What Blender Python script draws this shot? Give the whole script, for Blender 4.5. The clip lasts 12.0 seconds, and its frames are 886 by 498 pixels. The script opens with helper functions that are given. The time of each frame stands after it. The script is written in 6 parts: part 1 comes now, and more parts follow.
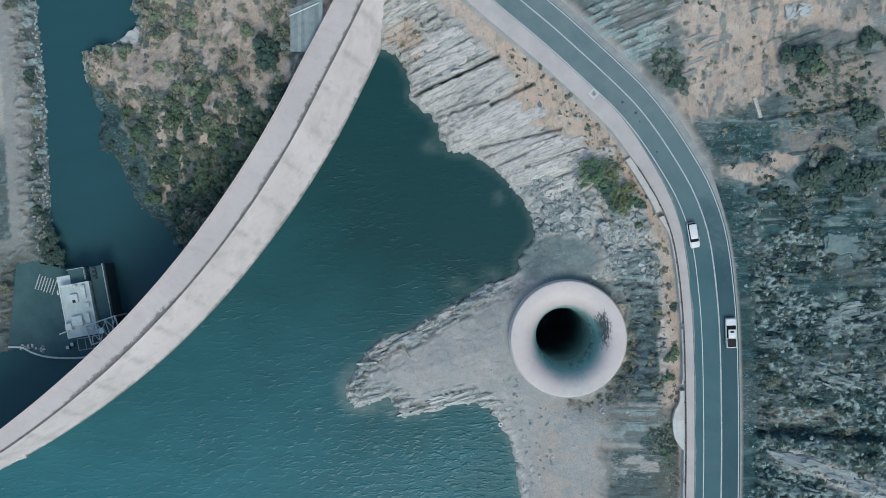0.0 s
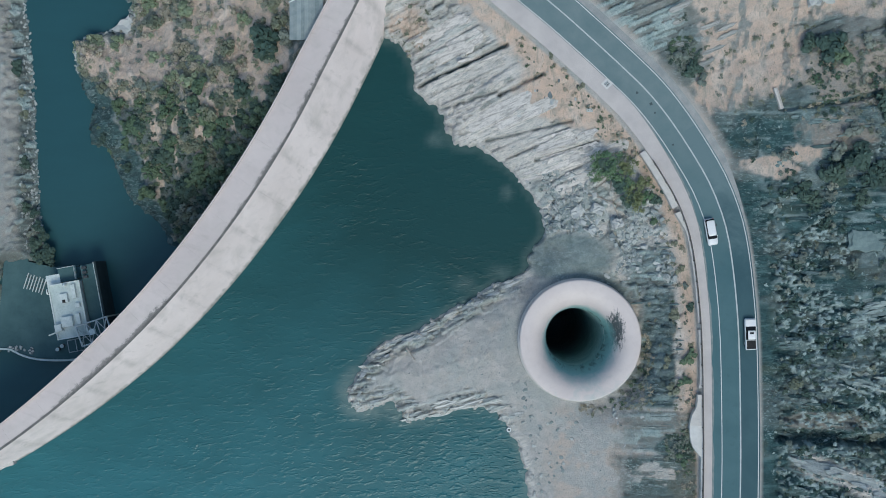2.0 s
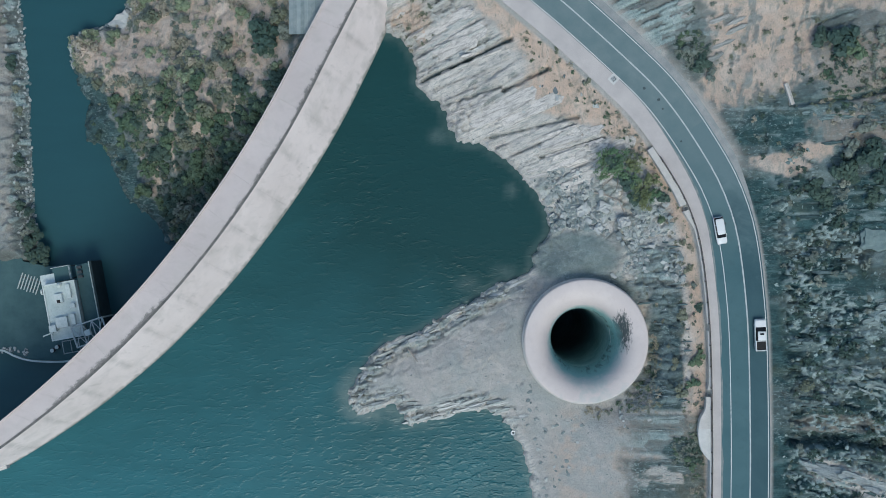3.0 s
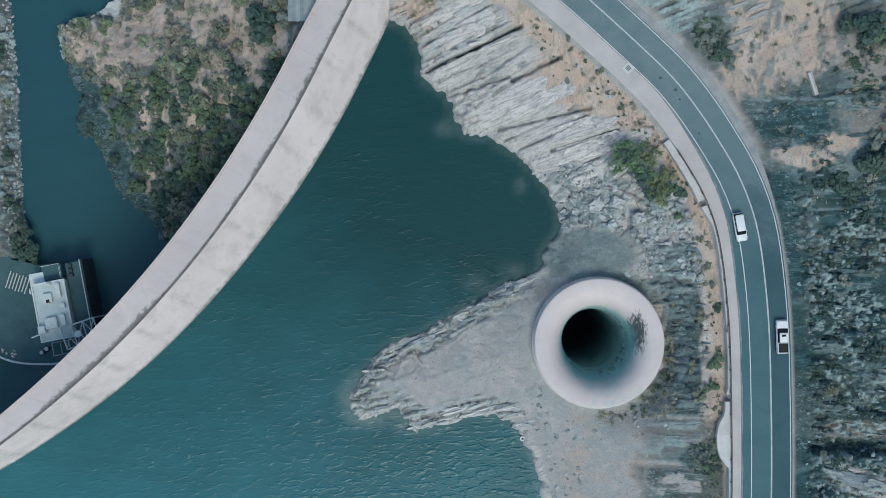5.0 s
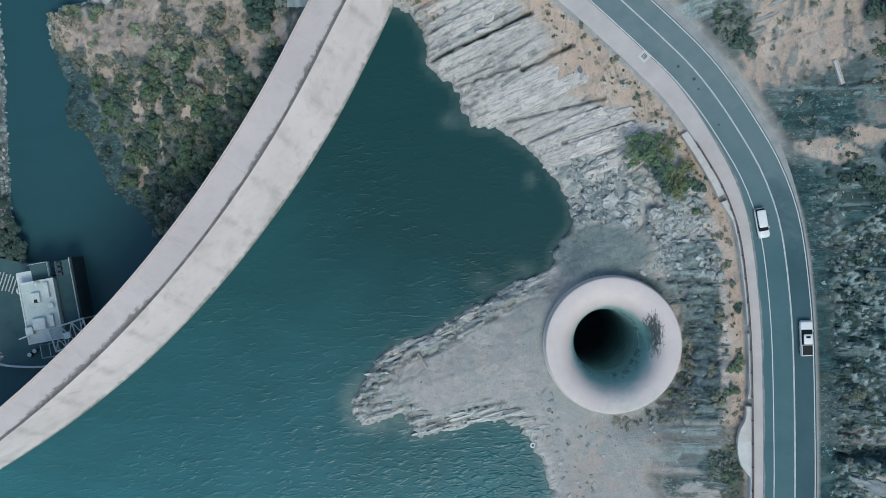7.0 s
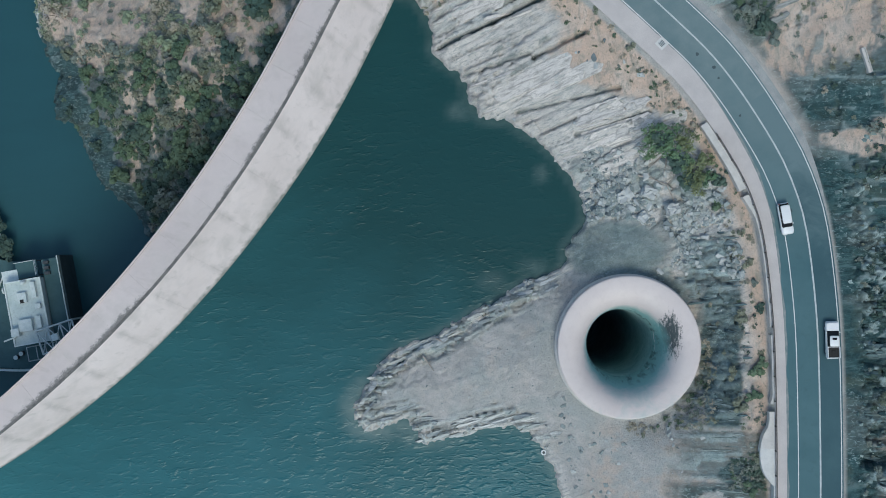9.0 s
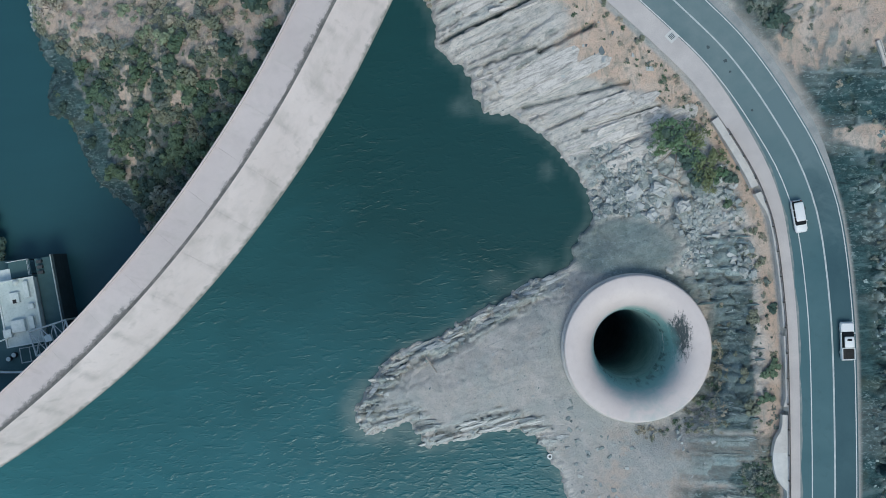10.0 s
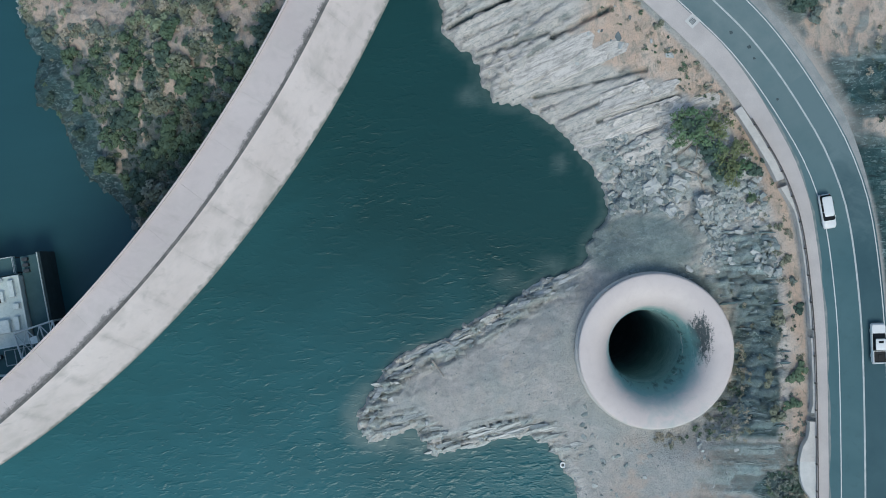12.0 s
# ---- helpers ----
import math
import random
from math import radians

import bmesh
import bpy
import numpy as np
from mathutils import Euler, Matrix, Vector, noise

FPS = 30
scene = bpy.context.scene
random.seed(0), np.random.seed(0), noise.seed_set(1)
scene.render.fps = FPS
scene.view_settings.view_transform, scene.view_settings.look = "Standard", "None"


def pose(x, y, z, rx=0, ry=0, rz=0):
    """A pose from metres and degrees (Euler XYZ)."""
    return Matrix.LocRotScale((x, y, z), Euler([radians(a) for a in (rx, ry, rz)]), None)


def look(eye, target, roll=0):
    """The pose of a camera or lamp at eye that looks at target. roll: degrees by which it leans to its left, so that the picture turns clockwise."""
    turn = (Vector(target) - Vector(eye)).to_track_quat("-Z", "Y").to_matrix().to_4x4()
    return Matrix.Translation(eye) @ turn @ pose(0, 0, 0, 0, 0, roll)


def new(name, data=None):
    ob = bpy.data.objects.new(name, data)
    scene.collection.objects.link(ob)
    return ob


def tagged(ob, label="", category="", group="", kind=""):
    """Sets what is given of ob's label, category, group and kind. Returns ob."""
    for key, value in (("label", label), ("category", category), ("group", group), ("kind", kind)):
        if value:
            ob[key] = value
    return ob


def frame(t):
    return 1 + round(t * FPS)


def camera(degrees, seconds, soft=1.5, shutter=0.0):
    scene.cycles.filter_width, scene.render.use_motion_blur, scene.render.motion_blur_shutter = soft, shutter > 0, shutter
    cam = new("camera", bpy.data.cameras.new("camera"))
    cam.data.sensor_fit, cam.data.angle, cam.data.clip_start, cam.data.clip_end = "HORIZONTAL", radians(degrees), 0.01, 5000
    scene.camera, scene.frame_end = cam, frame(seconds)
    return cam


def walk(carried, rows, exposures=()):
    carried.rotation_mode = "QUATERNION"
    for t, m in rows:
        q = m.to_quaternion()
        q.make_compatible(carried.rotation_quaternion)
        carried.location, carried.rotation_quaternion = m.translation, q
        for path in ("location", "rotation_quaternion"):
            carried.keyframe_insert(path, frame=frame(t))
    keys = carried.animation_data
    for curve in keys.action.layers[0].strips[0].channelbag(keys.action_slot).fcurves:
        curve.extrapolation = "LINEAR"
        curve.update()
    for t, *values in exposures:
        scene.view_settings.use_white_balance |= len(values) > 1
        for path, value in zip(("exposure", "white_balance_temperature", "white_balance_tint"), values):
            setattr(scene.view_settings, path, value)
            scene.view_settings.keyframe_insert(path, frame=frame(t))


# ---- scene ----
cam = camera(45.8, 12.0, 0.9)
EXPOSURE = 0.23
METRES, EYE, TILT, LEAN, TURN = 51.0, 204.0, -90.0, 0.0, 0.0
ROWS = [
    (0.0, 0.0, 0.0, 0.0, 0.0, 0.0, -0.0),
    (0.5, -0.0094, 0.0427, 0.0005, -0.06, -0.04, 0.0),
    (1.0, -0.0149, 0.0868, -0.0051, -0.06, 0.01, -0.0),
    (1.5, -0.0198, 0.1255, -0.0054, -0.06, -0.02, -0.0),
    (2.0, -0.0246, 0.1686, -0.0109, -0.05, 0.03, -0.0),
    (2.5, -0.0331, 0.2076, -0.0135, -0.11, 0.05, -0.01),
    (3.0, -0.0364, 0.2495, -0.0162, -0.08, 0.06, -0.0),
    (5.0, -0.0533, 0.4127, -0.0208, -0.02, -0.0, 0.0),
    (5.5, -0.0583, 0.4512, -0.0234, -0.02, 0.01, 0.0),
    (6.0, -0.0647, 0.495, -0.0279, -0.04, 0.05, -0.0),
    (6.5, -0.0691, 0.5328, -0.0318, -0.03, 0.08, -0.0),
    (7.0, -0.0746, 0.5764, -0.0335, -0.03, 0.07, -0.0),
    (9.0, -0.1044, 0.7378, -0.0544, -0.2, 0.3, -0.01),
    (9.5, -0.1096, 0.7786, -0.0571, -0.21, 0.32, -0.01),
    (10.0, -0.1153, 0.822, -0.0608, -0.21, 0.35, -0.01),
    (10.5, -0.1198, 0.8603, -0.0615, -0.21, 0.33, -0.01),
    (11.0, -0.1269, 0.9036, -0.0654, -0.24, 0.37, -0.01),
    (11.5, -0.1313, 0.9423, -0.0691, -0.24, 0.41, -0.02),
    (12.0, -0.1377, 0.9856, -0.0707, -0.26, 0.4, -0.02),
]
walk(cam, [(t, pose(0, 0, EYE, TILT, LEAN, TURN) @ pose(METRES * x, METRES * y, METRES * z, 90 + pitch, roll, yaw)) for t, x, y, z, yaw, pitch, roll in ROWS],
     [(0.0, EXPOSURE, 6500, -1), (12.0, EXPOSURE, 6500, -1)])

# ---- daylight: soft sun from the south, open sky ----
SUN_ELEVATION, SUN_AZIMUTH = 57.0, 166.0  # degrees; azimuth from +y towards +x
world = bpy.data.worlds.new("sky")
scene.world = world
world.use_nodes = True
sky = world.node_tree.nodes.new("ShaderNodeTexSky")
sky.sky_type = "NISHITA"
sky.sun_disc = False
sky.sun_elevation, sky.sun_rotation = radians(SUN_ELEVATION), radians(SUN_AZIMUTH)
world.node_tree.links.new(sky.outputs[0], world.node_tree.nodes["Background"].inputs["Color"])
world.node_tree.nodes["Background"].inputs["Strength"].default_value = 0.15
sun = new("sun", bpy.data.lights.new("sun", "SUN"))
sun.data.energy, sun.data.angle, sun.data.color = 1.5, radians(26), (1.0, 0.95, 0.88)
az, el = radians(SUN_AZIMUTH), radians(SUN_ELEVATION)
sun.matrix_world = look((math.sin(az) * math.cos(el) * 300, math.cos(az) * math.cos(el) * 300, math.sin(el) * 300), (0, 0, 0))

# ---- materials ----


class Nodes:
    """A node material under construction."""

    def __init__(self, name, rough=0.8, metal=0.0, mat=None):
        self.mat = mat or bpy.data.materials.new(name)
        self.mat.use_nodes = True
        self.tree = self.mat.node_tree
        self.bsdf = self.tree.nodes["Principled BSDF"]
        self.set("Roughness", rough)
        self.set("Metallic", metal)
        self.coord = self.tree.nodes.new("ShaderNodeTexCoord")

    def set(self, key, value):
        self.bsdf.inputs[key].default_value = value

    def link(self, a, b):
        self.tree.links.new(a, b)

    def noise(self, scale, detail=5, stretch=(1, 1, 1), rough=0.6, space="Object", turn=0.0, distort=0.0):
        """Fractal noise; turn: degrees by which the grain's long axis is turned."""
        source = self.coord.outputs[space]
        for turned, scaled in (((0, 0, radians(-turn)), (1, 1, 1)), ((0, 0, 0), stretch)):
            if turned != (0, 0, 0) or scaled != (1, 1, 1):
                m = self.tree.nodes.new("ShaderNodeMapping")
                m.inputs["Scale"].default_value, m.inputs["Rotation"].default_value = scaled, turned
                self.link(source, m.inputs["Vector"])
                source = m.outputs[0]
        n = self.tree.nodes.new("ShaderNodeTexNoise")
        n.inputs["Scale"].default_value, n.inputs["Detail"].default_value, n.inputs["Roughness"].default_value = scale, detail, rough
        n.inputs["Distortion"].default_value = distort
        self.link(source, n.inputs["Vector"])
        return n.outputs["Fac"]

    def cells(self, scale, stretch=(1, 1, 1), feature="DISTANCE_TO_EDGE", turn=0.0):
        m = self.tree.nodes.new("ShaderNodeMapping")
        m.inputs["Scale"].default_value = stretch
        m.inputs["Rotation"].default_value = (0, 0, radians(turn))
        self.link(self.coord.outputs["Object"], m.inputs["Vector"])
        n = self.tree.nodes.new("ShaderNodeTexVoronoi")
        n.feature = feature
        n.inputs["Scale"].default_value = scale
        self.link(m.outputs[0], n.inputs["Vector"])
        return n.outputs[0]

    def ramp(self, fac, lo, hi, a=0.0, b=1.0):
        n = self.tree.nodes.new("ShaderNodeMapRange")
        n.inputs["From Min"].default_value, n.inputs["From Max"].default_value = lo, hi
        n.inputs["To Min"].default_value, n.inputs["To Max"].default_value = a, b
        self.link(fac, n.inputs["Value"])
        return n.outputs[0]

    def times(self, a, b):
        n = self.tree.nodes.new("ShaderNodeMath")
        n.operation = "MULTIPLY"
        for k, v in enumerate((a, b)):
            if isinstance(v, (int, float)):
                n.inputs[k].default_value = v
            else:
                self.link(v, n.inputs[k])
        return n.outputs[0]

    def plus(self, a, b):
        n = self.tree.nodes.new("ShaderNodeMath")
        n.operation = "ADD"
        for k, v in enumerate((a, b)):
            if isinstance(v, (int, float)):
                n.inputs[k].default_value = v
            else:
                self.link(v, n.inputs[k])
        return n.outputs[0]

    def mix(self, fac, a, b, mode="MIX"):
        n = self.tree.nodes.new("ShaderNodeMix")
        n.data_type, n.blend_type = "RGBA", mode
        ins = [i for i in n.inputs if i.type == "RGBA"]
        facin = [i for i in n.inputs if i.type == "VALUE"][0]
        if isinstance(fac, (int, float)):
            facin.default_value = fac
        else:
            self.link(fac, facin)
        for slot, v in zip(ins, (a, b)):
            if isinstance(v, (tuple, list)):
                slot.default_value = (*v[:3], 1)
            else:
                self.link(v, slot)
        return [o for o in n.outputs if o.type == "RGBA"][0]

    def attribute(self, name):
        n = self.tree.nodes.new("ShaderNodeAttribute")
        n.attribute_name = name
        return n

    def random(self):
        return self.tree.nodes.new("ShaderNodeObjectInfo").outputs["Random"]

    def colour(self, out):
        self.link(out, self.bsdf.inputs["Base Color"])
        return self

    def relief(self, height, strength=0.5, distance=0.05):
        n = self.tree.nodes.new("ShaderNodeBump")
        n.inputs["Strength"].default_value, n.inputs["Distance"].default_value = strength, distance
        self.link(height, n.inputs["Height"])
        self.link(n.outputs[0], self.bsdf.inputs["Normal"])
        return self


def surface(name, a, b, scale=1.0, fine=8.0, rough=0.85, metal=0.0, bump=0.3, vary=0.0, stretch=(1, 1, 1)):
    """Two-scale mottled surface between colours a and b, with fine relief; vary: difference from piece to piece."""
    n = Nodes(name, rough, metal)
    c = n.mix(n.ramp(n.noise(scale, 5, stretch), 0.35, 0.65), a, b)
    f = n.noise(fine, 4)
    c = n.mix(n.ramp(f, 0.3, 0.7, 0.0, 0.35), c, [v * 0.6 for v in a])
    if vary:
        c = n.mix(n.ramp(n.random(), 0, 1, 0, vary), c, [min(1, v * 1.5) for v in b])
    n.colour(c).relief(f, bump, 0.04)
    return n.mat


def concrete(name, a, b, streak=0.35, scale=0.25):
    n = Nodes(name, 0.9)
    c = n.mix(n.ramp(n.noise(scale, 6), 0.35, 0.68), a, b)
    c = n.mix(n.ramp(n.noise(scale * 5, 5, distort=0.6), 0.5, 0.75, 0, streak), c, [v * 0.62 for v in a])
    c = n.mix(n.ramp(n.noise(7, 4), 0.45, 0.75, 0, 0.25), c, [v * 0.8 for v in b])
    c = n.mix(n.ramp(n.random(), 0, 1, 0, 0.12), c, [v * 0.75 for v in a])
    n.colour(c).relief(n.noise(5, 6), 0.25, 0.03)
    return n.mat




def with_waterline(mat):
    """A brown-green stain where the reservoir's water laps the face, with the dark reflection there painted in."""
    n = Nodes("", 0.9, 0.0, mat)
    was = n.bsdf.inputs["Base Color"].links[0].from_socket
    place = n.tree.nodes.new("ShaderNodeSeparateXYZ")
    n.link(n.coord.outputs["Object"], place.inputs[0])
    height = n.plus(place.outputs[2], n.ramp(n.noise(0.8, 5), 0.3, 0.7, -0.5, 0.5))
    n.colour(n.mix(n.ramp(height, 1.0, 0.1, 0, 0.8), was, (0.13, 0.15, 0.125)))
    return mat


def smudged(mat):
    """Soft brown-grey weather stains, metres across, with short rusty runs."""
    n = Nodes("", 0.9, 0.0, mat)
    was = n.bsdf.inputs["Base Color"].links[0].from_socket
    c = n.mix(n.ramp(n.noise(0.2, 4, distort=0.3), 0.48, 0.75, 0, 0.5), was, (0.42, 0.385, 0.355))
    c = n.mix(n.ramp(n.noise(0.35, 5, (0.5, 1.8, 1), turn=-20, distort=0.2), 0.58, 0.75, 0, 0.35), c, (0.34, 0.30, 0.27))
    n.colour(c)
    return mat


def with_joint_stains(mat):
    """Brown-grey smudges that seep from the joints between the blocks."""
    n = Nodes("", 0.9, 0.0, mat)
    was = n.bsdf.inputs["Base Color"].links[0].from_socket
    wear = n.attribute("wear").outputs["Fac"]
    blotch = n.ramp(n.noise(0.32, 5, distort=0.6), 0.36, 0.62, 0.15, 1.0)
    c = n.mix(n.times(n.ramp(n.times(wear, blotch), 0.1, 0.8), 0.45), was, (0.34, 0.31, 0.29))
    n.colour(c)
    return mat


def with_edge_dirt(mat):
    """Black-brown dirt with ragged edges that spreads from the gutter over the deck."""
    n = Nodes("", 0.9, 0.0, mat)
    was = n.bsdf.inputs["Base Color"].links[0].from_socket
    wear = n.attribute("wear").outputs["Fac"]
    reach = n.ramp(n.noise(0.06, 3), 0.42, 0.62, -0.80, -0.28)
    rags = n.plus(n.ramp(n.noise(0.9, 4), 0.35, 0.65, -0.2, 0.2), n.ramp(n.noise(5.0, 5, rough=0.75), 0.3, 0.7, -0.3, 0.3))
    n.colour(n.mix(n.ramp(n.plus(n.plus(wear, reach), rags), 0.2, 0.55, 0, 0.8), was, (0.11, 0.11, 0.105)))
    return mat


DAM_FACE = with_joint_stains(with_waterline(smudged(concrete("dam_concrete", (0.69, 0.605, 0.58), (0.80, 0.71, 0.685), 0.2, 0.07))))
# dirt of the crest's dark edge line, with the shadow there painted in
GUTTER = concrete("gutter_dirt_shadow", (0.10, 0.10, 0.10), (0.22, 0.21, 0.20), 0.8, 1.2)
DAM_DECK = with_edge_dirt(smudged(concrete("deck_concrete", (0.52, 0.455, 0.44), (0.605, 0.535, 0.515), 0.2, 0.1)))
BELL = concrete("spillway_concrete", (0.58, 0.51, 0.495), (0.64, 0.57, 0.548), 0.15, 0.2)


def with_stains_and_shade(mat):
    """Dark seepage stains with ragged edges on the funnel's east side, and near the throat slime over shade painted in
    teal.
    """
    n = Nodes("", 0.9, 0.0, mat)
    was = n.bsdf.inputs["Base Color"].links[0].from_socket
    place = n.tree.nodes.new("ShaderNodeSeparateXYZ")
    n.link(n.coord.outputs["Object"], place.inputs[0])
    across, along_ = n.times(n.plus(place.outputs[0], -6.5), 0.62), n.times(n.plus(place.outputs[1], -1.7), 0.27)
    away = n.plus(n.times(across, across), n.times(along_, along_))
    ragged = n.plus(n.times(n.noise(1.1, 6, (2.2, 0.7, 1), rough=0.7, distort=0.4), 0.7), n.times(n.noise(3.5, 5, (0.6, 1.8, 1), rough=0.7), 0.3))
    c = n.mix(n.ramp(n.plus(n.times(away, 0.17), ragged), 0.68, 0.56, 0, 0.95), was, (0.035, 0.055, 0.06))
    # height field for teal shade painted towards the throat, reaching higher in the south
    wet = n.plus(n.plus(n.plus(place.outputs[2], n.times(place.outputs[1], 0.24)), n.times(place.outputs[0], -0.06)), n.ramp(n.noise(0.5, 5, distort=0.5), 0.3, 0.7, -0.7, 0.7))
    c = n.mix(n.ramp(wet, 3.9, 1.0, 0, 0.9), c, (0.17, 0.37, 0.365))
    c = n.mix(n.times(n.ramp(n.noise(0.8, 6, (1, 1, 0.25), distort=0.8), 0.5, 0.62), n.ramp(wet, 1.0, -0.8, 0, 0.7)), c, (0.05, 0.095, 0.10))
    crust = n.plus(place.outputs[2], n.ramp(n.noise(0.22, 4, distort=0.4), 0.3, 0.7, -1.3, 1.3))
    line = n.times(n.ramp(crust, -1.9, -1.7), n.ramp(crust, -1.35, -1.55))
    c = n.mix(n.times(line, n.ramp(n.noise(0.3, 3), 0.46, 0.54)), c, (0.52, 0.56, 0.56))
    n.colour(c)
    return mat


BELL = with_stains_and_shade(BELL)
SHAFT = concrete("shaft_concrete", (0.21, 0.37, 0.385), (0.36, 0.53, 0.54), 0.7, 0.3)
WALL_CONCRETE = concrete("wall_concrete", (0.50, 0.48, 0.46), (0.60, 0.57, 0.54), 0.4, 0.8)
SHOTCRETE = concrete("pale_concrete", (0.53, 0.525, 0.51), (0.62, 0.61, 0.59), 0.3, 0.7)
VERGE = surface("verge_gravel", (0.26, 0.28, 0.28), (0.38, 0.38, 0.37), 0.5, 7, 0.95, bump=0.5)
SHOULDER = surface("shoulder_gravel", (0.475, 0.435, 0.425), (0.565, 0.52, 0.50), 0.3, 9, 0.95, bump=0.3)
WHITE_LINE = surface("road_paint", (0.70, 0.71, 0.70), (0.54, 0.56, 0.56), 1.5, 14, 0.7, bump=0.1)
CENTRE_LINE = surface("worn_road_paint", (0.54, 0.57, 0.57), (0.38, 0.43, 0.43), 1.2, 14, 0.7, bump=0.1)
STEEL = surface("galvanised_steel", (0.44, 0.50, 0.52), (0.56, 0.61, 0.62), 3, 20, 0.5, 0.3, bump=0.05)
DARK_STEEL = surface("dark_steel", (0.05, 0.06, 0.065), (0.09, 0.10, 0.11), 3, 20, 0.5, 0.4, bump=0.05)
CAR_WHITE = surface("white_car_paint", (0.74, 0.75, 0.76), (0.78, 0.78, 0.78), 2, 30, 0.25, bump=0.0)
GLASS_DARK = surface("tinted_glass", (0.012, 0.014, 0.016), (0.02, 0.022, 0.025), 2, 10, 0.08, bump=0.0)
for m in (GLASS_DARK,):
    m.node_tree.nodes["Principled BSDF"].inputs["Specular IOR Level"].default_value = 0.15
RUBBER = surface("black_rubber", (0.015, 0.015, 0.016), (0.03, 0.03, 0.03), 6, 30, 0.85)
LIGHT_GLASS = surface("lamp_lens", (0.6, 0.6, 0.6), (0.7, 0.7, 0.7), 3, 10, 0.15, bump=0.0)
TAIL_RED = surface("tail_lamp", (0.25, 0.01, 0.01), (0.35, 0.02, 0.02), 3, 10, 0.2, bump=0.0)
ROOF_GREY = concrete("roof_membrane", (0.46, 0.55, 0.545), (0.60, 0.67, 0.66), 0.5, 0.6)
YARD = concrete("yard_concrete", (0.042, 0.098, 0.110), (0.075, 0.145, 0.156), 0.3, 0.2)
WHITE_METAL = surface("white_metal", (0.74, 0.77, 0.77), (0.84, 0.85, 0.85), 2, 12, 0.5, bump=0.05)
STATION_WHITE = surface("station_paint", (0.55, 0.63, 0.63), (0.68, 0.74, 0.735), 2, 12, 0.6, bump=0.05)
# near-black: the quay's shadow is put into this wall colour
SHADOW_WALL = concrete("shadow_quay_wall", (0.018, 0.036, 0.042), (0.035, 0.06, 0.068), 0.4, 0.6)
DRIFTWOOD = surface("driftwood", (0.42, 0.38, 0.34), (0.30, 0.27, 0.24), 3, 14, 0.9)
BARK = surface("bark", (0.12, 0.09, 0.07), (0.22, 0.18, 0.15), 4, 18, 0.95)
PALE_BARK = surface("pale_bark", (0.34, 0.31, 0.28), (0.24, 0.21, 0.19), 4, 18, 0.95)
ROCK_PALE = surface("pale_rock", (0.50, 0.50, 0.49), (0.33, 0.35, 0.35), 1.1, 6, 0.95, bump=0.6, vary=0.5)
ROCK_MID = surface("grey_rock", (0.20, 0.265, 0.26), (0.13, 0.185, 0.19), 0.9, 5, 0.95, bump=0.8, vary=0.2)
ROCK_DARK = surface("dark_rock", (0.07, 0.09, 0.10), (0.16, 0.19, 0.20), 1.1, 6, 0.95, bump=0.6, vary=0.5)


def leaves(name, a, b):
    n = Nodes(name, 0.75)
    c = n.mix(n.random(), a, b)
    isl = n.tree.nodes.new("ShaderNodeNewGeometry").outputs["Random Per Island"]
    c = n.mix(n.times(isl, 0.6), c, [v * 0.45 for v in a])
    n.colour(c)
    return n.mat


LEAF_GREEN = leaves("green_leaves", (0.085, 0.15, 0.095), (0.15, 0.215, 0.13))
LEAF_OLIVE = leaves("olive_leaves", (0.165, 0.20, 0.145), (0.275, 0.285, 0.21))
LEAF_DARK = leaves("dark_leaves", (0.045, 0.092, 0.078), (0.08, 0.13, 0.10))
LEAF_DRY = leaves("dry_leaves", (0.33, 0.31, 0.25), (0.47, 0.435, 0.35))
LEAF_PALE = leaves("pale_green_leaves", (0.21, 0.28, 0.18), (0.32, 0.38, 0.26))
LEAF_GREY = leaves("grey_green_leaves", (0.18, 0.225, 0.20), (0.29, 0.315, 0.265))

# asphalt, darker in the wheel tracks
n = Nodes("asphalt", 0.9)
c = n.mix(n.ramp(n.noise(0.05, 4, distort=0.5), 0.38, 0.62), (0.036, 0.098, 0.116), (0.068, 0.140, 0.158))
c = n.mix(n.ramp(n.noise(0.9, 6, distort=0.5), 0.55, 0.75, 0, 0.4), c, (0.038, 0.084, 0.098))
place = n.tree.nodes.new("ShaderNodeSeparateXYZ")
n.link(n.coord.outputs["Object"], place.inputs[0])
c = n.mix(n.times(n.ramp(place.outputs[1], -4, 26), n.ramp(n.noise(0.3, 5), 0.3, 0.7, 0.5, 0.9)), c, (0.185, 0.235, 0.24))
c = n.mix(n.ramp(n.noise(30, 3), 0.4, 0.7, 0, 0.3), c, (0.095, 0.16, 0.178))
n.colour(c).relief(n.noise(40, 3), 0.3, 0.01)
ASPHALT = n.mat

# newer, darker surface of the outer lane, worn into the older one in the bend
n = Nodes("newer_asphalt", 0.85)
c = n.mix(n.ramp(n.noise(0.08, 5, distort=0.5), 0.38, 0.62), (0.024, 0.070, 0.088), (0.042, 0.098, 0.116))
place = n.tree.nodes.new("ShaderNodeSeparateXYZ")
n.link(n.coord.outputs["Object"], place.inputs[0])
worn = n.plus(place.outputs[1], n.ramp(n.noise(0.25, 5, distort=0.6), 0.3, 0.7, -7, 7))
c = n.mix(n.ramp(worn, -2, 15), c, (0.125, 0.186, 0.20))
c = n.mix(n.ramp(n.noise(30, 3), 0.4, 0.7, 0, 0.3), c, (0.08, 0.13, 0.145))
n.colour(c).relief(n.noise(40, 3), 0.3, 0.01)
NEW_ASPHALT = n.mat
DUSTY = surface("dusty_asphalt", (0.15, 0.20, 0.205), (0.30, 0.31, 0.305), 0.9, 8, 0.9, bump=0.2)
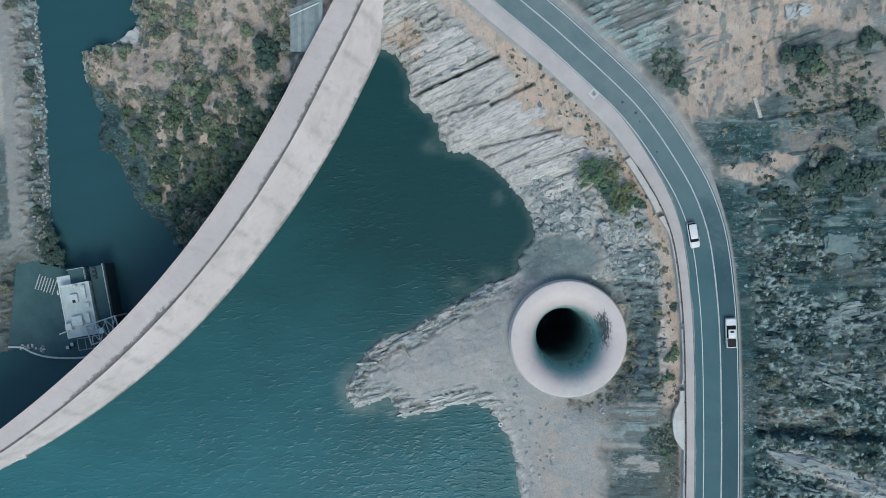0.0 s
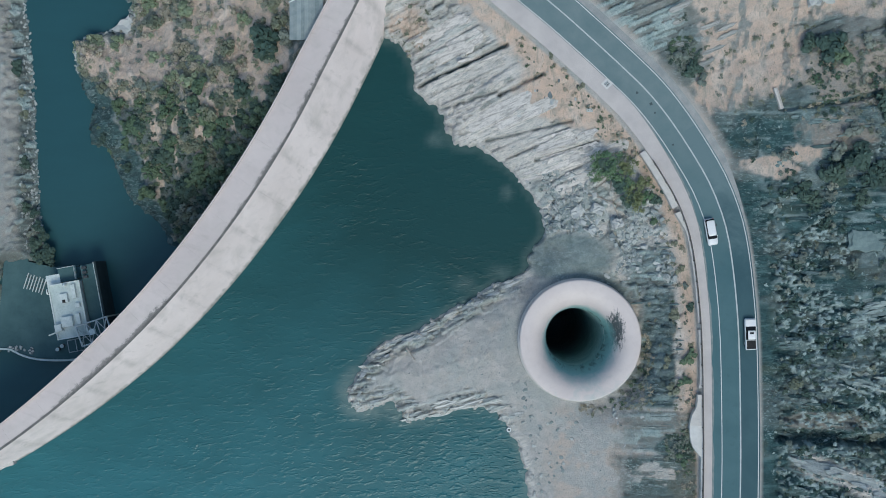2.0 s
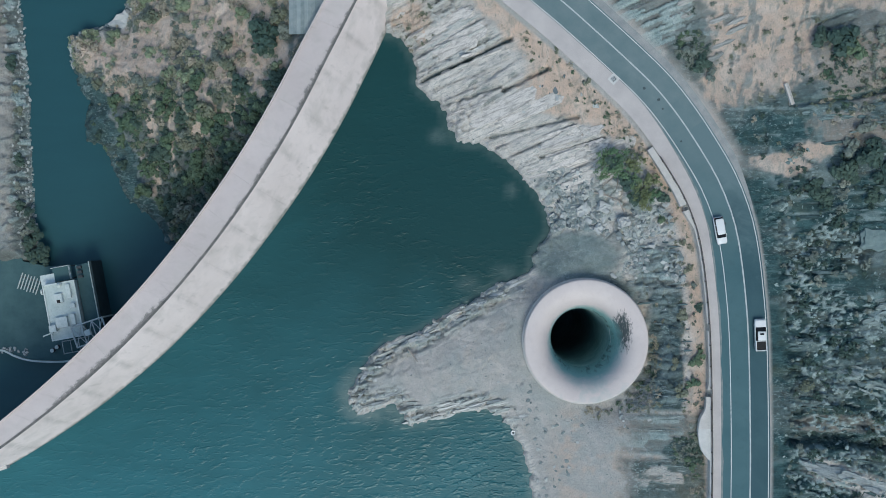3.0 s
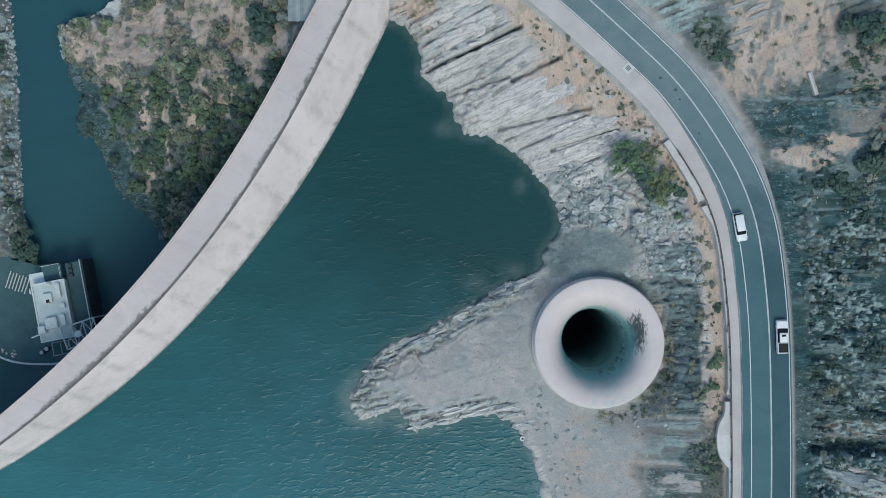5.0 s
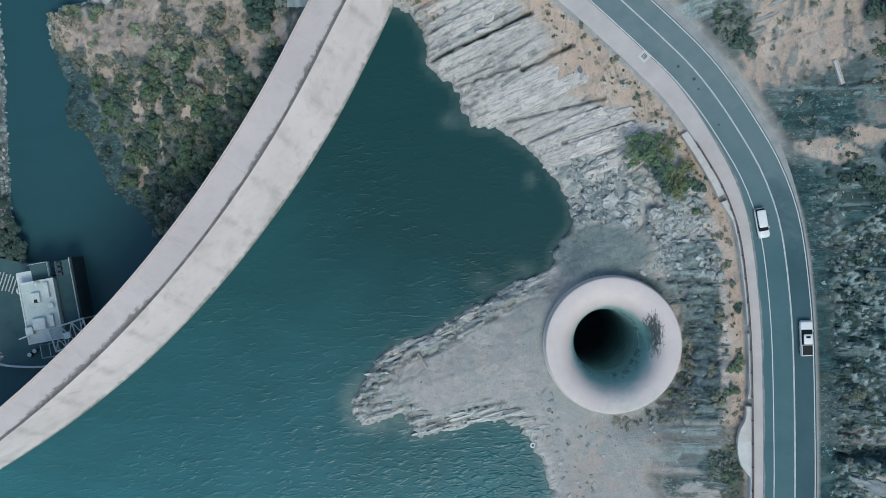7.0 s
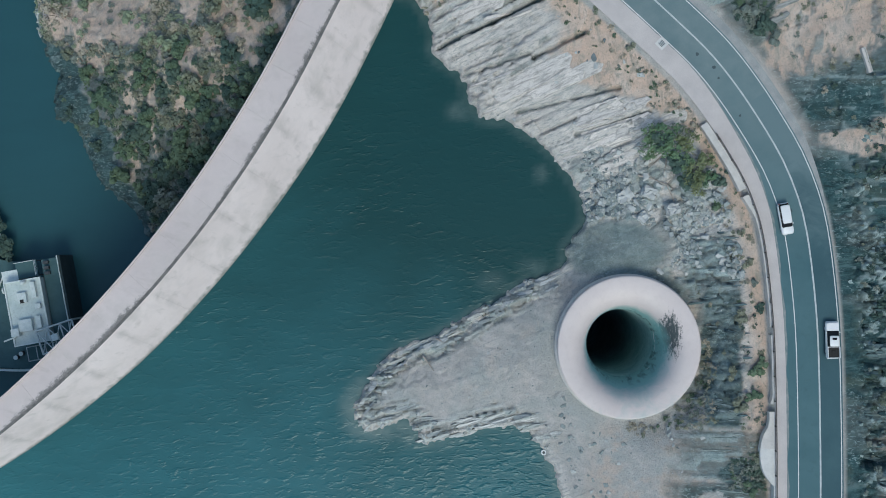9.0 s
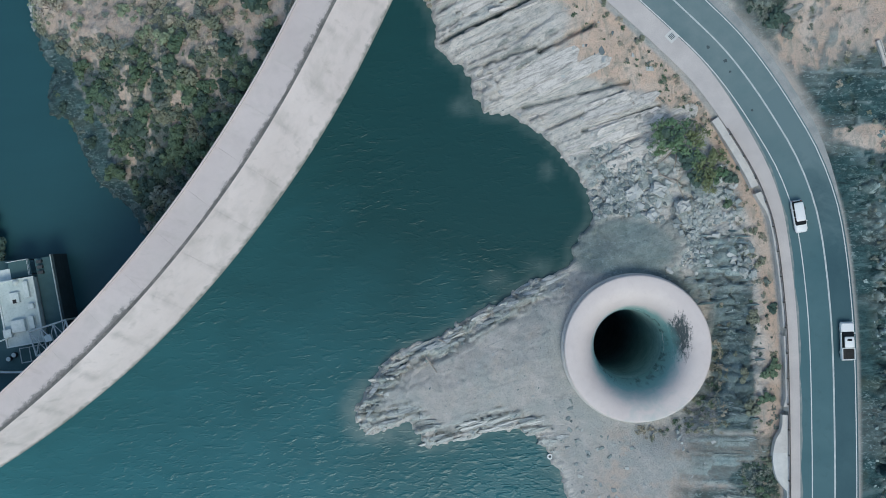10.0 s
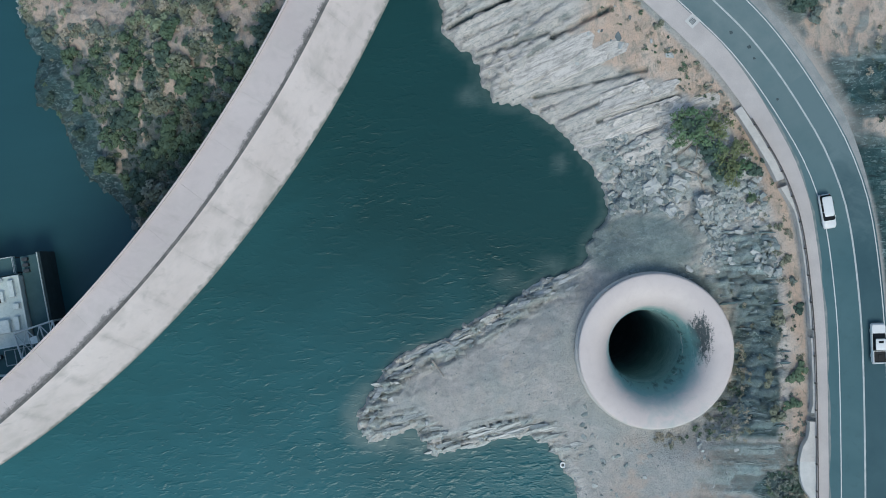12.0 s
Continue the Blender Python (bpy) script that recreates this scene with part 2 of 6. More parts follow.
STAIN = surface("oil_stain", (0.035, 0.06, 0.068), (0.055, 0.085, 0.095), 2.0, 12, 0.6, bump=0.1)

# ground: gravel, tan soil, dark rock with painted shade, and pale slabs by the plan's zones
n = Nodes("ground", 0.95)
zone = n.attribute("zone")
sep = n.tree.nodes.new("ShaderNodeSeparateColor")
n.link(zone.outputs["Color"], sep.inputs[0])
big, mid, fine = n.noise(0.12, 6), n.noise(0.7, 7, distort=0.4), n.noise(4, 6, rough=0.7)
grit = n.noise(18, 4, rough=0.7)
gravel = n.mix(n.ramp(mid, 0.35, 0.65), (0.425, 0.41, 0.392), (0.545, 0.515, 0.49))
gravel = n.mix(n.ramp(n.noise(0.09, 5, distort=1.0), 0.42, 0.6, 0, 0.6), gravel, (0.37, 0.405, 0.40))
gravel = n.mix(n.ramp(n.noise(0.16, 5, distort=0.8), 0.56, 0.68, 0, 0.5), gravel, (0.52, 0.455, 0.40))
gravel = n.mix(n.ramp(n.noise(0.45, 6, rough=0.7, distort=1.0), 0.54, 0.68, 0, 0.55), gravel, (0.62, 0.585, 0.555))
gravel = n.mix(n.ramp(n.noise(1.0, 6, rough=0.7, distort=1.2), 0.58, 0.68, 0, 0.5), gravel, (0.21, 0.26, 0.26))
gravel = n.mix(n.ramp(fine, 0.5, 0.72, 0, 0.6), gravel, (0.165, 0.22, 0.225))
soil = n.mix(n.ramp(mid, 0.35, 0.65), (0.70, 0.52, 0.41), (0.56, 0.44, 0.36))
soil = n.mix(n.ramp(n.noise(0.2, 5, distort=0.8), 0.5, 0.64, 0, 0.6), soil, (0.74, 0.63, 0.55))
soil = n.mix(n.ramp(fine, 0.5, 0.75, 0, 0.6), soil, (0.33, 0.28, 0.235))
soil = n.mix(n.ramp(n.noise(0.5, 5, (1.5, 0.7, 1), rough=0.65, distort=0.8), 0.52, 0.64, 0, 0.65), soil, (0.30, 0.30, 0.26))
soil = n.mix(n.ramp(n.noise(1.4, 6, (1.4, 0.8, 1), rough=0.7, distort=0.6), 0.55, 0.66, 0, 0.6), soil, (0.20, 0.205, 0.165))
dark = n.mix(n.ramp(mid, 0.38, 0.62), (0.012, 0.050, 0.055), (0.042, 0.105, 0.112))
dark = n.mix(n.ramp(fine, 0.52, 0.70, 0, 0.6), dark, (0.09, 0.165, 0.172))
chips = n.times(n.ramp(n.noise(1.7, 5, (0.8, 1.5, 1), rough=0.65, distort=0.9), 0.54, 0.60), n.ramp(n.noise(0.16, 4), 0.42, 0.58, 0.1, 0.85))
dark = n.mix(chips, dark, n.mix(n.ramp(fine, 0.35, 0.65), (0.17, 0.27, 0.275), (0.36, 0.45, 0.445)))
seams = n.noise(0.75, 7, (0.22, 1.5, 1), turn=5, rough=0.68, distort=0.5)
dark = n.mix(n.ramp(seams, 0.53, 0.63, 0, 0.75), dark, (0.105, 0.19, 0.195))
dark = n.mix(n.ramp(seams, 0.45, 0.36, 0, 0.8), dark, (0.010, 0.030, 0.034))
dark = n.mix(n.ramp(n.noise(0.24, 5, (0.7, 1.3, 1), distort=0.7), 0.52, 0.64, 0, 0.5), dark, (0.014, 0.045, 0.048))
dark = n.mix(n.ramp(n.noise(0.11, 5, distort=1.0), 0.54, 0.68, 0, 0.55), dark, (0.085, 0.105, 0.075))
grain = n.noise(1.3, 7, (0.16, 2.2, 1), turn=24, rough=0.7)
pale = n.mix(n.ramp(mid, 0.35, 0.65), (0.74, 0.695, 0.65), (0.60, 0.575, 0.545))
pale = n.mix(n.ramp(grain, 0.50, 0.62, 0, 0.58), pale, (0.17, 0.22, 0.235))
pale = n.mix(n.ramp(fine, 0.52, 0.72, 0, 0.6), pale, (0.165, 0.215, 0.23))
c = n.mix(sep.outputs[0], gravel, soil)
c = n.mix(sep.outputs[2], c, pale)
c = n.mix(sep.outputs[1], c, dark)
slate = n.mix(n.ramp(mid, 0.35, 0.65), (0.29, 0.395, 0.40), (0.52, 0.61, 0.60))
slate = n.mix(n.ramp(fine, 0.5, 0.68, 0, 0.7), slate, (0.10, 0.165, 0.172))
c = n.mix(zone.outputs["Alpha"], c, slate)
c = n.mix(n.ramp(grit, 0.45, 0.75, 0, 0.4), c, n.mix(0.5, c, (0.05, 0.06, 0.06)))
n.colour(c).relief(n.plus(fine, n.times(grit, 0.5)), 0.8, 0.35)
GROUND = n.mat


def water(name, deep, light, ripple):
    n = Nodes(name, 0.30)
    tint = n.attribute("shallow")
    place = n.tree.nodes.new("ShaderNodeSeparateXYZ")
    n.link(n.coord.outputs["Object"], place.inputs[0])
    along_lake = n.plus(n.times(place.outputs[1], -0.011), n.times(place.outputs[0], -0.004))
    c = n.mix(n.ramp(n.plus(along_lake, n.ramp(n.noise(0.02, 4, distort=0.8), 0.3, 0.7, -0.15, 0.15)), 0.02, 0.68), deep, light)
    c = n.mix(n.ramp(n.noise(0.25, 4, (0.4, 1.2, 1), distort=0.5), 0.35, 0.7, 0, 0.18), c, [v * 0.6 for v in deep])
    c = n.mix(n.times(tint.outputs["Fac"], n.ramp(n.noise(0.5, 5), 0.3, 0.7, 0.35, 0.9)), c, (0.17, 0.22, 0.21))
    n.colour(c)
    n.set("IOR", 1.33)
    waves = n.plus(n.ramp(n.noise(0.8, 2, (0.6, 1.35, 1), turn=6, distort=0.3), 0.50, 0.80), n.times(n.noise(2.2, 3, (0.55, 1.3, 1), turn=-8), 0.3))
    n.set("Specular IOR Level", 0.5)
    gusts = n.plus(n.ramp(along_lake, 0.05, 0.55, 0.035, 0.095), n.ramp(n.noise(0.05, 3), 0.35, 0.65, -0.03, 0.08))
    gusts = n.plus(gusts, n.times(n.times(n.ramp(place.outputs[1], -20, -40), n.ramp(place.outputs[0], -24, 6)), 0.24))
    gusts = n.times(gusts, n.ramp(n.noise(0.17, 4, (0.6, 1.3, 1), distort=0.8), 0.35, 0.65, 0.7, 1.25))
    n.relief(n.times(waves, gusts), ripple, 0.5)
    return n.mat


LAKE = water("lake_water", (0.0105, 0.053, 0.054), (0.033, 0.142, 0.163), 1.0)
RIVER = water("river_water", (0.024, 0.082, 0.098), (0.028, 0.088, 0.102), 0.12)

# ---- mesh helpers ----


def mesh_ob(name, verts, faces, material, parent=None, label="", smooth=False):
    me = bpy.data.meshes.new(name)
    me.from_pydata([tuple(v) for v in verts], [], faces)
    me.materials.append(material)
    me.update()
    if smooth:
        me.shade_smooth()
    ob = new(name, me)
    ob.parent = parent
    if label:
        tagged(ob, label)
    return ob


def part(name, bm, material, parent=None, label="", smooth=False):
    me = bpy.data.meshes.new(name)
    bmesh.ops.recalc_face_normals(bm, faces=bm.faces)
    bm.to_mesh(me)
    bm.free()
    me.materials.append(material)
    if smooth:
        me.shade_smooth()
    ob = new(name, me)
    ob.parent = parent
    if label:
        tagged(ob, label)
    return ob


def box(bm, x0, x1, y0, y1, z0, z1, bevel=0.0, turn=0.0):
    got = bmesh.ops.create_cube(bm, size=1.0)["verts"]
    m = pose((x0 + x1) / 2, (y0 + y1) / 2, (z0 + z1) / 2, 0, 0, turn) @ Matrix.Diagonal((x1 - x0, y1 - y0, z1 - z0, 1))
    bmesh.ops.transform(bm, matrix=m, verts=got)
    if bevel:
        edges = {e for v in got for e in v.link_edges}
        bmesh.ops.bevel(bm, geom=list(edges), offset=bevel, segments=2, affect="EDGES")
    return bm


def rod(bm, a, b, r, r2=None, sides=8):
    a, b = Vector(a), Vector(b)
    m = Matrix.Translation((a + b) / 2) @ (b - a).to_track_quat("Z", "Y").to_matrix().to_4x4()
    bmesh.ops.create_cone(bm, cap_ends=True, segments=sides, radius1=r, radius2=r if r2 is None else r2, depth=(b - a).length, matrix=m)
    return bm


def empty(name, m, label, category, group="", kind=""):
    ob = new(name)
    ob.empty_display_size = 0.2
    ob.matrix_world = m
    return tagged(ob, label, category, group, kind)


# ---- plan: lines of the shore, the road and the dam ----


def spline(points, step=1.0):
    """A smooth line through the points, about step metres apart."""
    p = [Vector(q) for q in points]
    p = [2 * p[0] - p[1], *p, 2 * p[-1] - p[-2]]
    out = []
    for i in range(1, len(p) - 2):
        a, b, c, d = p[i - 1:i + 3]
        k = max(2, int((c - b).length / step))
        for j in range(k):
            t = j / k
            out.append(0.5 * (2 * b + (c - a) * t + (2 * a - 5 * b + 4 * c - d) * t * t + (3 * b - a - 3 * c + d) * t ** 3))
    out.append(p[-2])
    return np.array([q[:2] for q in out])


NORTH_SHORE = [(-13.5, 40.5), (-12.1, 38.4), (-9.6, 37.9), (-7.7, 36.0), (-7.0, 33.6), (-6.2, 32.1), (-6.7, 30.1), (-5.7, 28.2), (-4.3, 27.2), (-2.3, 26.2),
               (-1.3, 24.3), (-0.9, 21.9), (1.1, 18.9), (3.5, 18.4), (5.5, 18.4), (7.9, 16.7), (10.8, 15.0), (12.8, 13.1), (14.7, 10.6), (16.7, 7.7),
               (17.7, 4.3), (17.7, 2.3), (16.2, 0.4), (14.7, -1.6), (14.1, -5.0)]
SPIT_SHORE = [(12.3, -5.9), (8.4, -6.9), (4.5, -9.4), (-1.3, -12.8), (-6.2, -15.7), (-12.1, -17.8), (-15.0, -20.6), (-17.4, -23.5), (-18.9, -26.4),
              (-18.4, -29.3), (-16.5, -30.8), (-13.1, -29.8), (-10.6, -29.1), (-9.2, -30.8), (-7.7, -32.8), (-3.3, -32.3), (0.6, -30.5), (3.5, -29.8),
              (6.5, -30.1), (9.4, -31.3), (11.3, -34.2), (12.8, -37.1), (13.8, -41.0), (14.7, -44.9), (15.5, -52.0), (14.0, -62.0), (22.0, -90.0),
              (30.0, -150.0), (60.0, -300.0), (120.0, -700.0), (150.0, -1600.0)]
ROAD_MID = [(-55.0, 130.0), (-28.0, 92.0), (2.0, 57.5), (21.7, 39.9), (31.0, 31.4), (35.7, 26.7), (39.6, 21.7), (43.2, 16.2), (46.0, 11.3), (48.2, 5.9), (49.5, 0.8), (50.5, -6.6),
            (51.2, -15.8), (51.5, -29.6), (51.5, -41.8), (51.0, -60.0), (49.0, -85.0), (40.0, -120.0)]
HILL_SHORE = [(-62.0, 70.0), (-65.1, 52.3), (-63.3, 45.8), (-64.4, 44.0), (-72.1, 42.3), (-75.7, 41.2), (-75.2, 37.8), (-73.6, 32.0), (-71.2, 28.4),
              (-72.0, 24.4), (-71.8, 20.6), (-68.8, 19.6), (-67.4, 17.0), (-65.6, 12.8), (-63.4, 8.6), (-59.8, 6.2), (-57.0, 3.0), (-55.8, 0.2), (-52.5, -1.5)]
BANK_SHORE = [(-88.0, 75.0), (-85.2, 52.3), (-84.6, 45.2), (-83.4, 34.5), (-82.9, 22.6), (-82.3, 10.8), (-81.7, 0.1), (-78.5, -3.5), (-89.4, -5.5), (-90.0, -21.5), (-120.0, -24.0), (-200.0, -26.0)]
ROAD_Z, LIP_Z, CREST_Z, RIVER_Z = 10.0, 6.0, 11.0, -16.0
HOLE = (23.75, -17.0)
LEFT_EDGE, RIGHT_EDGE, WALL_OFF = -3.3, 3.35, -6.6

# the dam: crest's downstream edge, crest's upstream edge and the face's waterline, each an arc
DAM_HUB = Vector((-172.0, 103.0))
ARC_DOWN, ARC_UP, ARC_FOOT = (-191.7, 113.4, 183.35), (-176.2, 104.3, 170.4), (-158.3, 97.1, 157.15)
DAM_FROM, DAM_TO = -66.0, -18.0  # degrees round the hub


def on_arc(arc, degrees):
    """Where the ray from the hub at that bearing meets the arc, and how far out."""
    d = Vector((math.cos(radians(degrees)), math.sin(radians(degrees))))
    o = DAM_HUB - Vector(arc[:2])
    b, c = o.dot(d), o.dot(o) - arc[2] ** 2
    r = -b + math.sqrt(b * b - c) + (0.6 if arc is ARC_FOOT else 1.2) * min(1.6, max(0.0, (degrees + 26) / 6)) ** 1.5  # straighter towards the north abutment
    if arc is ARC_FOOT:
        r += 0.5 * min(1.0, max(0.0, (-36 - degrees) / 10))  # flatter face in the south
    return DAM_HUB + d * r, r


# ---- ground: one sheet ----


def lattice(ix, iy, seed):
    h = (ix.astype(np.int64) * 374761393 + iy.astype(np.int64) * 668265263 + seed * 1274126177) & 0xFFFFFFFF
    h = ((h ^ (h >> 13)) * 1103515245) & 0xFFFFFFFF
    h = ((h ^ (h >> 16)) * 2246822519) & 0xFFFFFFFF
    return ((h ^ (h >> 15)) & 0xFFFF) / 65535.0


def vnoise(x, y, seed=0):
    ix, iy = np.floor(x), np.floor(y)
    fx, fy = x - ix, y - iy
    fx, fy = fx * fx * (3 - 2 * fx), fy * fy * (3 - 2 * fy)
    a, b = lattice(ix, iy, seed), lattice(ix + 1, iy, seed)
    c, d = lattice(ix, iy + 1, seed), lattice(ix + 1, iy + 1, seed)
    return (a + (b - a) * fx) * (1 - fy) + (c + (d - c) * fx) * fy


def fbm(x, y, seed=0, octaves=4):
    out, amp, total = 0.0, 1.0, 0.0
    for k in range(octaves):
        out = out + amp * vnoise(x * 2 ** k + 17.3 * k, y * 2 ** k - 9.1 * k, seed + k)
        total += amp
        amp *= 0.55
    return out / total


def step01(x, lo, hi):
    t = np.clip((x - lo) / (hi - lo), 0, 1)
    return t * t * (3 - 2 * t)


def line_distance(x, y, line):
    """Distance to an open line, and on which side (+: to its left)."""
    best, side = np.full(x.shape, 1e18), np.ones(x.shape)
    for (ax, ay), (bx, by) in zip(line[:-1], line[1:]):
        dx, dy = bx - ax, by - ay
        t = np.clip(((x - ax) * dx + (y - ay) * dy) / (dx * dx + dy * dy + 1e-12), 0, 1)
        ex, ey = x - ax - t * dx, y - ay - t * dy
        d = ex * ex + ey * ey
        near = d < best
        best = np.where(near, d, best)
        side = np.where(near, np.sign(dx * (y - ay) - dy * (x - ax) + 1e-12), side)
    return np.sqrt(best), side


def inside(x, y, ring):
    """Which points lie inside a closed ring."""
    odd = np.zeros(x.shape, bool)
    for (ax, ay), (bx, by) in zip(ring, np.roll(ring, -1, 0)):
        cross = (ay > y) != (by > y)
        odd ^= cross & (x < (bx - ax) * (y - ay) / (by - ay + 1e-12) + ax)
    return odd


shore_line = np.array(NORTH_SHORE + SPIT_SHORE)
lake_ring = np.array([on_arc(ARC_UP, a)[0][:] for a in np.linspace(DAM_FROM, DAM_TO, 40)] + NORTH_SHORE[1:] + SPIT_SHORE + [(-900.0, -1600.0), (-260.0, -500.0), (-130.0, -120.0)])
road_line = spline(ROAD_MID, 2.0)
hill_line, bank_line = np.array(HILL_SHORE), np.array(BANK_SHORE)


def strata(x, y, angle, width, length, seed, warp=0.45, rag=0.28):
    """Ledges of layered rock: for each broken slab a height of 0 to 1, tilted across the layer, and its own number."""
    a = np.radians(angle)
    u, v = x * np.cos(a) + y * np.sin(a), -x * np.sin(a) + y * np.cos(a)
    v = v / width + warp * fbm(x / 14, y / 14, seed, 2) * 3 + rag * (fbm(x / 0.9, y / 0.9, seed + 2, 3) - 0.5)
    k = np.floor(v)
    w = u / length + 7.3 * lattice(k, k * 0, seed + 5) + 0.35 * (vnoise(x / 0.7, y / 0.7, seed + 9) - 0.5)
    number = lattice(np.floor(w), k, seed + 7)
    crack = step01(v - k, 0.10 + 0.14 * lattice(k, k * 0, seed + 11), 0.0) * step01(lattice(np.floor(u / length * 0.7), k, seed + 12), 0.25, 0.45)
    return 0.75 * number + 0.25 * (v - k) - 0.45 * crack, number


def blocks_of(x, y, size, seed, stretch=1.0, angle=0.0):
    """Broken stones: a tilted facet for each cell, the cell's own number, and how deep in its joint a place lies."""
    a = np.radians(angle)
    u = (x * np.cos(a) + y * np.sin(a)) / (size * stretch) + 0.35 * (vnoise(x / size * 1.7, y / size * 1.7, seed + 3) - 0.5)
    v = (-x * np.sin(a) + y * np.cos(a)) / size + 0.35 * (vnoise(x / size * 1.7, y / size * 1.7, seed + 4) - 0.5)
    iu, iv = np.floor(u), np.floor(v)
    f1, f2 = np.full(x.shape, 9.0), np.full(x.shape, 9.0)
    number, facet = np.zeros(x.shape), np.zeros(x.shape)
    for di in (-1, 0, 1):
        for dj in (-1, 0, 1):
            cu, cv = iu + di, iv + dj
            du, dv = u - cu - lattice(cu, cv, seed), v - cv - lattice(cu, cv, seed + 1)
            d = np.hypot(du, dv)
            n0 = lattice(cu, cv, seed + 2)
            tilt = n0 + 0.9 * (lattice(cu, cv, seed + 5) - 0.5) * du + 0.9 * (lattice(cu, cv, seed + 6) - 0.5) * dv
            near = d < f1
            f2 = np.where(near, f1, np.minimum(f2, d))
            number, facet = np.where(near, n0, number), np.where(near, tilt, facet)
            f1 = np.where(near, d, f1)
    return facet, number, step01(f2 - f1, 0.16, 0.02)


def soil_width(y):
    """How wide the strip of tan soil is between the road's wall and the shore rocks."""
    return np.interp(y, [-30, 0, 8, 14, 19, 24, 28, 32, 38], [4.6, 4.6, 3.0, 3.0, 4.5, 8.6, 8.2, 4.6, 3.2])


def dry_at(x, y):
    """Where the hillside below the dam is bare and dry, 0 to 1."""
    upper = step01(np.hypot((x + 38.0) / 9, (y - 37.0) / 11), 1.2, 0.6) + 0.6 * step01(np.hypot((x + 46.0) / 5, (y - 24.0) / 4), 1.2, 0.5) + 0.6 * step01(np.hypot((x + 60.0) / 6, (y - 38.0) / 6), 1.2, 0.5)
    return step01(0.7 * fbm(x / 2.2, y / 4.2, 95, 4) + 0.3 * fbm(x / 7, y / 7, 96, 2) + 0.14 * upper + 0.003 * (y - 22), 0.50, 0.61)


def ground_at(x, y):
    """Height and zone weights (soil, dark rock and painted shade, pale rock, slate chips) of the ground."""
    jig = (fbm(x / 1.6, y / 1.6, 3, 3) - 0.5) * 1.3 + (vnoise(x / 0.55, y / 0.55, 8) - 0.5) * 0.7
    hub = np.hypot(x - DAM_HUB.x, y - DAM_HUB.y)
    bearing = np.degrees(np.arctan2(y - DAM_HUB.y, x - DAM_HUB.x))
    mid_r = np.interp(bearing, np.linspace(-90, 30, 60), [0.5 * (on_arc(ARC_DOWN, a)[1] + on_arc(ARC_UP, a)[1]) for a in np.linspace(-90, 30, 60)])
    upstream = hub > mid_r
    s, _ = line_distance(x, y, shore_line)
    s = np.where(inside(x, y, lake_ring), -s, s)
    sj = s + jig * step01(np.abs(s), 6, 1)
    rd, side = line_distance(x, y, road_line)
    d = rd * side
    a = np.maximum(-d - 6.9, 0.0)
    land = np.clip(sj, 0, None)
    u = land / (land + a + 0.01)
    z = (ROAD_Z - 0.9) * u ** 0.85 + 0.5 * step01(land, 0, 0.5) - 0.9 * step01(a, 3.5, 0.2) * step01(y, 20, 12)
    # level ground round the spillway
    hd = np.hypot(x - HOLE[0], y - HOLE[1])
    z = z + (3.6 - z) * step01(hd, 17, 11.5) * step01(land, 0.5, 5)
    z = np.where(sj < 0, np.maximum(-7.0, 0.55 * sj - 0.25), z)
    wide = soil_width(y)
    # long tilted slabs of the north shore
    slab, slab_id = strata(x, y, 24 + 3 * (fbm(x / 20, y / 20, 15, 2) - 0.5), 2.3, 11, 21, 0.25, 0.08)
    thin, thin_id = strata(x, y, np.interp(y, [18, 28], [17.0, 24.0]), 0.62, 3.6, 25, 0.2, 0.14)
    rub_f, rub_id, rub_j = blocks_of(x, y, 0.75, 301, 1.8, 24)
    slab_zone = step01(y, 9, 14) * step01(land, 0.1, 1.2) * step01(a + 3 * (fbm(x / 4, y / 4, 17, 3) - 0.5), wide - 1.0, wide + 1.6) * step01(x, 34, 28)
    rubble = step01(fbm(x / 5, y / 3, 19, 3), 0.52, 0.6)
    over_cleft = step01(y - 29.6 - 0.418 * (x + 5.7), 0.0, 1.0)
    z = z + slab_zone * ((slab - 0.4) * (0.85 - 0.3 * over_cleft) + (thin - 0.4) * (0.4 + 0.5 * over_cleft) + rubble * (rub_f - 0.5) * 0.7)
    # long clefts between the slabs; gape paints their shade into the dark zone
    gape = np.zeros(x.shape)
    for p0, p1, deep in (((-5.9, 29.6), (10.3, 36.1), 1.6), ((9.2, 27.6), (16.7, 30.9), 1.3), ((7.0, 19.6), (22.1, 22.6), 0.9), ((16.0, 15.9), (26.6, 18.9), 0.9), ((-1.6, 25.4), (8.6, 28.2), 0.8)):
        cleft = line_distance(x, y, np.array([p0, p1]))[0] + 0.5 * (fbm(x / 1.5, y / 1.5, 29, 3) - 0.5)
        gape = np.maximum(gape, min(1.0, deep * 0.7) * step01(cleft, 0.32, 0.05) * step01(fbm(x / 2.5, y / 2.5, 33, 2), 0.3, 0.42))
        z = z - deep * step01(cleft, 0.45, 0.1) * step01(land, 0.2, 1.0)
    # broken rock between the spillway and the road
    big_f, big_id, big_j = blocks_of(x, y, 2.3, 311, 1.4, 35)
    small_f, small_id, small_j = blocks_of(x, y, 0.95, 321, 1.5, 20)
    # flatter ground north of the spillway, which also carries its painted shadow
    smooth = step01(np.hypot((x - 22.0) / 8.5, (y + 2.0) / 4.6), 1.15, 0.75)
    broken_zone = (1 - 0.75 * smooth) * step01(land, 0.1, 1.0) * step01(a, 1.5, 4) * step01(y, 15, 9) * step01(y, -32, -22) * step01(hd, 11.7, 13.5)
    flat = step01(x, 20, 12) * step01(land + 2.5 * (fbm(x / 3, y / 3, 18, 3) - 0.5), 1.6, 4.0)
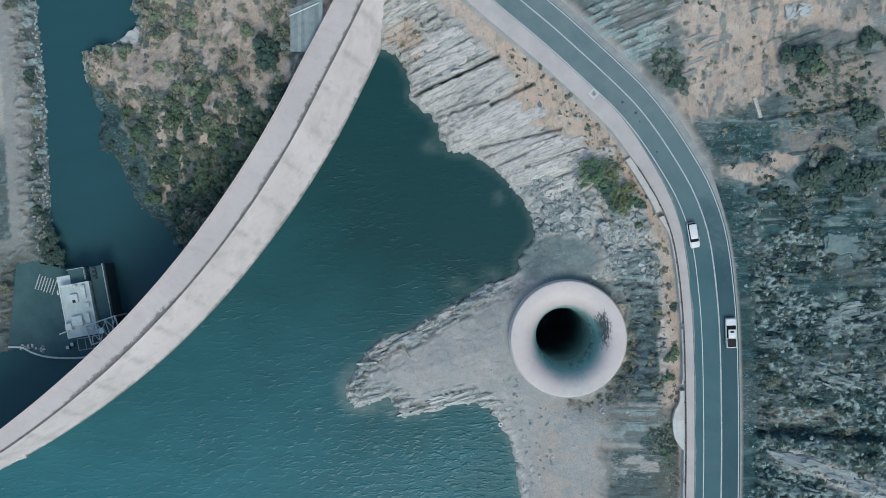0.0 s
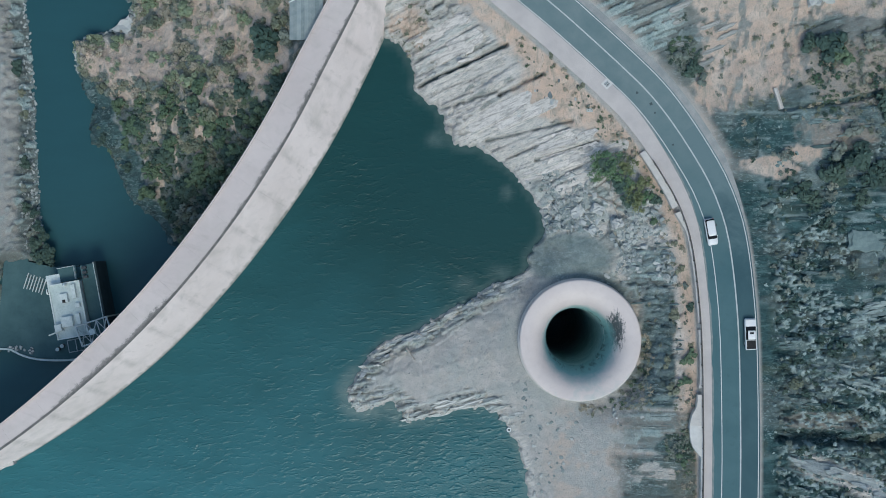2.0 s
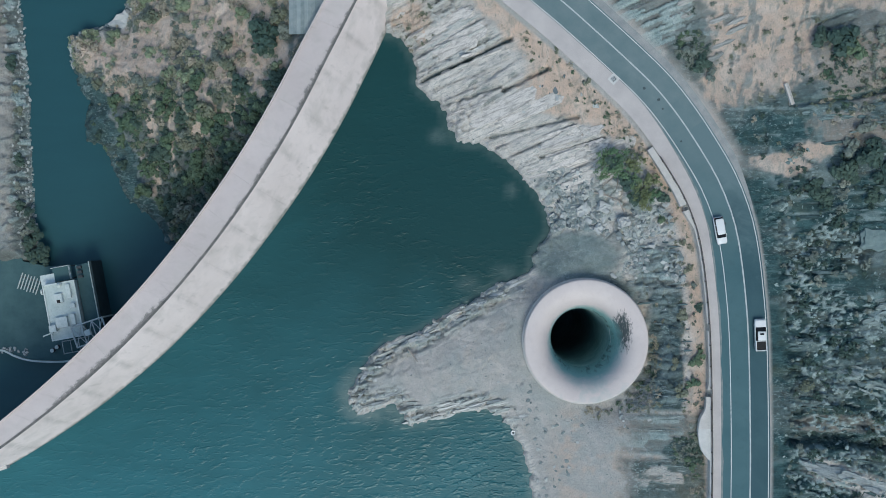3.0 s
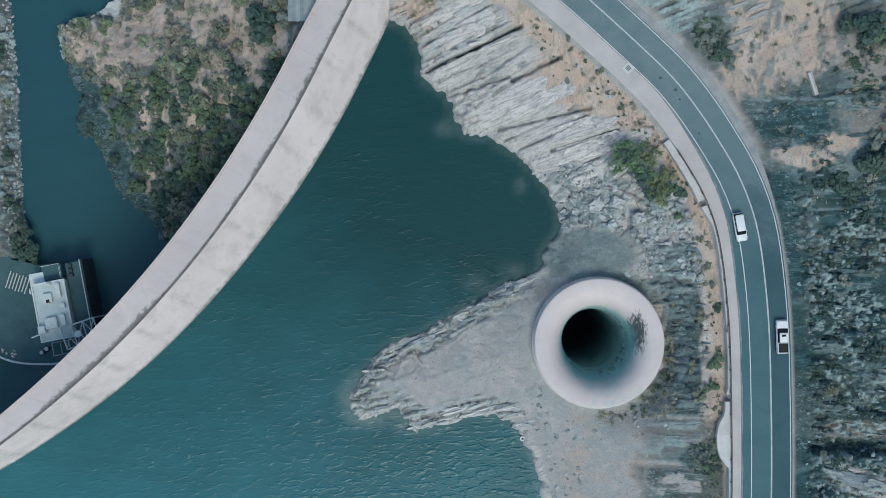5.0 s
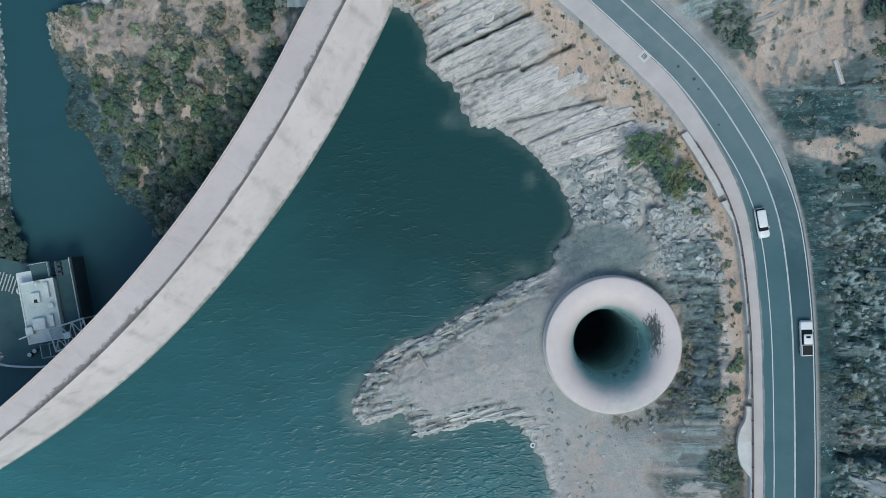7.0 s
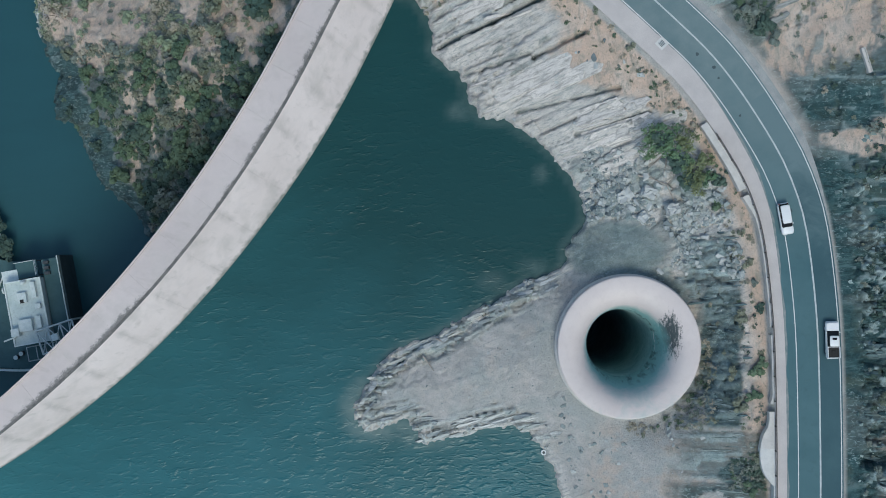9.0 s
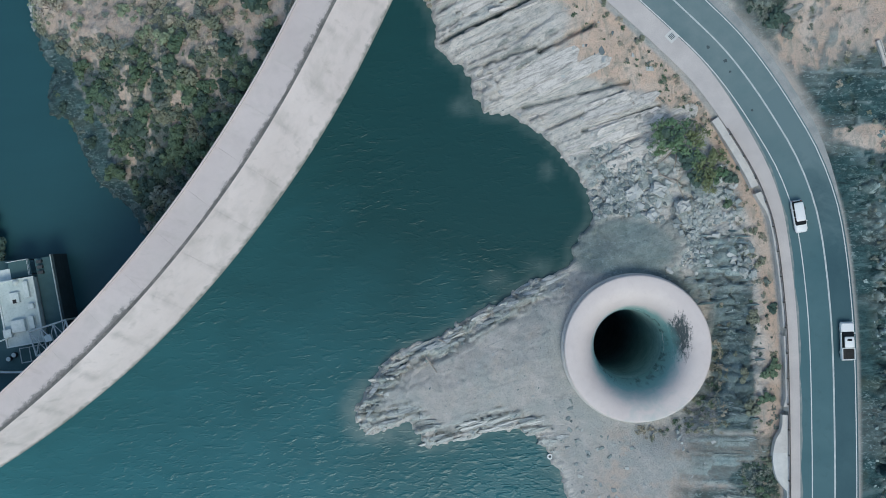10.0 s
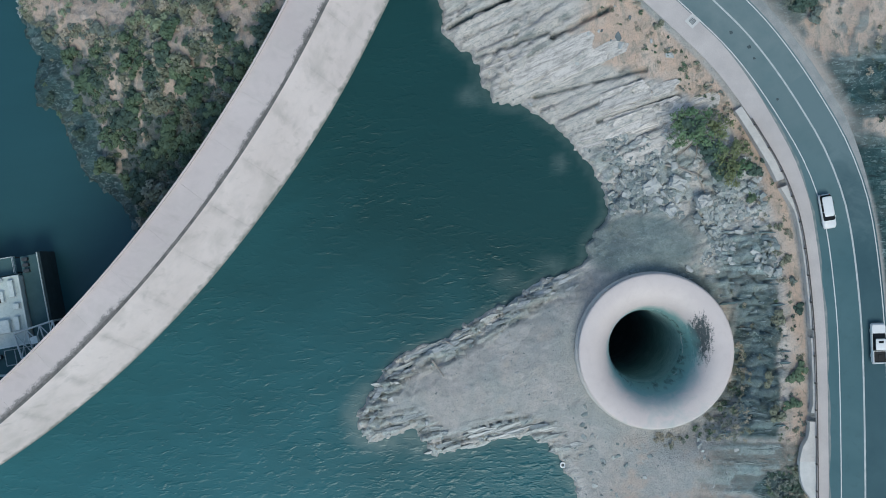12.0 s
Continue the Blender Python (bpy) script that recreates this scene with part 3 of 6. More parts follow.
    gravel_flat = np.maximum(flat, step01(hd, 17.5, 13) * step01(x, 30, 24))
    gravel_flat = np.maximum(gravel_flat, step01(y, -24, -30) * step01(x, 36, 26))
    z = z + broken_zone * (1 - 0.76 * gravel_flat) * ((big_f - 0.5) * 0.9 - big_j * 0.35 + (small_f - 0.5) * 0.45 - small_j * 0.15)
    # ledges round the edge of the spit
    spit = step01(x, 14, 8) * step01(y, 0, -5) * step01(land, 0.05, 0.5) * step01(land, 4.5, 2.2)
    rim_s, rim_id = strata(x, y, np.interp(y, [-28, -20], [12, 28]), 0.7, 2.6, 71, 0.5)
    z = z + spit * ((rim_s - 0.35) * 1.1 + (small_f - 0.5) * 0.3)
    # dark bedded rock by the road
    bands, band_id = strata(x, y, 3, 0.7, 4.5, 44, 0.3)
    band_zone = step01(x, 30, 33) * step01(a, 3.0, 4.6) * step01(y, 2, -3)
    z = z + band_zone * (1 - 0.55 * step01(y, -28, -31)) * ((bands - 0.4) * 0.6 + (small_f - 0.5) * 0.25)
    # road bench, and the cut slope past it
    bench = step01(d, -6.6, -6.3) * step01(d, 4.6, 4.2)
    z = np.where(d > -6.7, ROAD_Z - 0.12, z)
    e = np.maximum(d - 4.4, 0.0)
    rise = 0.22 * e + 5.0 * step01(e, 60, 220) + 40 * step01(e, 80, 600)
    tilt_e = np.interp(y, [-40, -25, 10, 30], [-10, -4, 6, 22])
    rough_e, east_id = strata(x, y, tilt_e, 1.5, 5, 55, 0.5)
    ea_f, ea_id, ea_j = blocks_of(x, y, 1.5, 331, 2.0, 8)
    chip_f, chip_id, _ = blocks_of(x, y, 0.5, 341, 1.4, 10)
    shelf_z, shelf_id = strata(x, y, 22, 0.75, 5.0, 58, 0.2, 0.2)
    stony = step01(fbm(x / 6, y / 6, 63, 3) - 0.008 * y, 0.42, 0.56)
    swell = fbm(x / 9, y / 9, 61, 3)
    ravine = step01(np.abs(y + 33.4 + 0.02 * (x - 60)) + 0.8 * (fbm(x / 2, y / 2, 68, 3) - 0.5), 1.6, 0.7) * step01(x, 54, 60)
    gully = 2.2 * ravine
    blot = fbm(x / 7, y / 7, 81, 4)
    blot2 = 0.75 * fbm(x / 3, y / 3, 86, 4) + 0.25 * fbm(x / 0.9, y / 0.9, 87, 3)

    def patch(cx, cy, rx, ry, ragged=1.0):
        """A patch of ground with ragged edges round a centre."""
        return step01(np.hypot((x - cx) / rx, (y - cy) / ry) + (blot2 - 0.5) * ragged, 1.12, 0.8)

    tan = np.maximum.reduce([patch(53.0, 33.5, 10.5, 8.5), patch(47.6, 28.0, 5.0, 4.8), patch(56.0, 45.0, 15.0, 7.0), 0.85 * patch(71.5, 43.5, 9.0, 4.5), patch(57.0, 14.0, 4.4, 1.9, 1.6), patch(62.0, 16.0, 3.4, 1.8, 1.6)])
    tan = tan * (1 - np.maximum.reduce([patch(40.4, 32.6, 4.0, 4.4), patch(32.5, 41.0, 5.5, 6.5), 0.8 * patch(64.6, 34.5, 4.0, 3.4), patch(71.0, 37.2, 3.0, 1.6)]))
    tan = np.maximum(tan, step01(np.maximum(x - 76, y - 47), 0, 6) * step01(fbm(x / 11, y / 8, 83, 4) + 0.006 * y, 0.46, 0.6))
    runs = step01(fbm(x / 1.3, y / 3.2, 89, 4), 0.56, 0.62) * step01(y, 20, 25)
    tan = tan * (1 - 0.6 * runs)
    olive = np.maximum(patch(70.0, 30.0, 9.0, 6.0), patch(67.5, 19.5, 6.0, 3.2, 1.6))
    up_e = ((rough_e - 0.35) * (0.30 + 0.7 * step01(fbm(x / 12, y / 12, 67, 2), 0.45, 0.6)) + stony * ((ea_f - 0.5) * 0.8 - 0.3 * ea_j + (small_f - 0.5) * 0.6 + (chip_f - 0.5) * 0.5 - 0.2 * small_j)) * (1 - 0.8 * tan) + runs * tan * (small_f - 0.3) * 0.8 + 0.9 * patch(33.5, 40.0, 8.5, 8.0) * (shelf_z - 0.4) + (swell - 0.5) * 3.0 - gully
    ditch = line_distance(x, y, np.array([(57.9, 24.1), (62.0, 24.5), (67.5, 25.0), (76.0, 26.8)]))[0]
    up_e = up_e - 0.9 * step01(ditch, 0.8, 0.2)
    z = np.where(d > 4.4, ROAD_Z - 0.12 + rise + step01(e, 0.6, 3) * up_e, z)
    z = z + 0.10 * (fbm(x / 0.5, y / 0.5, 77, 3) - 0.5) * (1 - bench)
    z = np.where(hd < 10.75, -76.0, z)
    # zones
    soil = step01(a, 0.2, 0.6) * step01(a + (blot2 - 0.5) * 6, wide + 1.0, wide - 1.0) * step01(d, -6.5, -7.0)
    slot = step01(x + (blot2 - 0.5) * 1.6, 34.8, 35.8) * step01(x + (blot2 - 0.5) * 1.6, 40.6, 39.8) * step01(y, -6.0, -9.0) * step01(y, -29.6, -28.4)
    fringe = step01(x, 30.8, 32.6) * step01(x, 36.2, 35.0) * step01(y, -5.0, -9.0) * step01(y, -29.5, -28.0)
    upper = step01(x, 31.5, 33.5) * step01(a, 3.0, 4.4) * step01(y, 1.5, -1.5) * step01(y, -10.5, -7.5)
    south = step01(x + (blot2 - 0.5) * 12, 28.5, 34.0) * step01(y, -28.8, -30.0) * step01(a, 0.2, 1.0)
    dark = np.maximum.reduce([0.9 * slot, fringe * 0.55 * step01(blot2, 0.6, 0.45), 0.75 * upper, 0.6 * south * step01(y, -37.5, -36.0),
                              # the patch at (41.5, -36) is a shadow painted onto the bank
                              south * 0.9 * patch(41.5, -36.0, 4.2, 2.6), south * 0.85 * step01(y, -36.5, -38.5)])
    # the spillway's cast shadow, painted onto the ground north of it
    dark = np.maximum(dark, 0.7 * smooth)
    shore_slate = np.maximum.reduce([0.4 * slot * step01(band_id, 0.6, 0.8), 0.8 * upper * step01(band_id, 0.4, 0.6), 0.65 * south * step01(band_id, 0.4, 0.65) * step01(y, -37.5, -36.0) * (1 - patch(41.5, -36.0, 4.2, 2.6)), 0.3 * smooth,
                                     0.42 * broken_zone * (1 - gravel_flat) * step01(small_id, 0.3, 0.45) * (1 - smooth), 0.5 * spit * step01(rim_id, 0.5, 0.7), 0.25 * slab_zone * over_cleft * step01(thin_id, 0.5, 0.6)])
    # shade painted close round the funnel's north and east sides
    dark = np.maximum(dark, 0.75 * step01(hd, 14, 12) * step01(x, 16, 24) * step01(y, -12, -8))
    dark = np.maximum(dark, broken_zone * (1 - gravel_flat) * np.maximum(0.5 * step01(big_id, 0.8, 0.86), 0.5 * step01(small_id, 0.72, 0.85)))
    pale = slab_zone * (0.8 + 0.2 * step01(slab_id, 0.2, 0.5)) * (1 - 0.3 * rubble * rub_id)
    pale = np.maximum(pale, broken_zone * (1 - gravel_flat) * 0.85 * step01(np.minimum(big_id, small_id), 0.62, 0.4))
    pale = np.maximum(pale, spit * 0.75 * step01(rim_id, 0.35, 0.6))
    pale = np.maximum(pale, 0.45 * step01(np.hypot((x - 2.6) / 2.4, (y + 16.7) / 2.0) + (blot2 - 0.5), 1.1, 0.5))
    dark = np.maximum(dark, spit * 0.45 * step01(rim_id, 0.3, 0.15))
    dark = np.maximum(dark, slab_zone * 0.5 * step01(thin_id, 0.25, 0.1) * rubble)
    pale = np.maximum(pale, step01(land, 2.2, 0.8) * step01(sj, 0, 0.3) * 0.8)
    # clefts get painted shade; thin cracks and some slabs are darker too
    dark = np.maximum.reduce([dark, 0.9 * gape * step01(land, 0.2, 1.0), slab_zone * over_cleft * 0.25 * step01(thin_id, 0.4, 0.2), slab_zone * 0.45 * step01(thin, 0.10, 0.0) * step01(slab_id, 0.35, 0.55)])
    block = south * patch(36.3, -40.6, 4.2, 1.8, 2.4) * step01(band_id, 0.25, 0.4)
    pale = np.maximum(pale, 0.55 * block)
    dark = dark * (1 - 0.8 * block)
    soil = np.maximum.reduce([soil, 0.5 * fringe * step01(blot2, 0.45, 0.6), 0.3 * south * step01(blot, 0.45, 0.6)])
    soil = np.maximum(soil, 0.5 * step01(y, -27, -32) * step01(x, 16, 21) * step01(blot2, 0.42, 0.58) * step01(d, -6, -8))
    soil = np.maximum(soil, 0.55 * np.maximum(broken_zone * (1 - gravel_flat), slab_zone * step01(a, 15, 8)) * step01(0.6 * blot2 + 0.4 * blot, 0.50, 0.62))
    corner = step01(np.hypot((x - (-7.4)) / 4.2, (y - 39.3) / 5.0) + (blot2 - 0.5), 1.1, 0.75) * step01(land, 0.8, 2.0)
    soil, pale, dark = np.maximum(soil, 0.85 * corner), pale * (1 - corner), dark * (1 - corner)
    east = step01(d, 3.5, 4.2 + 2.2 * step01(y, 10, 20))
    brown = np.maximum(0.2 * step01(fbm(x / 9, y / 5, 88, 4), 0.52, 0.64), np.maximum(0.6 * olive, 0.6 * patch(66.0, -30.6, 7.5, 1.8)))
    flecks = step01(0.5 * chip_id + 0.5 * fbm(x / 2.4, y / 4.5, 64, 3), 0.595, 0.625) * stony * step01(e, 1.0, 4.0)
    streaks = step01(fbm(x / 6, y / 0.9, 65, 3), 0.60, 0.70) * (1 - stony) * step01(e, 1.5, 4.0)
    shelf = patch(33.5, 40.0, 8.5, 8.0) * step01(shelf_id, 0.5, 0.62)
    teal = np.maximum(patch(40.4, 32.6, 4.0, 4.4), patch(53.5, 20.0, 8.5, 3.8))
    slate = shore_slate * (1 - east) * (1 - 0.8 * soil) + east * (1 - 0.9 * tan) * (1 - olive) * np.maximum.reduce([flecks * 0.9, streaks * 0.42, 0.8 * shelf, step01(east_id, 0.82, 0.95) * 0.3 * step01(e, 1.5, 4.0)])
    soil = soil * (1 - east) + east * np.maximum(np.maximum(tan * 0.9, brown), step01(e, 3.2, 0.5) * 0.45 * step01(y, 12, 22))
    dark = dark * (1 - east) + east * (1 - tan) * (0.72 + 0.28 * step01(y, 30, 20)) * (1 - 0.65 * brown) * (1 - 0.2 * olive) * (1 - 0.2 * patch(33.5, 40.0, 8.5, 8.0)) * (1 - step01(y, 10, 20) * step01(e, 2.2, 0.2))
    dark = np.maximum(dark, east * 0.7 * teal * (1 - tan))
    pale = pale * (1 - east)
    slabby = east * step01(np.abs(y + 38.0 + 0.36 * (x - 62)), 3.0, 1.4) * step01(x, 59, 63)
    pale, dark = np.maximum(pale, slabby * 0.9), dark * (1 - slabby)
    # the ravine's shade painted in; the ditch bed darkened along its length
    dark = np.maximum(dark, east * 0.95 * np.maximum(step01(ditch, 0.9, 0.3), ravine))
    slate = slate * (1 - 0.8 * ravine * east)
    soil = soil * (1 - 0.8 * ravine * east)
    # the valley below the dam
    hs, hside = line_distance(x, y, hill_line)
    bs, bside = line_distance(x, y, bank_line)
    low = -5.0 + RIVER_Z
    hillin = np.where(hside > 0, hs, -hs) + jig
    bankin = np.where(bside < 0, bs, -bs) + jig * 0.6
    bankin = np.where(x > -77.5, -np.abs(bankin), bankin)
    foot = np.interp(y, [-2, 4, 10, 16, 28, 33, 36], [1.0, 2.0, 4.0, 6.0, 6.0, 2.5, 0.5]) + 2.0 * (fbm(x / 4, y / 4, 92, 3) - 0.5)
    apron = step01(hillin, foot + 0.8, foot - 0.8)
    hz = RIVER_Z + 1.2 * step01(hillin, 0, 1.0) + 0.45 * np.clip(hillin, 0, 45) + 1.6 * (fbm(x / 3.5, y / 3.5, 91, 4) - 0.5) * step01(hillin, 0.5, 3)
    hz = np.where(hillin < 0, np.maximum(low, RIVER_Z + 0.7 * hillin), hz)
    bz = RIVER_Z + 3.5 * step01(bankin, 0, 4.5) + 18 * step01(bankin, 14, 60) + 25 * step01(bankin, 60, 400) + 1.0 * (small_f - 0.4) * step01(bankin, 0, 1) * step01(bankin, 6, 4.5)
    bz = np.where(bankin < 0, low, bz)
    zd = np.maximum(hz, bz)
    yard = (y < -3.0) & (x < -66.5) & (x > -89.6)
    zd = np.where(yard, np.where(y > -21.5 - 0.0012 * (x + 78) ** 2, RIVER_Z - 1.0, low), zd)
    # hillside under the dam's ends stays below the deck
    zd = np.minimum(zd, CREST_Z - 2.2 + 0.0 * x)
    hill = step01(hillin, -1.5, -0.8)
    dry = dry_at(x, y)
    z = np.where(upstream, z, zd)
    verge = np.interp(y, [10, 22], [3.6, 2.6]) + 1.2 * (blot2 - 0.5)
    band = step01(bankin, -1.2, -0.6) * step01(bankin, verge + 0.4, verge - 0.4)
    track = step01(bankin, verge - 0.4, verge + 0.4) * step01(bankin, 7.9, 7.1)
    beyond = step01(bankin, 7.1, 7.9)
    high = step01(y, 20, 27)
    soil = np.where(upstream, soil, hill * (1 - apron) * (0.12 + 0.88 * dry) + 0.25 * band * step01(blot2, 0.45, 0.6) + 0.3 * beyond * high + 0.12 * track)
    dark = np.where(upstream, dark, hill * np.maximum((0.75 - 0.75 * dry) * (1 - apron), 0.97 * apron) + band * 0.7 + track * (0.28 + 0.4 * step01(y, 4, -4)) + 0.8 * beyond * (1 - high))
    pale = np.where(upstream, pale, 0.15 * track + 0.35 * beyond * high + 0.15 * hill * (1 - apron) * dry + 0.7 * step01(hillin, 0, 0.4) * step01(hillin, 4.0, 1.0) * step01(y, 34, 39))
    slate = np.where(upstream, slate, 0.8 * band * step01(small_id, 0.55, 0.7) * step01(y, -2, 10) + 0.3 * apron * step01(small_id, 0.8, 0.9))
    # far country closes the valley
    far = np.maximum(np.abs(x) - 110, np.abs(y) - 80)
    z = np.where(upstream & (sj < 0), z, z + 30 * step01(far, 20, 500) * (0.4 + fbm(x / 160, y / 160, 99, 3)))
    return z, np.stack([soil, dark, pale, slate], -1), s


def axis(lo, hi, step, reach):
    out = list(np.arange(lo, hi + step / 2, step))
    g, v = step, 0.0
    ext = []
    while v < reach:
        g *= 1.22
        v += g
        ext.append(v)
    return np.array([lo - e for e in reversed(ext)] + out + [out[-1] + e for e in ext])


def grid_mesh(name, xs, ys, height, material):
    gx, gy = np.meshgrid(xs, ys)
    gz, extra = height(gx, gy)
    nx, ny = len(xs), len(ys)
    me = bpy.data.meshes.new(name)
    me.vertices.add(nx * ny)
    me.vertices.foreach_set("co", np.stack([gx, gy, gz], -1).astype(np.float32).ravel())
    i = (np.arange(ny - 1)[:, None] * nx + np.arange(nx - 1)[None, :]).ravel()
    quads = np.stack([i, i + 1, i + nx + 1, i + nx], -1).astype(np.int32)
    me.loops.add(quads.size)
    me.loops.foreach_set("vertex_index", quads.ravel())
    me.polygons.add(len(quads))
    me.polygons.foreach_set("loop_start", np.arange(0, quads.size, 4, dtype=np.int32))
    me.update(calc_edges=True)
    me.materials.append(material)
    return new(name, me), me, extra


def ground_height(gx, gy):
    z, zones, _ = ground_at(gx, gy)
    return z, zones


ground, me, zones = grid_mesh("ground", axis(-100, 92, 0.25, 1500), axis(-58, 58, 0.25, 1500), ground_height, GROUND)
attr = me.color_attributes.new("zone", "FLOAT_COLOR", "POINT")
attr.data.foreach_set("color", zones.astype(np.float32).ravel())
tagged(ground, "grey rock ledges, gravel and tan dry soil of a reservoir shore", "ground", kind="structure")


def ground_z(x, y):
    return float(ground_at(np.array([float(x)]), np.array([float(y)]))[0][0])


def ground_many(points):
    p = np.array(points, float)
    return ground_at(p[:, 0], p[:, 1])[0]


# ---- water ----


def lake_height(gx, gy):
    s, _ = line_distance(gx, gy, shore_line)
    tip = step01(np.hypot((gx + 17.5) / 5, (gy + 27.5) / 6), 1.1, 0.6)
    notch = step01(np.hypot((gx + 12) / 6, (gy + 31.5) / 2.5), 1.2, 0.5)
    shoal = np.maximum.reduce([w * step01(np.hypot((gx - cx) / rx, (gy - cy) / ry), 1.3, 0.2) for cx, cy, rx, ry, w in ((3.0, -7.0, 2.6, 1.6, 0.4), (9.5, -4.8, 2.8, 1.5, 0.4), (-2.2, 20.0, 2.4, 1.8, 0.45), (10.8, 10.0, 1.4, 1.8, 0.4))])
    return gx * 0, np.maximum(np.maximum(step01(s, 1.6, 0.1) * 0.4, shoal), np.maximum(tip, notch) * step01(s, 3.5, 0.5) * 0.8)


def water_sheet(name, ring, z, material, label):
    """A level sheet of water inside a ring."""
    ob = mesh_ob(name, [(x, y, z) for x, y in ring], [tuple(range(len(ring)))], material)
    return tagged(ob, label, "water", kind="structure")


xs, ys = axis(-100, 24, 1.0, 1500), axis(-60, 46, 1.0, 1500)
gx, gy = np.meshgrid(xs, ys)
_, shallow = lake_height(gx, gy)
hub = np.hypot(gx - DAM_HUB.x, gy - DAM_HUB.y)
wet = (np.hypot(gx - HOLE[0], gy - HOLE[1]) > 10.9) & (hub > 166.5) & (gy < 60) & ~((gx < -100) & (gy > -50))
index, verts, tint = {}, [], []
faces = []
for j in range(len(ys) - 1):
    for i in range(len(xs) - 1):
        corner = [(j, i), (j, i + 1), (j + 1, i + 1), (j + 1, i)]
        if all(wet[c] for c in corner):
            f = []
            for c in corner:
                if c not in index:
                    index[c] = len(verts)
                    verts.append((gx[c], gy[c], 0.0))
                    tint.append(shallow[c])
                f.append(index[c])
            faces.append(f)
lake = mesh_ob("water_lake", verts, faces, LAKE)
lake.data.attributes.new("shallow", "FLOAT", "POINT").data.foreach_set("value", np.array(tint, np.float32))
tagged(lake, "teal green reservoir water with small wind ripples", "water", kind="structure")
river_ring = [on_arc(ARC_DOWN, a)[0] - (on_arc(ARC_DOWN, a)[0] - DAM_HUB).normalized() * -0.6 for a in np.linspace(DAM_FROM, 2, 30)]
water_sheet("water_river", [p[:] for p in river_ring] + [(-60.0, 400.0), (-400.0, 400.0), (-400.0, -30.0)], RIVER_Z, RIVER, "calm dark blue river water below the dam")

# ---- dam ----
dam = empty("dam", pose(-40, 5, 0), "pale concrete arch dam with a flat crest walkway", "dam")


def dam_piece(name, a0, a1, section, material, label="", steps=4):
    """A block of the dam between two bearings; section(bearing) gives the outline as (radius, z, wear at a joint, wear elsewhere)."""
    verts, faces, wear = [], [], []
    angles = np.linspace(a0, a1, steps + 1)
    for a in angles:
        d = Vector((math.cos(radians(a)), math.sin(radians(a))))
        outline = section(a)
        for r, z, *worn in outline:
            p = DAM_HUB + d * r
            verts.append((p.x + 40, p.y - 5, z))
            wear.append((worn[0] if a in (angles[0], angles[-1]) else worn[1]) if worn else 0.0)
    k = len(outline)
    for i in range(steps):
        for j in range(k):
            faces.append((i * k + j, i * k + (j + 1) % k, (i + 1) * k + (j + 1) % k, (i + 1) * k + j))
    faces.append(tuple(range(k - 1, -1, -1)))
    faces.append(tuple(range(steps * k, (steps + 1) * k)))
    bm = bmesh.new()
    bv = [bm.verts.new(v) for v in verts]
    for f in faces:
        bm.faces.new([bv[q] for q in f])
    ob = part(name, bm, material, dam, label)
    ob.data.attributes.new("wear", "FLOAT", "POINT").data.foreach_set("value", np.array(wear, np.float32))
    return ob


def body_section(a):
    r0, r1, r2 = on_arc(ARC_DOWN, a)[1], on_arc(ARC_UP, a)[1], on_arc(ARC_FOOT, a)[1]
    slope = (r2 - r1) / CREST_Z
    top = CREST_Z - 0.25
    return [(r0 + 0.12, top), (r0 + 0.1, top - 3), (r0 - 3, -24), (r2 + slope * 8, -8), (r2, 0.0, 0.3, 0.0), (r1 + slope * 4.5, CREST_Z - 4.5, 0.75, 0.0), (r1 + slope * 2.2, CREST_Z - 2.2, 1.0, 0.0), (r1 + slope * 0.6, top - 0.35, 0.5, 0.0), (r1 + 0.05, top)]


def deck_section(a):
    r0, r1 = on_arc(ARC_DOWN, a)[1], on_arc(ARC_UP, a)[1]
    return [(r0, CREST_Z - 0.25), (r0, CREST_Z), (r1 - 1.5, CREST_Z, 0.0, 0.0), (r1 - 0.2, CREST_Z, 1.0, 1.0), (r1 - 0.2, CREST_Z - 0.25, 1.0, 1.0)]


def gutter_section(a):
    r1 = on_arc(ARC_UP, a)[1]
    return [(r1 - 0.2, CREST_Z - 0.25), (r1 - 0.2, CREST_Z - 0.14), (r1 + 0.22, CREST_Z - 0.14), (r1 + 0.22, CREST_Z - 0.25)]


def kerb_section(a):
    r0 = on_arc(ARC_DOWN, a)[1]
    return [(r0 + 0.0, CREST_Z), (r0 + 0.02, CREST_Z + 0.3), (r0 + 0.28, CREST_Z + 0.3), (r0 + 0.3, CREST_Z)]


blocks = np.linspace(DAM_FROM, DAM_TO, 19)
for a0, a1 in zip(blocks[:-1], blocks[1:]):
    gap = 0.002
    dam_piece("face_block", a0 + gap, a1 - gap, body_section, DAM_FACE, steps=6)
    dam_piece("deck_slab", a0 + gap, a1 - gap, deck_section, DAM_DECK)
    dam_piece("kerb", a0 + gap, a1 - gap, kerb_section, DAM_DECK)
    dam_piece("gutter", a0 + gap, a1 - gap, gutter_section, GUTTER, "dark dirty gutter with painted shadow")

# ---- spillway funnel ----
spillway = empty("spillway", pose(*HOLE, 0), "round pale concrete bell-mouth spillway with a dark shaft", "spillway")


def revolve(name, profile, material, parent, label="", sides=96):
    verts, faces = [], []
    k = len(profile)
    for i in range(sides):
        a = 2 * math.pi * i / sides
        verts += [(r * math.cos(a), r * math.sin(a), z) for r, z in profile]
    for i in range(sides):
        j = (i + 1) % sides
        faces += [(i * k + q, j * k + q, j * k + q + 1, i * k + q + 1) for q in range(k - 1)]
    return mesh_ob(name, verts, faces, material, parent, label, True)


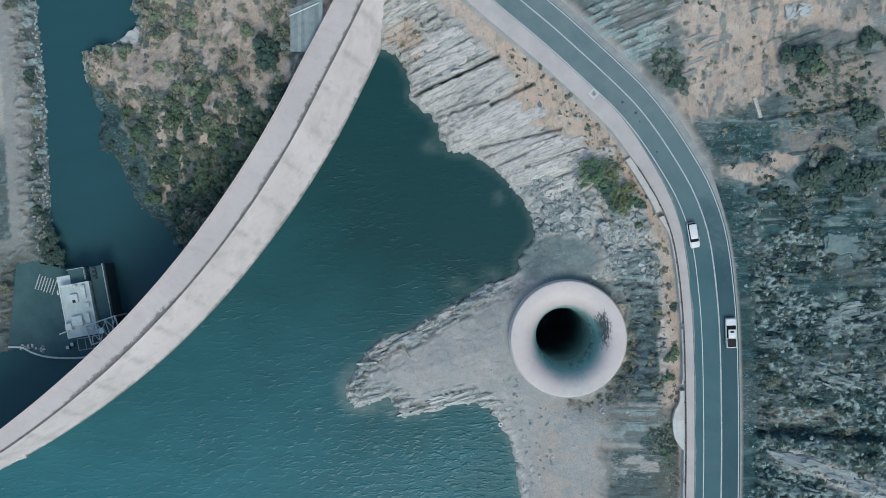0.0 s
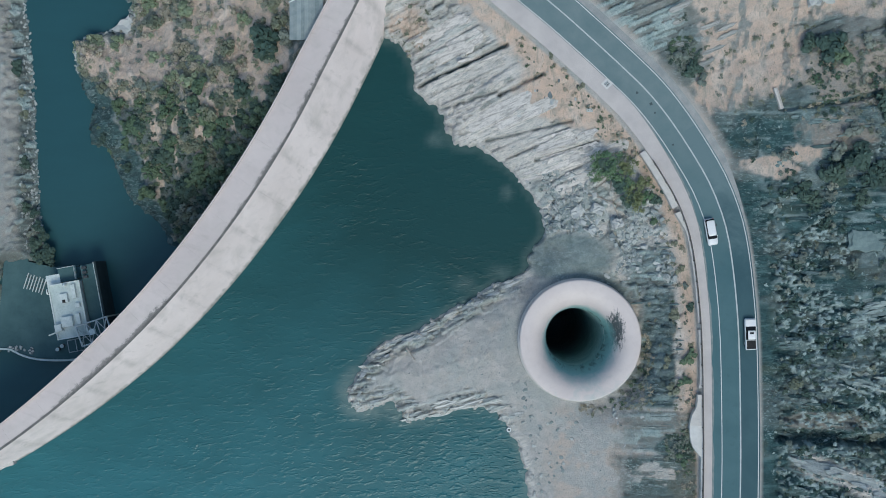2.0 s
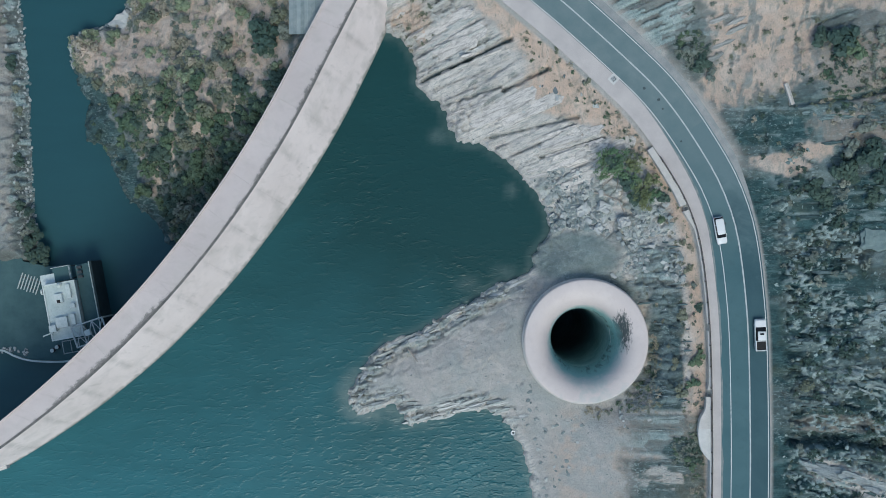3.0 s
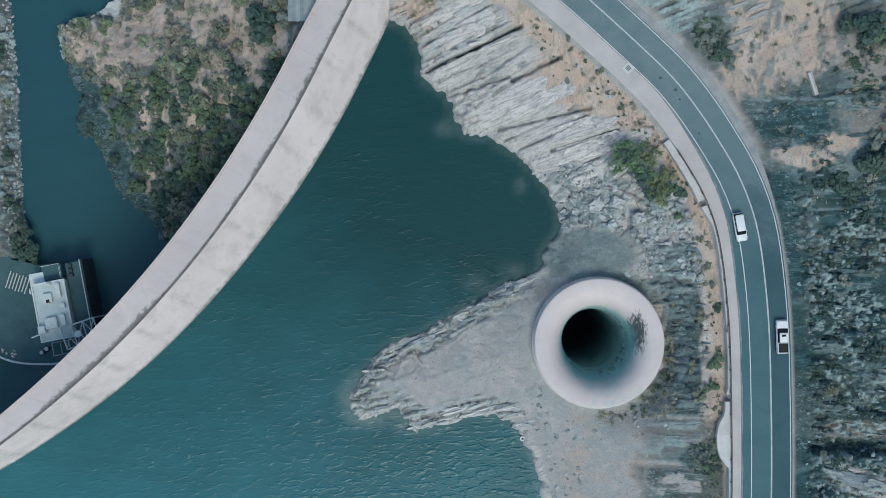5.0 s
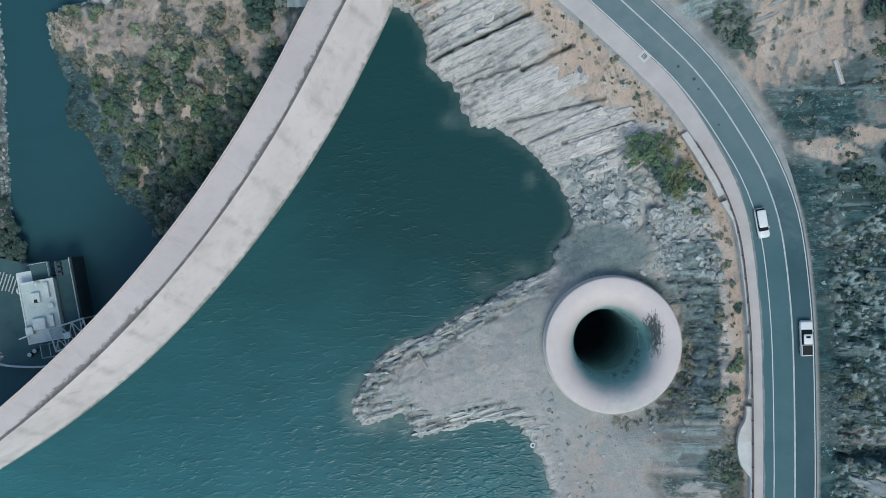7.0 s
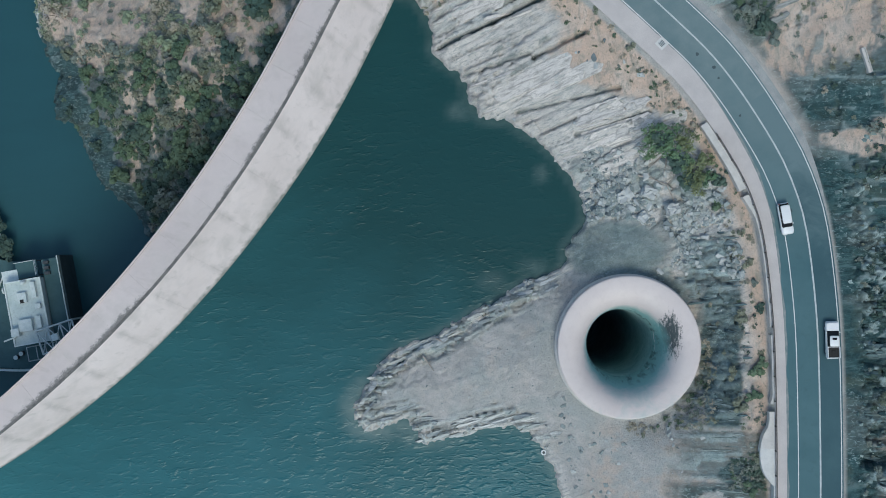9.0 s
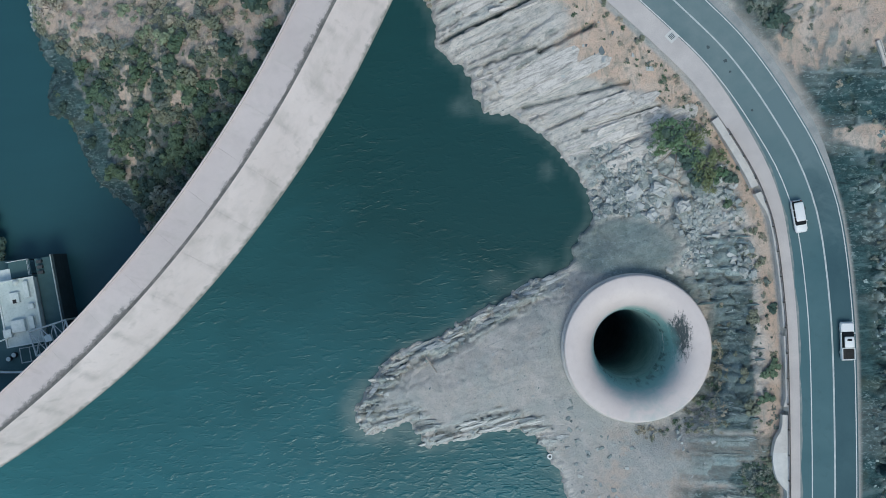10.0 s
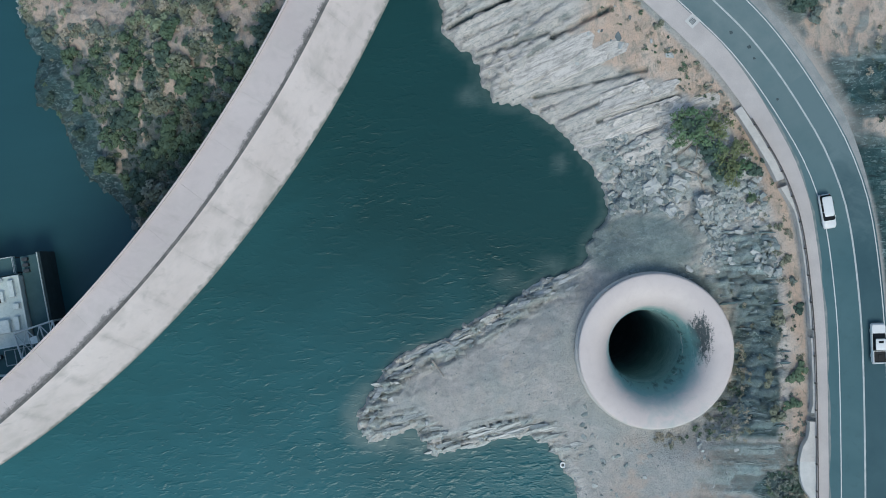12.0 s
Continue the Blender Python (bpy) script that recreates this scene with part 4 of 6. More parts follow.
bell = [(10.55, -6.0), (10.55, 5.15), (10.97, 5.35), (11.0, 5.85), (10.93, 6.0), (10.7, 6.05), (10.2, 6.05), (9.5, 5.98), (8.8, 5.78), (8.1, 5.35), (7.4, 4.6), (6.8, 3.5), (6.3, 2.1), (5.9, 0.5), (5.6, -1.2), (5.4, -3.0)]
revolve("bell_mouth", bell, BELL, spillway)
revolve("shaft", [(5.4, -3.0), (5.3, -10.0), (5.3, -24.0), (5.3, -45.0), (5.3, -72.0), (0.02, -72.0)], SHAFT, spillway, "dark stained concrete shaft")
revolve("base_ring", [(11.25, -6.0), (11.25, 4.5), (11.1, 4.7), (10.55, 4.75)], WALL_CONCRETE, spillway)

# ---- road ----


def offset(line, off):
    t = np.gradient(line, axis=0)
    t /= np.linalg.norm(t, axis=1)[:, None]
    return line + np.stack([-t[:, 1], t[:, 0]], -1) * off


def strip(name, line, off0, off1, z0, z1, material, parent=None, label="", near=None):
    """A band along a line between two offsets, with a top at z1 and sides down to z0."""
    a, b = offset(line, off0), offset(line, off1)
    verts, faces = [], []
    for p, q in zip(a, b):
        verts += [(*p, z0), (*p, z1), (*q, z1), (*q, z0)]
    for i in range(len(a) - 1):
        for j in range(3):
            faces.append((4 * i + j, 4 * i + j + 1, 4 * i + j + 5, 4 * i + j + 4))
    faces += [(3, 2, 1, 0), tuple(4 * (len(a) - 1) + j for j in range(4))]
    bm = bmesh.new()
    bv = [bm.verts.new(v) for v in verts]
    for f in faces:
        bm.faces.new([bv[i] for i in f])
    return part(name, bm, material, parent, label)


# the line runs south, so its right side is the lake's side; the shoulder is wider where the road bends
y_road = road_line[:, 1]
core = road_line[(y_road < 75) & (y_road > -75)]


def ribbon(name, line, off0, off1, z0, z1, material, parent=None, label=""):
    """As strip, with an offset for each place of the line."""
    t = np.gradient(line, axis=0)
    t /= np.linalg.norm(t, axis=1)[:, None]
    nrm = np.stack([-t[:, 1], t[:, 0]], -1)
    a, b = line + nrm * np.broadcast_to(off0, len(line))[:, None], line + nrm * np.broadcast_to(off1, len(line))[:, None]
    bm = bmesh.new()
    rows = [[bm.verts.new((*p, z0)), bm.verts.new((*p, z1)), bm.verts.new((*q, z1)), bm.verts.new((*q, z0))] for p, q in zip(a, b)]
    for r0, r1 in zip(rows[:-1], rows[1:]):
        for j in range(3):
            bm.faces.new((r0[j], r0[j + 1], r1[j + 1], r1[j]))
    bm.faces.new(rows[0][::-1])
    bm.faces.new(rows[-1])
    return part(name, bm, material, parent, label)


shoulder_in = np.interp(y_road, [-40, 0, 18, 28], [-5.05, -4.9, -4.0, -3.5])
road = ribbon("road", road_line, 3.42, shoulder_in, ROAD_Z - 0.4, ROAD_Z, ASPHALT)
tagged(road, "grey-blue two-lane asphalt road curving along the shore", "road", kind="structure")
ribbon("shoulder", road_line, shoulder_in, -6.6, ROAD_Z - 0.4, ROAD_Z + 0.004, SHOULDER, road, "pale gravel shoulder")
ribbon("verge", road_line, np.interp(y_road, [2, 14], [3.5, 4.7]), 3.42, ROAD_Z - 0.4, ROAD_Z - 0.03, VERGE, road, "dusty gravel verge")
outer = core[core[:, 1] < 20]
ribbon("outer_lane", outer, 3.4, 0.1, ROAD_Z, ROAD_Z + 0.004, NEW_ASPHALT, road, "darker newer asphalt lane")
ribbon("dust_band", road_line, shoulder_in + 0.28 + 0.2 * np.sin(y_road * 0.7) * np.sin(y_road * 0.23), shoulder_in, ROAD_Z, ROAD_Z + 0.0045, DUSTY, road, "dust drifted onto the road edge")
ribbon("edge_line", road_line, 3.22, 3.08, ROAD_Z, ROAD_Z + 0.008, WHITE_LINE, road)
ribbon("edge_line", road_line, -3.23, -3.37, ROAD_Z, ROAD_Z + 0.008, WHITE_LINE, road)
ribbon("centre_line", road_line, 0.12, -0.12, ROAD_Z, ROAD_Z + 0.008, CENTRE_LINE, road)


def along(line, metres):
    """The place and heading at so many metres along a line."""
    seg = np.linalg.norm(np.diff(line, axis=0), axis=1)
    run = np.concatenate([[0], np.cumsum(seg)])
    p = np.array([np.interp(metres, run, line[:, k]) for k in (0, 1)])
    q = np.array([np.interp(metres + 0.2, run, line[:, k]) for k in (0, 1)])
    return p, math.degrees(math.atan2(*(q - p)[::-1]))


# retaining wall's coping, in pieces, from the tree southwards
coping = empty("retaining_wall", pose(45, -10, ROAD_Z), "pale concrete retaining wall below the road shoulder", "wall")
wall_line = spline([tuple(p) for p in core], 1.0)
marks = np.linspace(21.5, -60, 15)
for k, (y0, y1) in enumerate(zip(marks[:-1], marks[1:])):
    piece = wall_line[(wall_line[:, 1] <= y0 - 0.03) & (wall_line[:, 1] >= y1 - 1.05)]
    if len(piece) < 3:
        continue
    yy = piece[:, 1]
    out = -6.98 - 0.85 * step01(yy, 4, 10) - np.where(yy < -23.5, 0.55, 0.0) * step01(yy, -28.8, -27.5) * step01(yy, -23.5, -26) - 2.0 * np.sqrt(np.clip(1 - ((yy + 32.5) / 4.3) ** 2, 0, 1))
    ob = ribbon("coping_piece", piece, -6.72, out, ROAD_Z - 3.0, ROAD_Z - 0.03 - 0.02 * (k % 2), WALL_CONCRETE if k < 9 else SHOTCRETE, None)
    ob.parent, ob.matrix_parent_inverse = coping, coping.matrix_world.inverted()

# guard rail on posts
rail = empty("guard_rail", pose(45, -10, ROAD_Z), "weathered dark steel guard rail along the lake side", "guard rail")
RAIL = surface("weathered_rail", (0.10, 0.09, 0.085), (0.17, 0.15, 0.14), 2, 10, 0.7, 0.3, bump=0.1)
rail_line = wall_line[(wall_line[:, 1] < 19.5) & (wall_line[:, 1] > -58)]
ob = ribbon("rail_beam", rail_line, -6.60, -6.69, ROAD_Z + 0.38, ROAD_Z + 0.68, RAIL)
ob.parent, ob.matrix_parent_inverse = rail, rail.matrix_world.inverted()
bm = box(bmesh.new(), -0.08, 0.08, -0.1, 0.1, 0, 0.75, 0.015)
post = part("rail_post", bm, RAIL, rail)
side_line = offset(rail_line, -6.72)
for k in range(22):
    p, heading = along(side_line, 1.0 + 3.7 * k)
    ob = post if k == 0 else new("rail_post", post.data)
    ob.parent = rail
    ob.matrix_local = rail.matrix_world.inverted() @ pose(p[0], p[1], ROAD_Z - 0.02, 0, 0, heading)

# drain inlet in the shoulder
inlet = empty("drain_inlet", pose(27.9, 28.75, ROAD_Z, 0, 0, -46), "square pale concrete drain inlet with a dark grate", "drain")
bm = bmesh.new()
for x0, x1, y0, y1 in ((-0.75, 0.75, 0.42, 0.75), (-0.75, 0.75, -0.75, -0.42), (-0.75, -0.42, -0.42, 0.42), (0.42, 0.75, -0.42, 0.42)):
    box(bm, x0, x1, y0, y1, -0.1, 0.03)
part("frame", bm, SHOTCRETE, inlet)
for k in range(5):
    part("grate_bar", box(bmesh.new(), -0.4 + 0.19 * k, -0.33 + 0.19 * k, -0.42, 0.42, -0.05, 0.012), STEEL, inlet)
# solid fill; the pit's shade is only its dark colour
part("pit", box(bmesh.new(), -0.42, 0.42, -0.42, 0.42, -0.1, 0.006), GUTTER, inlet, "dark pit below the grate")

# oil stains and patched spots on the lanes
for k, (x, y, r) in enumerate(((33.2, 27.2, 0.26), (35.7, 25.2, 0.3), (36.4, 23.6, 0.2), (39.6, 18.0, 0.2), (47.2, 3.8, 0.24))):
    q = random.Random(k)
    ring = [(x + r * q.uniform(0.6, 1.2) * math.cos(a * 0.5236), y + r * q.uniform(0.6, 1.2) * math.sin(a * 0.5236), ROAD_Z + 0.0065) for a in range(12)]
    mesh_ob("oil_stain", ring, [tuple(range(12))], STAIN, road, "dark oil stain")

# ---- parked cars ----


def loft(bm, rings):
    """Skin closed rings of equal length."""
    rows = [[bm.verts.new(p) for p in r] for r in rings]
    k = len(rows[0])
    for r0, r1 in zip(rows[:-1], rows[1:]):
        for j in range(k):
            bm.faces.new((r0[j], r0[(j + 1) % k], r1[(j + 1) % k], r1[j]))
    bm.faces.new(rows[0][::-1])
    bm.faces.new(rows[-1])
    return bm


def rounded(x0, x1, w, z, corner):
    """A rectangle with rounded corners in plan, lying along x."""
    out = []
    for cx, cy, a0 in ((x1 - corner, w - corner, 0), (x0 + corner, w - corner, 90), (x0 + corner, -w + corner, 180), (x1 - corner, -w + corner, 270)):
        for q in range(5):
            a = radians(a0 + 22.5 * q)
            out.append((cx + corner * math.cos(a), cy + corner * math.sin(a), z))
    return out


def wheels(thing, xs, w, r):
    for x in xs:
        for sgn in (-1, 1):
            t = part("wheel", rod(bmesh.new(), (x, sgn * (w - 0.22), r), (x, sgn * (w - 0.02), r), r, sides=20), RUBBER, thing, "black tyre")
            part("rim", rod(bmesh.new(), (x, sgn * (w - 0.06), r), (x, sgn * (w + 0.0), r), r * 0.6, sides=12), STEEL, t)


def lamps(thing, front, back, w, z):
    for sgn in (-1, 1):
        part("headlight", box(bmesh.new(), front - 0.22, front + 0.01, sgn * w - 0.2, sgn * w + 0.2, z - 0.08, z + 0.08, 0.03), LIGHT_GLASS, thing, "clear headlight")
        part("tail_light", box(bmesh.new(), back - 0.02, back + 0.08, sgn * w - 0.1, sgn * w + 0.1, z, z + 0.25, 0.02), TAIL_RED, thing, "red tail light")
        part("mirror", box(bmesh.new(), front - 1.55, front - 1.38, sgn * (w + 0.27) - 0.1, sgn * (w + 0.27) + 0.1, z + 0.22, z + 0.36, 0.03), CAR_WHITE, thing)


def wagon(m):
    """A white estate car, nose along +x."""
    car = empty("car", m, "white estate car with dark windscreen parked over the edge line", "car", "parked cars")
    part("body", loft(bmesh.new(), [rounded(-2.3, 2.3, 0.86, 0.28, 0.3), rounded(-2.33, 2.34, 0.9, 0.55, 0.42), rounded(-2.3, 2.25, 0.88, 0.82, 0.45), rounded(-2.22, 2.05, 0.8, 0.93, 0.42)]), CAR_WHITE, car, smooth=True)
    part("cabin_glass", loft(bmesh.new(), [rounded(-2.18, 1.28, 0.80, 0.92, 0.2), rounded(-1.95, 0.62, 0.66, 1.40, 0.22)]), GLASS_DARK, car, "dark tinted windows")
    part("roof", loft(bmesh.new(), [rounded(-2.02, 0.72, 0.69, 1.38, 0.22), rounded(-1.98, 0.62, 0.67, 1.45, 0.25), rounded(-1.8, 0.45, 0.55, 1.49, 0.25)]), CAR_WHITE, car, smooth=True)
    for x0, x1, z1 in ((-1.02, -0.92, 1.42), (0.02, 0.10, 1.42)):
        for sgn in (-1, 1):
            bm = bmesh.new()
            rod(bm, (x0, sgn * 0.80, 0.92), (x0 + 0.05, sgn * 0.675, z1), 0.045, sides=6)
            part("pillar", bm, CAR_WHITE, car)
    part("rear_screen", loft(bmesh.new(), [rounded(-2.235, -2.15, 0.6, 0.98, 0.03), rounded(-2.06, -1.97, 0.55, 1.34, 0.03)]), GLASS_DARK, car)
    part("bumper", box(bmesh.new(), 2.2, 2.36, -0.78, 0.78, 0.32, 0.5, 0.05), CAR_WHITE, car)
    part("bumper", box(bmesh.new(), -2.38, -2.25, -0.78, 0.78, 0.35, 0.55, 0.05), CAR_WHITE, car)
    lamps(car, 2.25, -2.28, 0.62, 0.66)
    wheels(car, (-1.4, 1.42), 0.88, 0.32)
    return car


def pickup(m):
    """A white crew-cab pickup with an open dark bed, nose along +x."""
    car = empty("pickup_truck", m, "white crew-cab pickup truck with an open dark load bed", "truck", "parked cars")
    part("body", loft(bmesh.new(), [rounded(-2.65, 2.7, 0.94, 0.42, 0.2), rounded(-2.7, 2.72, 0.97, 0.7, 0.25), rounded(-2.68, 2.6, 0.95, 1.0, 0.28), rounded(-0.95, 2.5, 0.9, 1.08, 0.25)]), CAR_WHITE, car, smooth=False)
    part("cabin_glass", loft(bmesh.new(), [rounded(-0.98, 1.4, 0.88, 1.06, 0.12), rounded(-0.8, 0.66, 0.68, 1.62, 0.16)]), GLASS_DARK, car, "dark tinted windows")
    roof = part("roof", loft(bmesh.new(), [rounded(-0.9, 0.70, 0.69, 1.60, 0.16), rounded(-0.86, 0.62, 0.68, 1.68, 0.2), rounded(-0.7, 0.45, 0.58, 1.73, 0.2)]), CAR_WHITE, car, smooth=True)
    part("sunroof", box(bmesh.new(), 0.05, 0.42, -0.36, 0.36, 1.70, 1.745, 0.02), GLASS_DARK, roof, "dark glass sunroof")
    part("bed_floor", box(bmesh.new(), -2.56, -1.08, -0.80, 0.80, 1.06, 1.115), RUBBER, car, "black load bed floor")
    for x0, x1, y0, y1 in ((-2.68, -1.0, 0.82, 0.95), (-2.68, -1.0, -0.95, -0.82), (-2.70, -2.58, -0.9, 0.9), (-1.06, -0.96, -0.9, 0.9)):
        part("bed_wall", box(bmesh.new(), x0, x1, y0, y1, 0.9, 1.32, 0.03), CAR_WHITE, car)
    part("cargo", box(bmesh.new(), -2.1, -1.5, -0.45, 0.25, 1.11, 1.24, 0.04), RUBBER, car, "black box in the load bed")
    part("bumper", box(bmesh.new(), 2.62, 2.78, -0.85, 0.85, 0.45, 0.65, 0.04), STEEL, car)
    part("bumper", box(bmesh.new(), -2.82, -2.66, -0.85, 0.85, 0.48, 0.66, 0.04), STEEL, car)
    lamps(car, 2.62, -2.7, 0.72, 0.82)
    wheels(car, (-1.65, 1.75), 0.96, 0.39)
    return car


wagon(pose(46.15, 2.55, ROAD_Z + 0.008, 0, 0, -80))
pickup(pose(53.05, -15.45, ROAD_Z + 0.008, 0, 0, 91.5))

# ---- stones ----


def stone_mesh(name, material, seed, flat=0.6):
    """An angular stone about a metre across."""
    r = random.Random(seed)
    bm = bmesh.new()
    for _ in range(13):
        p = Vector((r.uniform(-1, 1), r.uniform(-1, 1), r.uniform(-1, 1)))
        p = p / max(abs(p.x), abs(p.y), abs(p.z)) * r.uniform(0.8, 1.0)
        bm.verts.new((p.x * 0.62, p.y * 0.45, p.z * 0.5 * flat))
    bmesh.ops.convex_hull(bm, input=bm.verts[:])
    bmesh.ops.delete(bm, geom=[v for v in bm.verts if not v.link_faces], context="VERTS")
    me = bpy.data.meshes.new(name)
    bm.to_mesh(me)
    bm.free()
    me.materials.append(material)
    return me


STONES = [stone_mesh("stone", ROCK_PALE if k % 4 else ROCK_DARK, 40 + k) for k in range(16)]
rnd = random.Random(7)


def scatter(count, x0, x1, y0, y1, keep):
    """Random places in a box that keep(x, y) accepts."""
    out = []
    for _ in range(count * 40):
        if len(out) >= count:
            break
        x, y = rnd.uniform(x0, x1), rnd.uniform(y0, y1)
        if keep(x, y):
            out.append((x, y))
    return out


def road_side(x, y):
    d, side = line_distance(np.array([x]), np.array([y]), road_line)
    return float(d[0] * side[0])


def in_lake(x, y):
    return bool(inside(np.array([x]), np.array([y]), lake_ring)[0])


def on_shore(x, y):
    return not in_lake(x, y) and road_side(x, y) < -9 and math.hypot(x - HOLE[0], y - HOLE[1]) > 12.6 and math.hypot((x - 22) / 9, (y + 2) / 5) > 1


places = scatter(110, 18, 38, -6, 14, on_shore) + scatter(16, -17, 14, -31, -6, on_shore) + scatter(16, 12, 38, -40, -26, on_shore) + scatter(35, -6, 26, 10, 36, on_shore)
heights = ground_many(places)
for (x, y), z in zip(places, heights):
    size = rnd.choice((0.45, 0.6, 0.8, 1.1)) if x > 18 and y > -7 else rnd.choice((0.35, 0.45, 0.6))
    ob = new("stone", rnd.choice(STONES))
    ob.parent = ground
    ob.matrix_world = pose(x, y, z + 0.06 * size, rnd.uniform(-15, 15), rnd.uniform(-15, 15), rnd.uniform(0, 360)) @ Matrix.Diagonal((size, size, size, 1))


def rubble(name, places, sizes, material, label, category):
    """Many loose stones as one mass."""
    heights = ground_many(places)
    base = [np.array([v.co[:] for v in me.vertices]) for me in STONES]
    loops = [[tuple(p.vertices) for p in me.polygons] for me in STONES]
    verts, faces, at = [], [], 0
    for (x, y), z in zip(places, heights):
        k = rnd.randrange(len(base))
        m = np.array(Euler((rnd.uniform(-0.4, 0.4), rnd.uniform(-0.4, 0.4), rnd.uniform(0, 6.3))).to_matrix()) * rnd.uniform(*sizes)
        verts.append(base[k] @ m.T + (x, y, z - 0.04))
        faces += [tuple(i + at for i in f) for f in loops[k]]
        at += len(base[k])
    ob = mesh_ob(name, np.concatenate(verts), faces, material)
    return tagged(ob, label, category, kind="stuff")


def island_rocks(name, a, b):
    n = Nodes(name, 0.95)
    isl = n.tree.nodes.new("ShaderNodeNewGeometry").outputs["Random Per Island"]
    c = n.mix(isl, a, b)
    c = n.mix(n.ramp(n.noise(5, 5), 0.45, 0.7, 0, 0.5), c, [v * 0.6 for v in a])
    n.colour(c).relief(n.noise(6, 5), 0.5, 0.05)
    return n.mat


RIPRAP = island_rocks("riprap_stone", (0.13, 0.18, 0.19), (0.56, 0.58, 0.57))
SLOPE_STONE = island_rocks("slope_stone", (0.04, 0.085, 0.09), (0.36, 0.45, 0.44))
bank = scatter(640, -91, -81.5, -2, 58, lambda x, y: -1.0 < (np.interp(y, [p[1] for p in BANK_SHORE[7::-1]], [p[0] for p in BANK_SHORE[7::-1]]) - x) < rnd.choice((1.0, 1.5, 3.0)))
rubble("riprap", bank, (0.25, 0.75), RIPRAP, "pale grey loose riprap stones along the river bank", "rocks")


def tip_edge(x, y):
    d, side = line_distance(np.array([x]), np.array([y]), hill_line)
    return -0.6 < float(d[0] * side[0]) < 1.8 * abs(noise.noise(Vector((x / 4, y / 4, 3.0)))) + 0.5


tip = scatter(190, -79, -58, 35, 56, lambda x, y: tip_edge(x, y))
rubble("shore_boulders", tip, (0.4, 1.1), RIPRAP, "pale boulders at the foot of the hillside", "rocks")
slope = scatter(1500, 54, 90, -50, 24, lambda x, y: road_side(x, y) > 5.5 and noise.noise(Vector((x / 2.6, y / 4.2, 2.0))) - 0.015 * y > rnd.uniform(-0.25, 0.2))
rubble("slope_rubble", slope, (0.15, 0.75), SLOPE_STONE, "dark and pale loose stones on the road-cut slope", "rocks")
spit_stones = scatter(300, -18, 40, -44, 14, on_shore)
rubble("shore_gravel", spit_stones, (0.12, 0.32), RIPRAP, "small grey stones strewn on the gravel shore", "rocks")


def scatter_in(count, x0, x1, y0, y1, keep):
    """As scatter, with a test for many places at once."""
    gen = np.random.default_rng(int(abs(x0 * 31 + y0 * 17 + count)))
    p = np.stack([gen.uniform(x0, x1, count * 12), gen.uniform(y0, y1, count * 12)], -1)
    return [tuple(q) for q in p[keep(p[:, 0], p[:, 1])][:count]]


def shore_land(x, y):
    d, side = line_distance(x, y, road_line)
    s_, _ = line_distance(x, y, shore_line)
    return ~inside(x, y, lake_ring), -d * side - 6.9, s_, np.hypot(x - HOLE[0], y - HOLE[1])


def broken_ground(x, y):
    dry_, a, s_, hd = shore_land(x, y)
    return dry_ & (a > 3.0) & (hd > 12.5) & (x > 17) & (y > -8 + 6 * vnoise(x / 3, y / 3, 5)) & (y < 14) & (s_ > 0.3) & (fbm(x / 4, y / 4, 23, 3) > 0.42) & (np.hypot((x - 22) / 9, (y + 2) / 5) > 1)


def spit_edge(x, y):
    dry_, a, s_, hd = shore_land(x, y)
    return dry_ & (x < 13) & (y < -4) & (s_ < 3.2) & (hd > 12.3)


def south_shore(x, y):
    dry_, a, s_, hd = shore_land(x, y)
    return dry_ & (a > 2) & (y < -24) & (hd > 12.3) & (x < 31) & (vnoise(x / 4, y / 4, 12) > 0.48)


SHORE_STONE = island_rocks("shore_stone", (0.18, 0.225, 0.228), (0.44, 0.455, 0.445))
rubble("broken_rock", scatter_in(1000, 17, 42, -8, 14, broken_ground), (0.15, 1.0), SHORE_STONE, "broken angular pale grey rock above the cove", "rocks")
rubble("broken_rock", scatter_in(80, -19, 13, -34, -5, spit_edge), (0.2, 0.6), SHORE_STONE, "angular grey rocks along the edge of the spit", "rocks")
rubble("broken_rock", scatter_in(80, 13, 44, -50, -24, south_shore), (0.2, 0.9), SHORE_STONE, "scattered grey stones on the gravel shore", "rocks")


